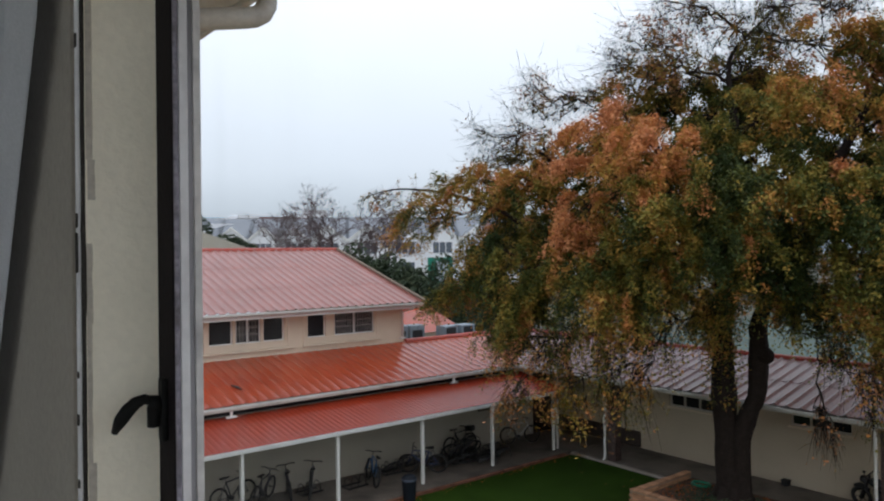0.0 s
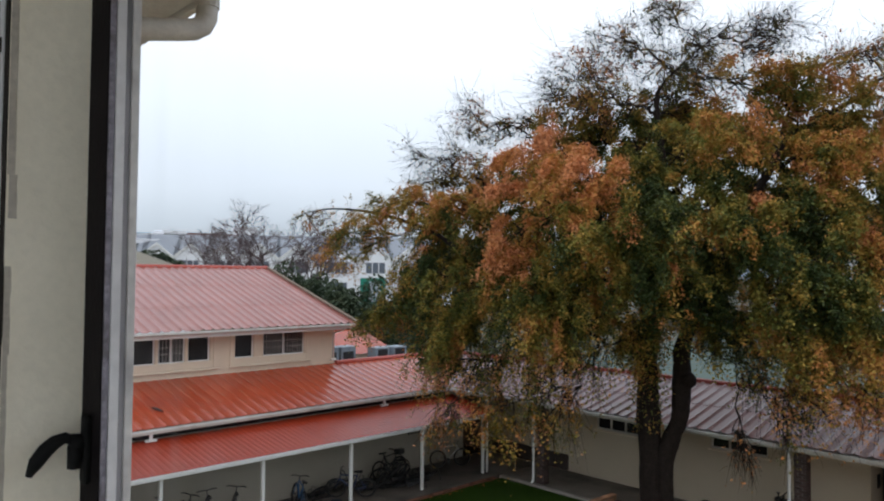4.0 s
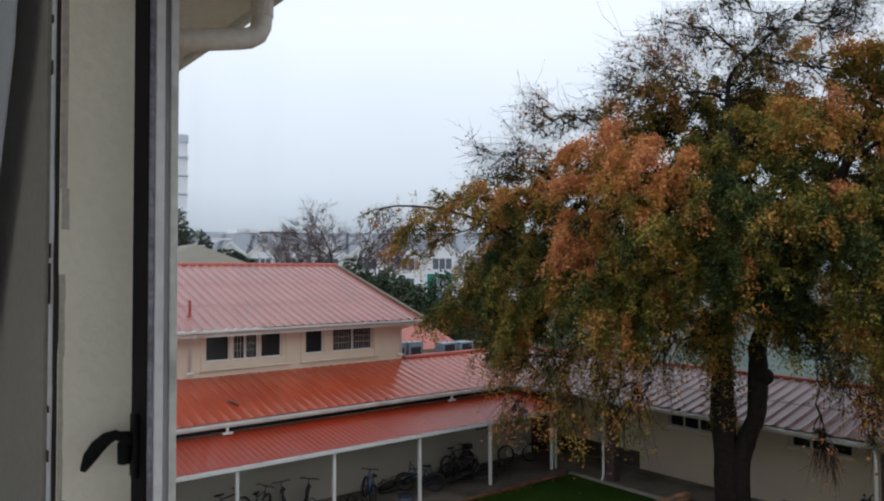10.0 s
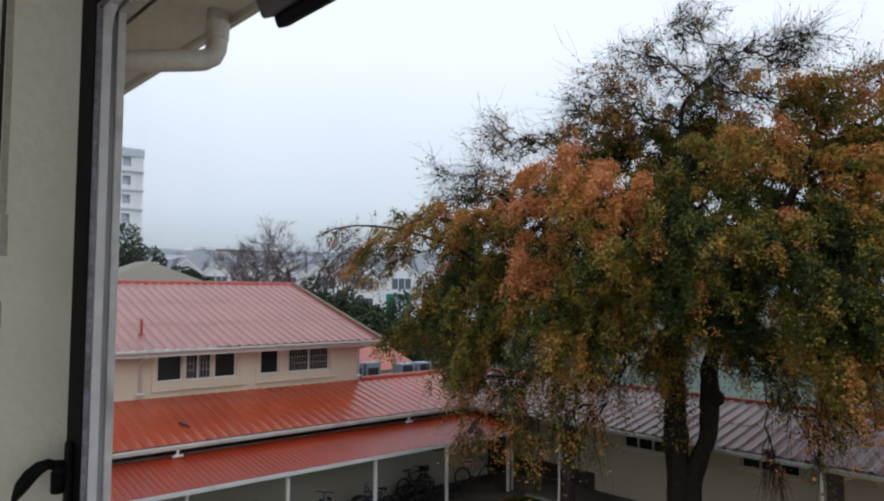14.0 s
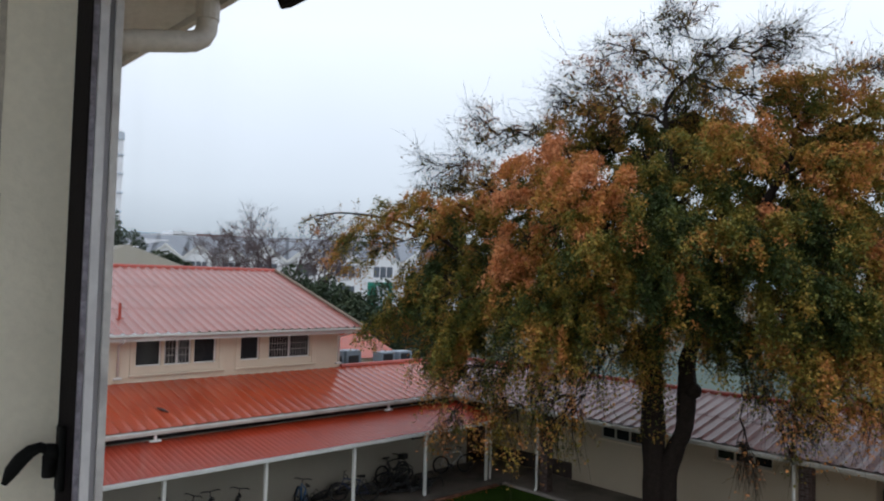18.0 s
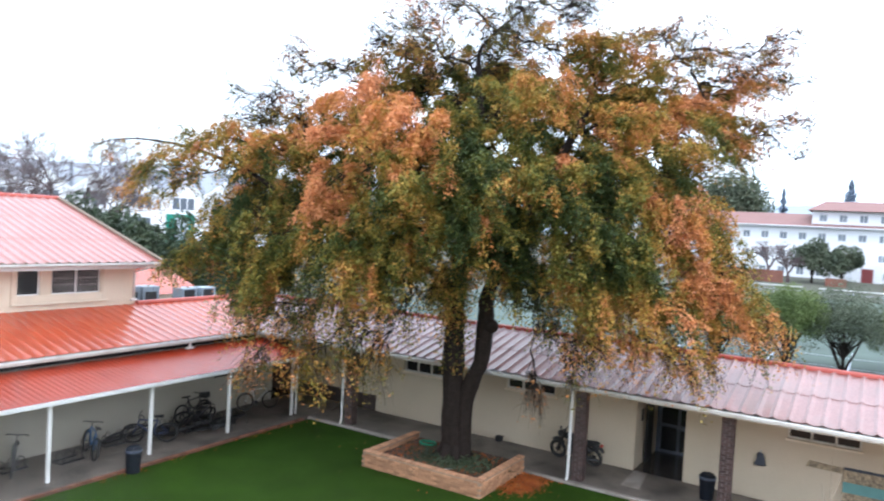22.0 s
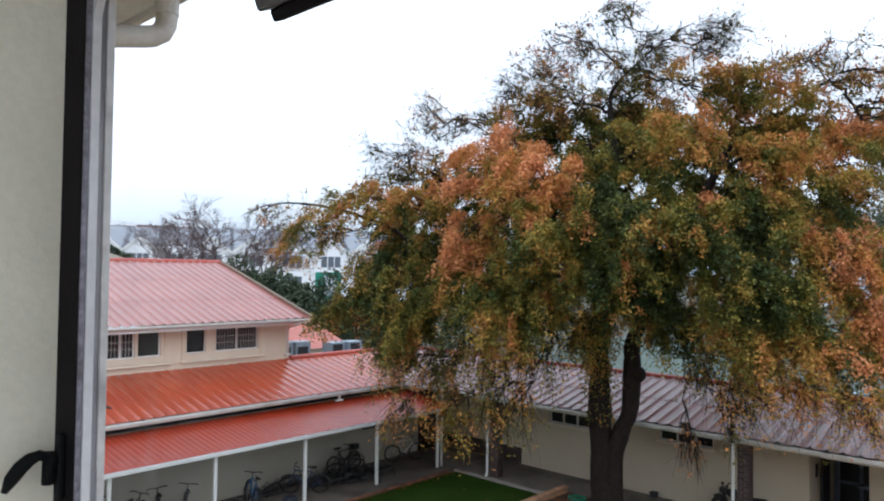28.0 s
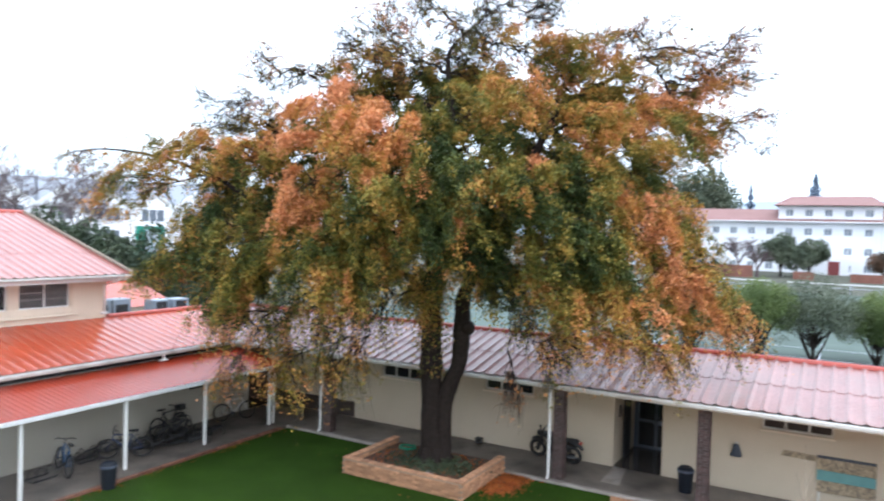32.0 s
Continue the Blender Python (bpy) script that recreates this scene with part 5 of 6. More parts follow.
hip_roof(128.8, 142, -5.6, 10.5, 13.6, 15.4, M["far_roof"], far, 2.1)
part("eave", box((128.6, -41, 10.85), (129.8, 41, 11.0)), M["far_white"], far)
part("porch", box((127.6, -0.6, 2.4), (129.88, 3.6, 5.4)), M["far_white"], far)
part("door", box((127.5, 0.7, 2.5), (127.58, 2.3, 4.7)), material("red_door", (0.2, 0.04, 0.04), 0.5), far, "dark red door")
for y0, y1 in ((12, 27), (-5, -0.8), (3.8, 6.5)):
    tagged(part("retaining_wall", box((116, y0, 2.0), (116.5, y1, 3.9 if y0 > 10 else 3.3)), M["garden_brick"]), "low red-brown garden wall before the white building", "wall", kind="structure")

# tennis courts, net and tanks
bm = bmesh.new()
near, step, end = [[bm.verts.new((x, y, ground_height(x, y) + 0.03)) for y in (-45, 40)] for x in (29, 62, 98)]
bm.faces.new((near[0], step[0], step[1], near[1]))
bm.faces.new((step[0], end[0], end[1], step[1]))
tagged(part("tennis_court", bm, M["court"]), "wet grey-green tennis court surface", "court", kind="structure")
bm = bmesh.new()
for y in (-18, -8, -3.5, 1.2, 6, 12, 18):
    box((36, y - 0.05, -0.068), (61, y + 0.05, -0.062), bm=bm)
for x in (38, 47, 50, 53, 58):
    box((x - 0.05, -18, -0.06), (x + 0.05, 18, -0.055), bm=bm)
tagged(part("court_lines", bm, M["metal"]), "faint worn lines on the court", "court lines", kind="structure")
for y0, y1 in ((-20, 6.2), (8, 20)):
    net = thing("court_barrier", "white topped court barrier on thin posts", "barrier", "court barriers", at=(100, y0, 1.5))
    part("rail", box((100, y0, 2.5), (100.08, y1, 2.62)), M["white"], net)
    part("lower_rail", box((100, y0, 2.05), (100.05, y1, 2.1)), M["metal"], net)
    k = y0
    while k < y1:
        part("post", box((99.98, k, 1.3), (100.06, k + 0.08, 2.5)), M["metal"], net)
        k += 3.2
M["tank"] = material("grey_fibre_tank", (0.24, 0.245, 0.24), 0.7, vary=0.12, scale=0.8, fine=0.08, fine_scale=5)
for k, y in enumerate((-5.6, -8.5, -11.3)):
    z = 1.7
    t = thing("water_tank", "tall grey ribbed water tank", "tank", "water tanks", at=(104, y, z))
    bm = bmesh.new()
    prof = [(1.22, 0), (1.25, 0.4), (1.22, 0.8), (1.25, 1.2), (1.22, 1.6), (1.25, 2.0), (1.22, 2.4), (1.25, 2.8), (1.2, 3.3), (1.05, 3.42), (0.0, 3.46)]
    for (ra, za), (rb, zb) in zip(prof, prof[1:]):
        for s in range(18):
            a0, a1 = 2 * math.pi * s / 18, 2 * math.pi * (s + 1) / 18
            q = [(104 + r * math.cos(a), y + r * math.sin(a), z + zz) for r, zz, a in ((ra, za, a0), (ra, za, a1), (rb, zb, a1), (rb, zb, a0))]
            bm.faces.new([bm.verts.new(p) for p in (q if rb > 0 else q[:3])])
    bmesh.ops.remove_doubles(bm, verts=bm.verts, dist=1e-4)
    part("body", bm, M["tank"], t, smooth=True)

# distant hills, with the mist put into their pale bluish colour
bm = bmesh.new()
prev = None
for k in range(61):
    a = radians(-20 + 3.0 * k)
    r = 900
    h = 62 + 7 * noise.noise(Vector((k * 0.13, 1.7, 0))) + 5 * noise.noise(Vector((k * 0.5, 4, 0)))
    cur = [bm.verts.new((r * math.cos(a), r * math.sin(a), 0)), bm.verts.new(((r + 120) * math.cos(a), (r + 120) * math.sin(a), max(6, h)))]
    if prev:
        bm.faces.new((prev[0], cur[0], cur[1], prev[1]))
    prev = cur
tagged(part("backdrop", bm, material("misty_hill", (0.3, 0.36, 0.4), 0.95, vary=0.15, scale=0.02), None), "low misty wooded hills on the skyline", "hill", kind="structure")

# ---- townhouses, tower and green box behind the hall ----
ROWX = Vector((0.86, -0.5, 0)).normalized()


def townhouse(at, width, wall_h, gable_h, seed):
    """A white gabled house: its front faces the courtyard."""
    g = random.Random(seed)
    o = Vector(at)
    f = Vector((-ROWX.y, ROWX.x, 0))
    t = thing("townhouse", "white gabled townhouse with a grey roof in the mist", "house", "townhouses", at=tuple(o))
    frm = Matrix((ROWX, f, Vector((0, 0, 1)))).transposed().to_4x4()
    place = Matrix.Translation(o) @ frm

    def put(name, bm, mat, parent=t, label=""):
        bmesh.ops.transform(bm, matrix=place, verts=bm.verts)
        return part(name, bm, mat, parent, label)

    put("wall", prism([(0, 0), (width, 0), (width, wall_h), (width / 2, wall_h + gable_h), (0, wall_h)], 0, 0.3, "y"), M["far_white"])
    put("body", box((0, 0.31, 0), (width * 1.15, 9, wall_h)), M["far_white"])
    for side in (0, 1):
        e = -0.35 if side == 0 else width + 0.35
        put("roof", prism([(e, wall_h - 0.25), (width / 2, wall_h + gable_h + 0.1), (width / 2, wall_h + gable_h + 0.4), (e, wall_h + 0.05)], 0.35, 9, "y"), M["grey_roof"], label="grey roof slope")
        put("barge_board", prism([(e, wall_h - 0.3), (width / 2, wall_h + gable_h + 0.05), (width / 2, wall_h + gable_h + 0.45), (e, wall_h + 0.1)], -0.2, 0.33, "y"), M["white"], label="white barge board")
    put("main_roof", prism([(1.2, wall_h + 0.1), (8.5, wall_h + 3.6), (9.5, wall_h)], -0.6, width + 0.6, "x"), M["grey_roof"])
    for z in (wall_h - 1.9, wall_h - 4.7):
        wd = put("window", box((width * 0.2, -0.06, z), (width * 0.8, -0.01, z + 1.5)), M["far_glass"])
        for k in range(4):
            x = width * (0.2 + 0.2 * k)
            put("mullion", box((x - 0.05, -0.1, z), (x + 0.05, -0.062, z + 1.5)), M["far_white"], wd)
    return t


for k in range(8):
    townhouse((46.5 + 5.3 * k * ROWX.x, 88 + 5.3 * k * ROWX.y, 3.4), 4.6, 6.4, 1.7, k)
for k in range(5):
    townhouse((33.5 + 4.4 * k * ROWX.x, 101 + 4.4 * k * ROWX.y, 4), 3.9, 5.9, 1.6, 20 + k)
flats = thing("flat_block", "pale flat-roofed block behind the townhouses", "building", at=(55, 112, 4))
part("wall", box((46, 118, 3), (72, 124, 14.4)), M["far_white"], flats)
part("roof_band", box((52, 117.4, 12.6), (71, 117.9, 14.7)), material("red_brown_cladding", (0.2, 0.11, 0.1), 0.8, vary=0.2, scale=0.5), flats, "red-brown band under the roof")
part("parapet", box((48, 117.5, 14.4), (52, 122, 15.0)), M["far_white"], flats)
part("stair_tower", box((62, 117, 14.4), (65, 121, 16.2)), M["far_white"], flats)
low_block = thing("low_block", "long pale block in the mist", "building", at=(33, 108, 4))
part("wall", box((38.5, 104, 3), (44.6, 108, 12.45)), M["far_white"], low_block)
part("parapet", box((38.4, 103.9, 12.45), (44.7, 108.1, 12.65)), M["far_white"], low_block)
tower = thing("tower_block", "tall white tower block with bands and core paled for mist", "building", at=(38, 135, 4))
TF = [(35.6 + 2.6 * k, 37.0 + 2.6 * k, 6 + 3.4 * j, 7.6 + 3.4 * j) for k in range(3) for j in range(8)]
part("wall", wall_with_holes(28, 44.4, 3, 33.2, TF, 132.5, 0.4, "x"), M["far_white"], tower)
part("side_wall", box((44.0, 132.91, 3), (44.4, 142, 33.2)), M["far_white"], tower)
# Core and bands take a pale colour that imitates mist.
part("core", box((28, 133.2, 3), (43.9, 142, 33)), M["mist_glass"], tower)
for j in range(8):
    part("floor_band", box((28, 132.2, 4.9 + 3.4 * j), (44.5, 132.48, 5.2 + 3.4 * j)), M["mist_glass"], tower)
part("top_band", box((28, 132.3, 31.6), (44.5, 132.48, 32.9)), M["mist_glass"], tower, "band under the roof, paled for mist")
M["green"] = material("green_painted_steel", (0.01, 0.22, 0.15), 0.5, vary=0.12, scale=1.5)
gbox = thing("green_kiosk", "tall green steel kiosk with pale doors", "kiosk", at=(46.2, 58.9, 1))
KM = Matrix.Translation((46.2, 58.9, 1.0)) @ Matrix.Rotation(radians(-36), 4, "Z")
part("body", box((-1.3, -1, 0), (1.3, 1, 6.35), 0.03), M["green"], gbox, m=KM)
for x in (-0.45, 0.2):
    part("door", box((x, -1.06, 3.9), (x + 0.55, -1.01, 6.0)), M["metal"], gbox, m=KM)
gh = thing("grey_house", "house with a grey-brown roof in the mist", "house", at=(21, 57, 2))
part("wall", box((14, 55, 0), (26, 63, 7.2)), M["far_white"], gh)
gr = hip_roof(13.4, 26.6, 54.4, 63.6, 7.2, 9.9, material("grey_brown_tiles", (0.26, 0.24, 0.19), 0.8, vary=0.12, scale=0.6), gh, 3)

# roof and cooling units beyond the low wing
back = thing("back_building", "low building with an orange sheet roof behind the low wing", "building", at=(25, 34, 0))
part("wall", box((18.5, 33.5, 0), (27.5, 38, 3.1)), M["pale"], back)
part("roof", prism([(33.1, 3.1), (36.5, 4.25), (38.6, 3.1)], 18.2, 27.8, "x"), M["wet_roof"], back)
part("ridge_cap", tube([(18.1, 36.5, 4.27), (27.9, 36.5, 4.27)], 0.1, 7), M["ridge"], back)
M["unit"] = material("blue_grey_unit_casing", (0.26, 0.31, 0.36), 0.5, vary=0.15, scale=3)
for k, (x, y) in enumerate(((18.7, 27.3), (19.6, 27.2), (21.5, 27.0), (22.5, 26.9))):
    z = 3.35
    ac = thing("cooling_unit", "grey metal cooling unit on the roof", "cooling unit", "cooling units", at=(x, y, z))
    part("casing", box((x, y, z), (x + 0.85, y + 0.7, z + 0.95 if k < 2 else z + 0.8), 0.02), M["unit"], ac)
    part("grille", box((x + 0.12, y - 0.02, z + 0.15), (x + 0.7, y - 0.002, z + 0.72)), M["dark"], ac)

# ---- windows of the hall and the wings ----
def framed_window(name, u0, u1, z0, z1, face, axis, leaves=1, bars=0, mat=None, depth=0.1, sill=True, rim=0.03):
    """A window set in an opening: frame, mullions, dark glass, sill and, if wanted, burglar bars. axis 'x': the wall runs along x."""
    w = thing(name, "dark glazed window in a white painted frame" if not bars else "window with white burglar bars", "window", kind="structure")
    mat = mat or M["white"]

    def put(nm, ua, ub, za, zb, fa, fb, m, parent=w, label=""):
        bm = box((ua, face + fa, za), (ub, face + fb, zb)) if axis == "x" else box((face + fa, ua, za), (face + fb, ub, zb))
        return part(nm, bm, m, parent, label)

    t = rim
    for a, b, c, d in ((u0, u0 + t, z0, z1), (u1 - t, u1, z0, z1), (u0 + t, u1 - t, z0, z0 + t), (u0 + t, u1 - t, z1 - t, z1)):
        put("frame", a, b, c, d, depth - 0.03, depth + 0.02, mat)
    for k in range(1, leaves):
        c = u0 + (u1 - u0) * k / leaves
        put("mullion", c - 0.03, c + 0.03, z0 + t, z1 - t, depth - 0.03, depth + 0.02, mat)
    for k in range(leaves):
        a, b = u0 + (u1 - u0) * k / leaves, u0 + (u1 - u0) * (k + 1) / leaves
        put("pane", a + t, b - t, z0 + t, z1 - t, depth + 0.022, depth + 0.03, M["pane"])
    for k in range(bars):
        c = u0 + (u1 - u0) * (k + 0.5) / bars
        put("bar", c - 0.007, c + 0.007, z0 + t, z1 - t, depth - 0.05, depth - 0.036, M["bar"])
    if bars:
        for z in (z0 + (z1 - z0) * 0.36, z0 + (z1 - z0) * 0.62):
            put("cross_bar", u0 + t, u1 - t, z - 0.01, z + 0.01, depth - 0.056, depth - 0.051, M["bar"])
    if sill:
        put("sill", u0 - 0.05, u1 + 0.05, z0 - 0.06, z0 - 0.005, -0.06, depth, M["pale"])
    return w


M["pane"] = material("dark_reflecting_glass", (0.02, 0.021, 0.024), 0.12, vary=0.2, scale=1.5, spec=0.3)
for k, (a, b, c, d) in enumerate(WIN_U):
    framed_window(f"window_{k + 2}", a, b, c, d, LEFT_RIDGE, "x", 2 if k in (1, 4) else 1, {1: 8, 4: 16}.get(k, 0), sill=False, rim=0.045)
for a, b in ((9.05, 12.55), (12.98, 16.6)):
    part("sill_band", box((a, LEFT_RIDGE - 0.09, 4.08), (b, LEFT_RIDGE - 0.002, 4.16), 0.015), M["pale"], hall, "projecting plaster sill band")
    part("apron", box((a + 0.15, LEFT_RIDGE - 0.035, 4.17), (b - 0.15, LEFT_RIDGE - 0.002, 4.43), 0.01), M["pale"], hall)
    for x in (a + 0.02, b - 0.22):
        part("pilaster", box((x, LEFT_RIDGE - 0.05, 4.165), (x + 0.2, LEFT_RIDGE - 0.002, 5.34), 0.01), M["pale"], hall)
for k, (a, b, c, d) in enumerate(WIN_R):
    framed_window(f"window_{k + 8}", a, b, c, d, RIGHT_WALL, "y", 3, 0, M["offwhite"], rim=0.055)
    # Black panel again, for the unlit classroom behind this window.
    part("unlit_room_panel", box((RIGHT_WALL + 0.3, a - 0.3, c - 0.3), (RIGHT_WALL + 0.34, b + 0.3, d + 0.3)), M["dark"], wing)


def downpipe(x, y, z0, z1, parent, out=(0, -0.12), r=0.042):
    bm = tube([(x + out[0], y + out[1], z1 + 0.16), (x + out[0], y + out[1], z1 + 0.05), (x, y, z1 - 0.12), (x, y, z0 + 0.12)], r, 10)
    p = part("downpipe", bm, M["white"], parent, "white downpipe", smooth=True)
    part("shoe", box((x - 0.14, y - 0.07, z0 + 0.01), (x + 0.14, y + 0.03, z0 + 0.09), 0.015), M["white"], p)
    return p


downpipe(8.66, 25.12, 4.02, 5.3, hall, (0, -0.55))
downpipe(17.68, 25.12, 4.02, 5.3, hall, (0.2, -0.55))
for x in (8.5, 17.34):
    part("gutter_outlet", tube([(x, 21.2, 2.9), (x, 21.2, 2.74)], 0.05, 8), M["white"], low)
    part("outlet_shoe", box((x - 0.17, 21.14, 2.68), (x + 0.17, 21.26, 2.74), 0.015), M["white"], low)
pole = thing("vent_pipe", "red painted vent pipe on the hall roof", "pipe", at=(8.95, 26.0, 6.0))
part("pipe", tube([(8.95, 26.0, 5.98), (8.95, 26.0, 6.62)], 0.05, 10), M["ridge"], pole)
part("flashing", box((8.84, 25.9, 6.0), (9.06, 26.1, 6.09), 0.02), M["ridge"], pole)
mark = tagged(part("roof_debris", tube([(9.12, 22.78, 3.40), (9.2, 22.55, 3.37), (9.3, 22.3, 3.31)], [0.02, 0.045, 0.02], 7), M["black"], smooth=True), "dark sodden scrap lying on the wet roof", "debris")

# dark passage in the corner: walls and ceiling coloured dark for its deep shade
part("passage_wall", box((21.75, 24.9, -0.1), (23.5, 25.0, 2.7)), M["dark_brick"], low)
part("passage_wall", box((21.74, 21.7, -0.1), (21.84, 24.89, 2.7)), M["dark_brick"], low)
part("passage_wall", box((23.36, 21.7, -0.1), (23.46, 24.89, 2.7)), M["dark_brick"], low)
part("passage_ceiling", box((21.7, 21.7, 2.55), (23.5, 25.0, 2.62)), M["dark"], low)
tagged(part("pavement", box((21.85, 21.42, -0.3), (23.35, 24.88, -0.01)), M["wet_slab"]), "wet concrete floor of the passage", "pavement", kind="structure")
part("brick_dado", box((RIGHT_WALL - 0.04, 17.05, 0), (RIGHT_WALL - 0.002, 21.4, 0.62)), M["dado"], wing, "dark brick dado")

# recessed doorway in the classroom wing
part("recess_wall", box((RIGHT_WALL + 0.25, 6.4, -0.1), (26.4, 6.6, 2.7)), M["cream"], wing)
part("recess_wall", box((RIGHT_WALL + 0.25, 4.62, -0.1), (26.4, 4.82, 2.7)), M["cream"], wing)
part("recess_ceiling", box((RIGHT_WALL + 0.25, 4.82, 2.5), (26.4, 6.4, 2.6)), M["offwhite"], wing)
tagged(part("pavement", box((23.31, 4.83, -0.3), (26.4, 6.39, -0.005)), M["wet_slab"]), "wet concrete floor of the recess", "pavement", kind="structure")
tagged(part("pavement", prism([(21.65, 6.28), (23.3, 6.36), (23.3, 5.92), (21.62, 5.7)], 0.001, 0.006, "z"), M["kerb"]), "paler concrete strip laid before the recess", "pavement", kind="structure")
M["door_blue"] = material("dark_slate_door_paint", (0.07, 0.085, 0.12), 0.45, vary=0.12, scale=3)
M["grey_paint"] = material("grey_white_door_paint", (0.5, 0.5, 0.54), 0.45, vary=0.1, scale=4, fine=0.06)
M["frosted"] = material("pale_frosted_glass", (0.8, 0.88, 0.95), 0.45, vary=0.08, scale=2)
M["frosted"].node_tree.nodes["Principled BSDF"].inputs["Transmission Weight"].default_value = 0.9
door = thing("door_1", "blue-grey glazed door at the back of the recess", "door", kind="structure")
part("frame", box((26.0, 4.83, 0), (26.1, 4.98, 2.45)), M["door_blue"], door)
part("frame", box((26.0, 6.24, 0), (26.1, 6.39, 2.45)), M["door_blue"], door)
part("frame", box((26.0, 4.99, 2.3), (26.1, 6.23, 2.45)), M["door_blue"], door)
for z in (0.0, 0.95, 1.7):
    part("rail", box((26.02, 4.99, z), (26.08, 6.23, z + 0.1)), M["door_blue"], door)
for z0, z1 in ((0.1, 0.95), (1.05, 1.7), (1.8, 2.3)):
    part("pane", box((26.04, 4.99, z0), (26.06, 6.23, z1)), M["frosted"] if z0 > 1.5 else M["pane"], door)
part("mid_stile", box((26.02, 5.56, 0.1), (26.08, 5.66, 2.3)), M["door_blue"], door)
part("open_leaf", box((24.3, 6.28, 0.02), (25.1, 6.33, 2.1), 0.005), M["dark"], door, "dark open door leaf")
part("gate_post", box((24.4, 4.83, 0), (24.5, 4.93, 2.4)), M["door_blue"], door)
for z in (0.5, 1.3, 2.0):
    part("gate_rail", box((24.42, 4.94, z), (24.47, 5.35, z + 0.07)), M["door_blue"], door)
part("notice", box((RIGHT_WALL + 0.6, 6.385, 1.5), (RIGHT_WALL + 0.85, 6.397, 1.9)), M["dark"], wing, "small dark sign")

# glazed doors at the end of the wing
door = thing("door_2", "white framed glazed double doors", "door", kind="structure")
for y in (-1.7, -2.32, -2.94, -3.56):
    part("stile", box((RIGHT_WALL + 0.04, y - 0.07, 0), (RIGHT_WALL + 0.1, y + 0.05, 2.35)), M["grey_paint"], door)
for z in (0.0, 1.3, 2.25):
    part("rail", box((RIGHT_WALL + 0.045, -3.6, z), (RIGHT_WALL + 0.095, -1.7, z + (0.34 if z == 0 else 0.1))), M["grey_paint"], door)
for k in range(3):
    for z0, z1 in ((0.35, 1.3), (1.4, 2.25)):
        part("pane", box((RIGHT_WALL + 0.06, -2.25 - 0.62 * k, z0), (RIGHT_WALL + 0.075, -1.78 - 0.62 * k, z1)), M["pane"], door)
stair = thing("stair_parapet", "white curved stair parapet with red steps", "stair")
outline = [(-1.44, 0.0), (-1.44, 1.9), (-1.5, 1.92), (-1.68, 1.4), (-1.86, 0.78), (-2.06, 0.52), (-2.4, 0.3), (-2.75, 0.16), (-2.75, 0.0)]
part("parapet", prism(outline, 20.78, 20.92, "x"), M["white"], stair)
for k in range(4):
    part("step", box((20.95, -2.7 - 0.3 * k, -0.3), (22.4, -2.4 - 0.3 * k, 0.45 - 0.15 * k), 0.01), M["ridge"], stair, "red step")
part("awning", prism([(20.95, 2.72), (22.6, 2.92), (22.6, 2.96), (20.95, 2.76)], -3.9, -2.0, "y"), M["ridge"], wing, "small red awning")

# things against the classroom wall
M["turquoise"] = material("faded_turquoise_paint", (0.13, 0.3, 0.29), 0.7, vary=0.15, scale=5)
M["mosaic"] = material("mottled_beige_mosaic", (0.33, 0.26, 0.17), 0.8, vary=0.4, scale=9, fine=0.45, fine_scale=16, stain=(0.1, 0.085, 0.07), stain_amount=0.85, stain_scale=7)
M["cloth"] = material("dark_slate_cloth", (0.06, 0.07, 0.09), 0.9, vary=0.25, scale=12)
mos = thing("mosaic_panel", "beige and turquoise mosaic panel against the wall", "panel", at=(23.3, -0.3, 0.5))
part("field", box((23.27, -1.08, 1.06), (23.33, 0.4, 1.4), 0.008), M["mosaic"], mos)
part("top_band", box((23.266, -1.08, 1.403), (23.33, 0.4, 1.47), 0.008), M["cloth"], mos, "dark slate top edge")
part("band", box((23.268, -1.08, 0.76), (23.33, 0.4, 1.055), 0.008), M["turquoise"], mos, "turquoise band")
part("field", box((23.27, -1.08, 0.42), (23.33, 0.4, 0.755), 0.008), M["mosaic"], mos)
for y in (-1.02, 0.3):
    part("leg", box((23.28, y, 0), (23.33, y + 0.06, 0.418)), M["offwhite"], mos)
bd = thing("wall_plaque", "mottled grey stone plaque on the wall", "plaque", at=(23.3, 0.9, 1.4))
part("face", prism([(1.36, 1.3), (1.28, 1.46), (0.42, 1.42), (0.42, 1.27)], 23.29, 23.35, "x"), M["mosaic"], bd)
coat = thing("hanging_coat", "dark slate coat hanging on the wall", "coat", at=(23.3, 2.58, 1.5))
bm = bmesh.new()
rings = []
for z, w, d in ((1.43, 0.03, 0.03), (1.4, 0.08, 0.05), (1.28, 0.1, 0.07), (1.18, 0.12, 0.08), (1.06, 0.16, 0.09), (1.03, 0.1, 0.05)):
    rings.append([bm.verts.new((23.25 - d * 0.5 * math.cos(a) * (1 + 0.25 * math.sin(5 * a)), 2.59 + w * math.sin(a) * (1 + 0.12 * math.cos(4 * a)) + 0.02 * math.sin(z * 9), z)) for a in [2 * math.pi * k / 16 for k in range(16)]])
for ra, rb in zip(rings, rings[1:]):
    for k in range(16):
        bm.faces.new((ra[k], ra[(k + 1) % 16], rb[(k + 1) % 16], rb[k]))
part("body", bm, M["cloth"], coat, smooth=True)
part("hook", box((23.29, 2.575, 1.41), (23.358, 2.605, 1.47)), M["metal"], coat)
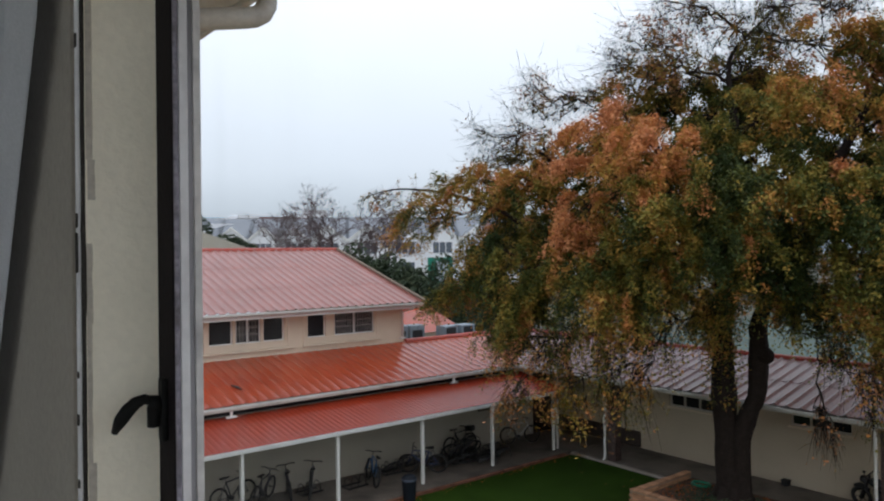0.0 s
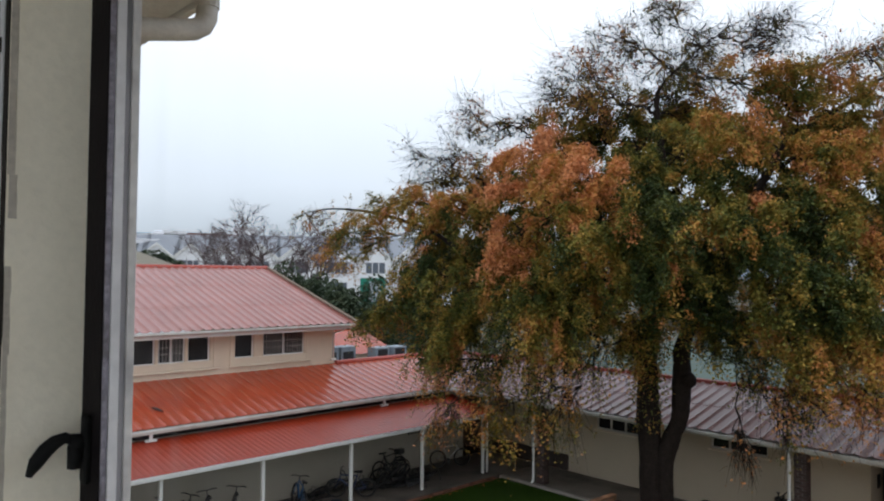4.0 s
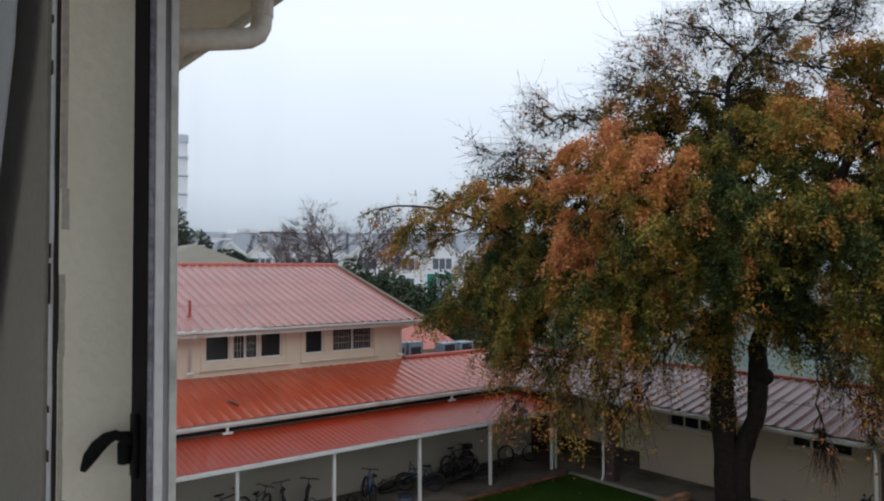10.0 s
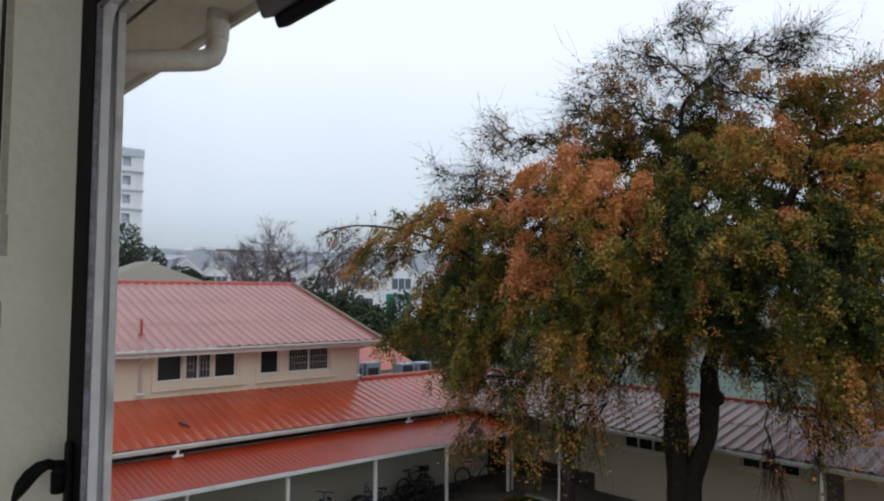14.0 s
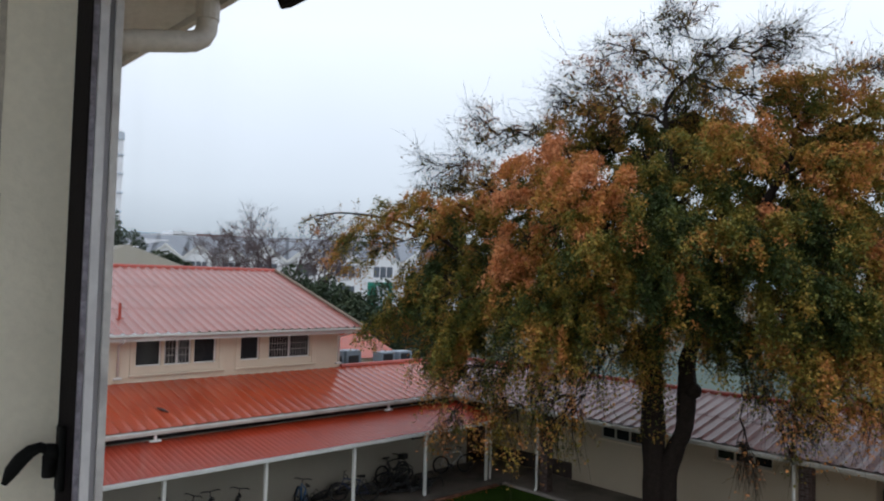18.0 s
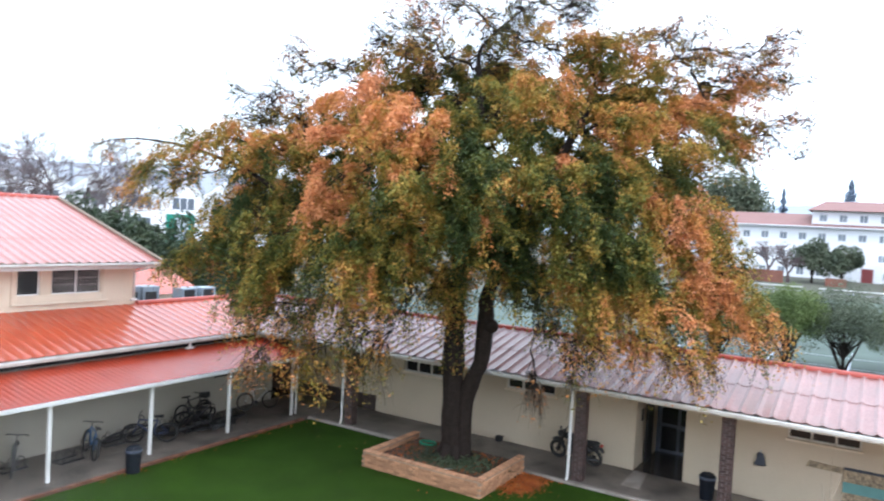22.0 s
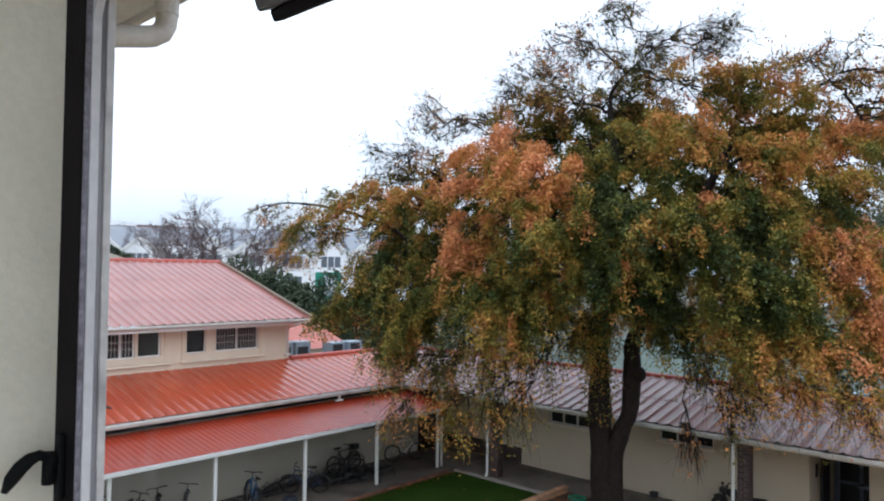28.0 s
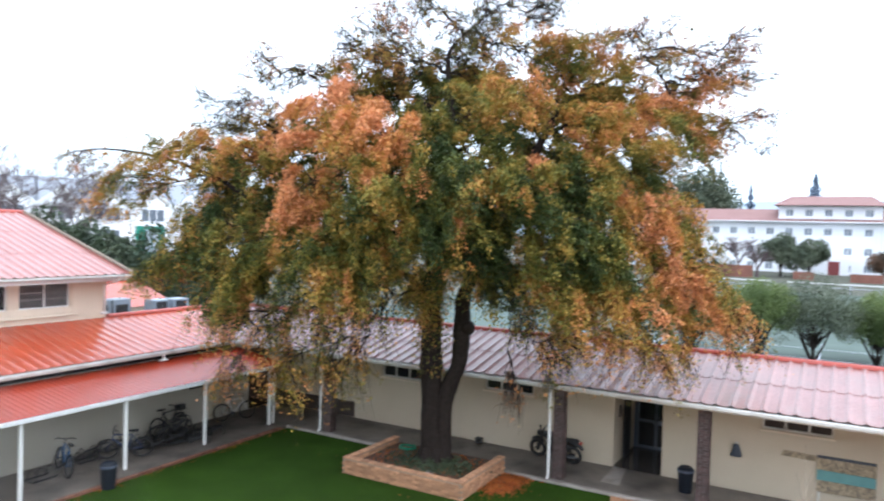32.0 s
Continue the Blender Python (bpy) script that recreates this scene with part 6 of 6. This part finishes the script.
for at, sz, w in (((23.1, 11.25, 0), 0.2, 0.11), ((23.05, -0.72, 0), 0.24, 0.14)):
    b = thing("black_crate", "small black plastic crate by the wall", "crate", "black crates", at=at)
    part("body", box((at[0] - 0.11, at[1] - w, 0.002), (at[0] + 0.11, at[1] + w, sz), 0.02), M["rubber"], b)
    part("rim", box((at[0] - 0.125, at[1] - w - 0.015, sz - 0.05), (at[0] + 0.125, at[1] + w + 0.015, sz - 0.01), 0.01), M["rubber"], b)

# ---- brick pillars, downpipes, brick edging ----
dark_mesh = brick_mesh.copy()
dark_mesh.materials.clear()
dark_mesh.materials.append(M["dark_brick"])
for px, py, pipe in ((21.2, 16.62, 16.87), (21.2, 7.5, 7.76), (21.45, 3.24, None), (21.25, -1.62, -1.40)):
    pil = thing("brick_pillar", "dark brown brick pillar under the eave", "pillar", "brick pillars", at=(px, py, 0))
    part("core", box((px - 0.155, py - 0.155, 0), (px + 0.155, py + 0.155, 2.84)), M["dark_mortar"], pil)
    for c in range(36):
        for k, (dx, dy, turn) in enumerate(((-0.06, -0.12, 0), (0.12, -0.06, 1), (0.06, 0.12, 0), (-0.12, 0.06, 1))):
            sx, t = (1, turn) if c % 2 else (-1, turn)
            m = Matrix.Translation((px + dx * sx, py + dy, 0.039 + 0.078 * c)) @ Matrix.Rotation(math.pi / 2 * t, 4, "Z")
            link("brick", dark_mesh, None, pil, m=m)
    if pipe is not None:
        bm = tube([(20.83, pipe, 2.95), (20.86, pipe, 2.82), (20.95, pipe, 2.7), (20.95, pipe, 0.2), (20.93, pipe, 0.08), (20.85, pipe, 0.04)], 0.045, 10)
        p = tagged(part("downpipe", bm, M["white"], smooth=True), "white downpipe beside the brick pillar", "downpipe", "wing downpipes")
part("corner_pipe", tube([(20.72, 19.0, 2.2), (20.72, 19.0, 0.02)], 0.045, 10), M["white"], lean, smooth=True)
edge = thing("brick_edging", "weathered brick edging between lawn and walkway", "edging")
edge_mesh = brick_mesh.copy()
edge_mesh.materials.clear()
edge_mesh.materials.append(material("dark_red_brown_brick", (0.17, 0.075, 0.045), 0.9, vary=0.3, scale=7, fine=0.2, fine_scale=60, bump=0.4, random=0.35))
brick_run(edge, edge_mesh, (5.0, 18.42), (20.7, 18.42), -0.14, 2)

# wall pipe with brackets over the bicycles
wp = thing("wall_conduit", "thin dark pipe on brackets along the bicycle wall", "pipe")
part("pipe", tube([(3, 21.36, 2.0), (19.6, 21.36, 2.0)], 0.032, 6), M["black"], wp)
for k in range(9):
    part("bracket", box((4.2 + 1.8 * k, 21.34, 1.84), (4.26 + 1.8 * k, 21.437, 2.03)), M["black"], wp)
frame_sign = thing("wall_frame", "empty dark frame on the bicycle wall", "frame", at=(19.2, 21.4, 1.2))
for a, b in (((18.75, 1.35), (18.79, 2.0)), ((19.45, 1.35), (19.49, 2.0)), ((18.8, 1.35), (19.44, 1.39)), ((18.8, 1.96), (19.44, 2.0))):
    part("edge", box((a[0], 21.4, a[1]), (b[0], 21.436, b[1])), M["dark"], frame_sign)
rack = thing("bicycle_rack", "low dark hoops of a bicycle rack", "bicycle rack", at=(15, 21.2, 0))
for k in range(12):
    x = 13.4 + 0.42 * k
    part("hoop", tube([(x, 21.25 - 0.16 * math.cos(a), 0.02 + 0.24 * math.sin(a)) for a in [math.pi * j / 10 for j in range(11)]], 0.012, 6), M["black"], rack)
part("rail", tube([(13.2, 21.05, 0.03), (18.3, 21.05, 0.03)], 0.015, 6), M["black"], rack)


# ---- bicycles, motorbike, bins ----
def wheel(parent, c, r, name="wheel", tyre=0.036, spokes=14):
    bm = bmesh.new()
    n = 26
    for rr, th in ((r, tyre),):
        rings = [[bm.verts.new((c[0] + (rr + th * math.cos(b)) * math.cos(a), c[1] + th * math.sin(b), c[2] + (rr + th * math.cos(b)) * math.sin(a))) for b in [2 * math.pi * j / 6 for j in range(6)]] for a in [2 * math.pi * k / n for k in range(n)]]
        for k in range(n):
            for j in range(6):
                bm.faces.new((rings[k][j], rings[(k + 1) % n][j], rings[(k + 1) % n][(j + 1) % 6], rings[k][(j + 1) % 6]))
    w = part(name, bm, None, None, smooth=True)
    w.data.materials.append(M["rubber"])
    bm = bmesh.new()
    for k in range(spokes):
        a = 2 * math.pi * k / spokes
        tube([(c[0], c[1] + 0.02 * (-1) ** k, c[2]), (c[0] + r * math.cos(a), c[1], c[2] + r * math.sin(a))], 0.0022 if spokes > 8 else 0.012, 3, bm, cap=False)
    tube([(c[0], c[1] - 0.04, c[2]), (c[0], c[1] + 0.04, c[2])], 0.022 if spokes > 8 else 0.07, 8, bm)
    sp = part("spokes", bm, M["black"], None)
    w.parent = parent
    sp.parent = w
    return w


def bicycle(color, label, m, basket=False):
    b = thing("bicycle", label, "bicycle", "bicycles under the lean-to")
    paint = material("bicycle_paint", color, 0.35, vary=0.1, scale=8)
    wheel(b, (0, 0, 0.34), 0.32)
    wheel(b, (1.04, 0, 0.34), 0.32)
    bm = bmesh.new()
    bb, seat, head, low_head = (0.44, 0, 0.29), (0.3, 0, 0.78), (0.86, 0, 0.82), (0.9, 0, 0.68)
    for a, c, r in ((bb, seat, 0.024), (bb, low_head, 0.028), (seat, head, 0.024), ((0, 0.05, 0.34), bb, 0.01), ((0, -0.05, 0.34), bb, 0.01), ((0, 0.05, 0.34), seat, 0.009), ((0, -0.05, 0.34), seat, 0.009), (head, low_head, 0.022)):
        tube([a, c], r, 7, bm)
    f = part("frame", bm, paint)
    f.parent = b
    bm = bmesh.new()
    for y in (-0.06, 0.06):
        tube([(0.9, y, 0.68), (1.0, y, 0.45), (1.04, y, 0.34)], 0.011, 6, bm)
    tube([(0.9, -0.07, 0.68), (0.9, 0.07, 0.68)], 0.015, 6, bm)
    fk = part("fork", bm, paint)
    fk.parent = b
    hb = part("handlebar", tube([(0.8, -0.3, 0.98), (0.86, -0.2, 0.99), (0.86, 0, 0.96), (0.86, 0.2, 0.99), (0.8, 0.3, 0.98)], 0.018, 7), M["black"])
    hb.parent = b
    st = part("stem", tube([(0.86, 0, 0.82), (0.855, 0, 0.965)], 0.015, 7), M["black"])
    st.parent = b
    bm = prism([(0.12, -0.07), (0.12, 0.07), (0.25, 0.05), (0.42, 0.018), (0.42, -0.018), (0.25, -0.05)], 0.9, 0.95, "z")
    tube([(0.3, 0, 0.76), (0.27, 0, 0.92)], 0.013, 6, bm)
    sd = part("saddle", bm, M["rubber"])
    sd.parent = b
    bm = tube([(0.44, -0.07, 0.29), (0.44, 0.07, 0.29)], 0.07, 14)
    tube([(0.44, 0.08, 0.29), (0.5, 0.09, 0.14)], 0.01, 5, bm)
    box((0.46, 0.09, 0.125), (0.56, 0.17, 0.145), bm=bm)
    cr = part("crank", bm, M["black"])
    cr.parent = b
    if basket:
        bk = part("basket", box((1.0, -0.15, 0.75), (1.25, 0.15, 0.96), 0.02), M["black"])
        bk.parent = b
    b.matrix_basis = m
    return b


def stood(x, y, yaw, lean=8):
    return Matrix.Translation((x, y, 0.0)) @ Matrix.Rotation(radians(yaw), 4, "Z") @ Matrix.Rotation(radians(lean), 4, "X")


bicycle((0.03, 0.12, 0.28), "blue mountain bicycle leaning in the rack", stood(12.78, 19.75, 72, 10))
bicycle((0.03, 0.05, 0.13), "dark blue and white bicycle leaning by a post", stood(15.35, 19.7, 139, -10))
bicycle((0.03, 0.03, 0.035), "black bicycle with a basket against the wall", stood(17.0, 21.0, 3, -8), True)
bicycle((0.03, 0.03, 0.03), "black bicycle standing before another", stood(16.6, 20.5, 14, 30))
bicycle((0.02, 0.02, 0.022), "black bicycle fallen low beside another", stood(16.1, 20.3, 8, 62))
bicycle((0.025, 0.025, 0.03), "black bicycle leaning on its neighbour", stood(17.75, 20.75, 172, -30))
bicycle((0.015, 0.015, 0.017), "black bicycle lying on the floor by the wall", stood(16.9, 20.2, -8, 78))
bicycle((0.015, 0.015, 0.017), "black bicycle lying across the stands", stood(17.6, 20.25, 12, 74))
bicycle((0.03, 0.03, 0.035), "dark bicycle low against the rack", stood(14.0, 20.9, 4, 48))
bicycle((0.5, 0.5, 0.5), "silver bicycle by the dark passage", stood(19.75, 20.75, -22, -8))
bicycle((0.05, 0.05, 0.05), "dark bicycle under the lean-to", stood(10.55, 20.1, 62, 8))
bicycle((0.04, 0.04, 0.05), "dark bicycle under the lean-to", stood(10.0, 20.2, 70, -6))
bicycle((0.04, 0.04, 0.045), "dark grey bicycle under the lean-to", stood(8.9, 20.5, 40, 8))
bicycle((0.03, 0.03, 0.035), "dark grey bicycle leaning on the wall", stood(8.0, 20.9, 15, -8))

moto = thing("motorbike", "black motorbike parked on the walkway", "motorbike")
for x in (0, 1.32):
    wheel(moto, (x, 0, 0.32), 0.255, tyre=0.062, spokes=5)


def moulded(rows, sides=12):
    """A rounded body from cross sections: x, half width, bottom, top."""
    bm = bmesh.new()
    rings = []
    for x, w, z0, z1 in rows:
        rings.append([bm.verts.new((x, w * math.cos(a), (z0 + z1) / 2 + (z1 - z0) / 2 * math.sin(a))) for a in [2 * math.pi * k / sides for k in range(sides)]])
    for a, b in zip(rings, rings[1:]):
        for k in range(sides):
            bm.faces.new((a[k], a[(k + 1) % sides], b[(k + 1) % sides], b[k]))
    bm.faces.new(rings[0][::-1])
    bm.faces.new(rings[-1])
    return bm


for nm, bm, mat in (
    ("tank", moulded([(0.55, 0.09, 0.72, 0.88), (0.66, 0.15, 0.68, 0.95), (0.85, 0.17, 0.68, 0.99), (1.0, 0.13, 0.74, 0.97), (1.08, 0.06, 0.8, 0.92)]), M["black"]),
    ("seat", moulded([(-0.22, 0.06, 0.8, 0.88), (-0.1, 0.12, 0.74, 0.9), (0.2, 0.14, 0.7, 0.86), (0.45, 0.12, 0.7, 0.84), (0.62, 0.08, 0.7, 0.84)]), M["rubber"]),
    ("engine", box((0.48, -0.17, 0.24), (0.92, 0.17, 0.7), 0.07), M["black"]), ("cylinder", box((0.7, -0.1, 0.5), (0.95, 0.1, 0.72), 0.04), M["black"]),
    ("headlight", tube([(1.12, 0, 0.88), (1.2, 0, 0.88), (1.28, 0, 0.87)], [0.06, 0.11, 0.1], 14), M["black"]),
    ("handlebar", tube([(0.96, -0.38, 1.04), (1.06, -0.24, 1.08), (1.1, -0.08, 1.02), (1.1, 0.08, 1.02), (1.06, 0.24, 1.08), (0.96, 0.38, 1.04)], 0.018, 7), M["black"]),
    ("fork", tube([(1.08, 0.09, 1.0), (1.32, 0.09, 0.32)], 0.032, 8), M["black"]), ("fork", tube([(1.08, -0.09, 1.0), (1.32, -0.09, 0.32)], 0.032, 8), M["black"]),
    ("front_guard", tube([(1.08, 0, 0.58), (1.2, 0, 0.66), (1.34, 0, 0.68), (1.5, 0, 0.62)], [0.05, 0.07, 0.07, 0.05], 7), M["black"]),
    ("exhaust", tube([(0.85, 0.18, 0.4), (0.6, 0.19, 0.24), (-0.25, 0.2, 0.34)], [0.03, 0.035, 0.055], 8), M["black"]),
    ("tail_lamp", box((-0.34, -0.06, 0.74), (-0.24, 0.06, 0.82), 0.015), M["ridge"]),
    ("rear_guard", tube([(-0.36, 0, 0.56), (-0.26, 0, 0.68), (0, 0, 0.73), (0.2, 0, 0.7)], [0.05, 0.08, 0.09, 0.08], 7), M["black"]),
    ("side_cover", box((0.16, -0.15, 0.42), (0.5, 0.15, 0.7), 0.06), M["black"]), ("swing_arm", tube([(0, 0.1, 0.32), (0.5, 0.1, 0.36)], 0.035, 7), M["black"]),
    ("shock", tube([(0.02, 0.12, 0.36), (0.14, 0.12, 0.72)], 0.035, 8), M["black"]), ("mirror", tube([(1.0, 0.36, 1.05), (0.98, 0.4, 1.22), (0.97, 0.42, 1.3)], [0.01, 0.012, 0.05], 6), M["black"]),
):
    o = part(nm, bm, mat, smooth=nm not in ("engine", "cylinder", "side_cover"))
    o.parent = moto
moto.matrix_basis = Matrix.Translation((22.75, 7.55, 0)) @ Matrix.Rotation(radians(84), 4, "Z") @ Matrix.Rotation(radians(-7), 4, "X")

M["bin"] = material("dark_blue_plastic", (0.007, 0.01, 0.016), 0.6, spec=0.25, vary=0.15, scale=6)
for x, y, z in ((13.05, 18.2, -0.07), (22.2, 3.85, 0.0)):
    b = thing("litter_bin", "dark blue plastic litter bin with a paler rim", "bin", "litter bins", at=(x, y, z))
    part("body", tube([(x, y, z + 0.01), (x, y, z + 0.62), (x, y, z + 0.64)], [0.19, 0.235, 0.235], 20), M["bin"], b, smooth=False)
    part("rim", tube([(x, y, z + 0.63), (x, y, z + 0.70)], [0.25, 0.25], 20), M["door_blue"], b)
    part("lid", tube([(x, y, z + 0.70), (x, y, z + 0.78), (x, y, z + 0.81)], [0.24, 0.17, 0.03], 20), M["bin"], b)

# ---- fallen leaves, planter growth, sapling ----
M["fallen"] = leaf_material("fallen_orange_leaves", [(0.2, 0.06, 0.02), (0.42, 0.11, 0.025), (0.5, 0.2, 0.05)], 3.0, (0.2, 0.9))
g = np.random.default_rng(99)
n = 2600
q = np.stack([g.normal(20.0, 0.55, n), g.normal(8.75, 0.28, n), np.full(n, -0.035)], 1)
q = q[q[:, 0] < 20.8]
r1 = np.stack([g.uniform(16, 20.7, 12), g.uniform(6.2, 17.5, 12), np.full(12, -0.05)], 1)
r2 = np.stack([g.uniform(12, 20.7, 110), g.uniform(18.0, 18.34, 110), np.full(110, -0.05)], 1)
r3 = np.stack([g.uniform(18.3, 20.7, 900), g.uniform(9.6, 13.1, 900), np.full(900, 0.265)], 1)
tagged(link("fallen_leaves", leaves_mesh("fallen_leaves", np.concatenate([q, r1, r2, r3]), 0.07, M["fallen"], g), None), "orange fallen leaves scattered on lawn and soil", "leaves", kind="stuff")
n = 2600
q = np.stack([g.normal(19.35, 0.5, n), g.normal(11.0, 0.75, n), 0.26 + np.abs(g.normal(0, 0.09, n))], 1)
tagged(link("ground_cover", leaves_mesh("ground_cover", q, 0.08, M["green_leaf"], g), None), "low grey-green plants round the trunk", "plants", kind="stuff")
hose = tagged(part("garden_hose", bm=tube([(20.3 + 0.22 * math.cos(a), 12.55 + 0.3 * math.sin(a), 0.28 + 0.012 * a / 3) for a in [0.35 * k for k in range(54)]], 0.022, 6), mat=material("green_hose", (0.01, 0.2, 0.11), 0.4), smooth=True), "coiled green garden hose on the soil", "hose")
tagged(part("hose_end", bm=tube([(20.5 + 0.13 * math.cos(a), 2.32 + 0.1 * math.sin(a), -0.02 + 0.015 * a / 3) for a in [0.4 * k for k in range(34)]], 0.02, 6), mat=hose.data.materials[0], smooth=True), "short coil of green hose on the bare earth", "hose")
M["pale_bark"] = material("pale_bare_bark", (0.36, 0.3, 0.23), 0.85, vary=0.2, scale=20)
sap = thing("sapling", "thin pale leafless sapling in the bare earth", "tree", at=(18.6, 0.5, 0))
part("trunk", tube([(18.6, 0.52, -0.06), (18.62, 0.5, 1.0), (18.6, 0.52, 1.9), (18.6, 0.55, 2.9)], [0.024, 0.019, 0.012, 0.004], 6), M["pale_bark"], sap)
for a, z, h, w in ((0.6, 0.75, 0.75, 0.5), (2.2, 0.8, 0.8, -0.5), (-0.8, 1.2, 0.9, 0.25), (3.6, 1.5, 0.8, -0.2), (1.5, 1.9, 0.6, 0.18)):
    part("branch", tube([(18.6, 0.52, z), (18.6 + 0.1 * math.cos(a), 0.52 - w * 0.5, z + h * 0.45), (18.6 + 0.2 * math.cos(a), 0.52 - w, z + h)], [0.016, 0.011, 0.004], 5), M["pale_bark"], sap)

# low bicycle stands on the floor under the lean-to
def floor_stand():
    st = thing("bicycle_stand", "low dark steel bicycle stand on the floor", "bicycle stand", "bicycle stands")
    for y in (-0.2, 0.2):
        o = part("rail", box((-0.38, y - 0.03, 0.0), (0.38, y + 0.03, 0.06), 0.008), M["black"])
        o.parent = st
    for x in (-0.3, 0.0, 0.3):
        o = part("hoop", tube([(x, -0.2, 0.03), (x, -0.17, 0.24), (x, -0.08, 0.31), (x, 0.08, 0.31), (x, 0.17, 0.24), (x, 0.2, 0.03)], 0.016, 6), M["black"])
        o.parent = st
    o = part("foot", box((-0.4, -0.26, 0.0), (-0.3, 0.26, 0.03), 0.006), M["black"])
    o.parent = st
    return st


first = floor_stand()
first.matrix_basis = stood(12.35, 20.3, 4, 0)
for x, y, yaw in ((14.1, 20.75, -3), (15.9, 20.55, 2), (16.75, 20.2, -4), (17.6, 20.15, 3), (18.5, 20.35, 0), (10.9, 20.75, 5)):
    copy_thing(first, stood(x, y, yaw, 0))
scrap = tagged(part("paper_scrap", box((18.62, 10.62, 0.268), (18.74, 10.86, 0.274), 0.002), M["white"]), "small white scrap lying on the planter soil", "scrap")
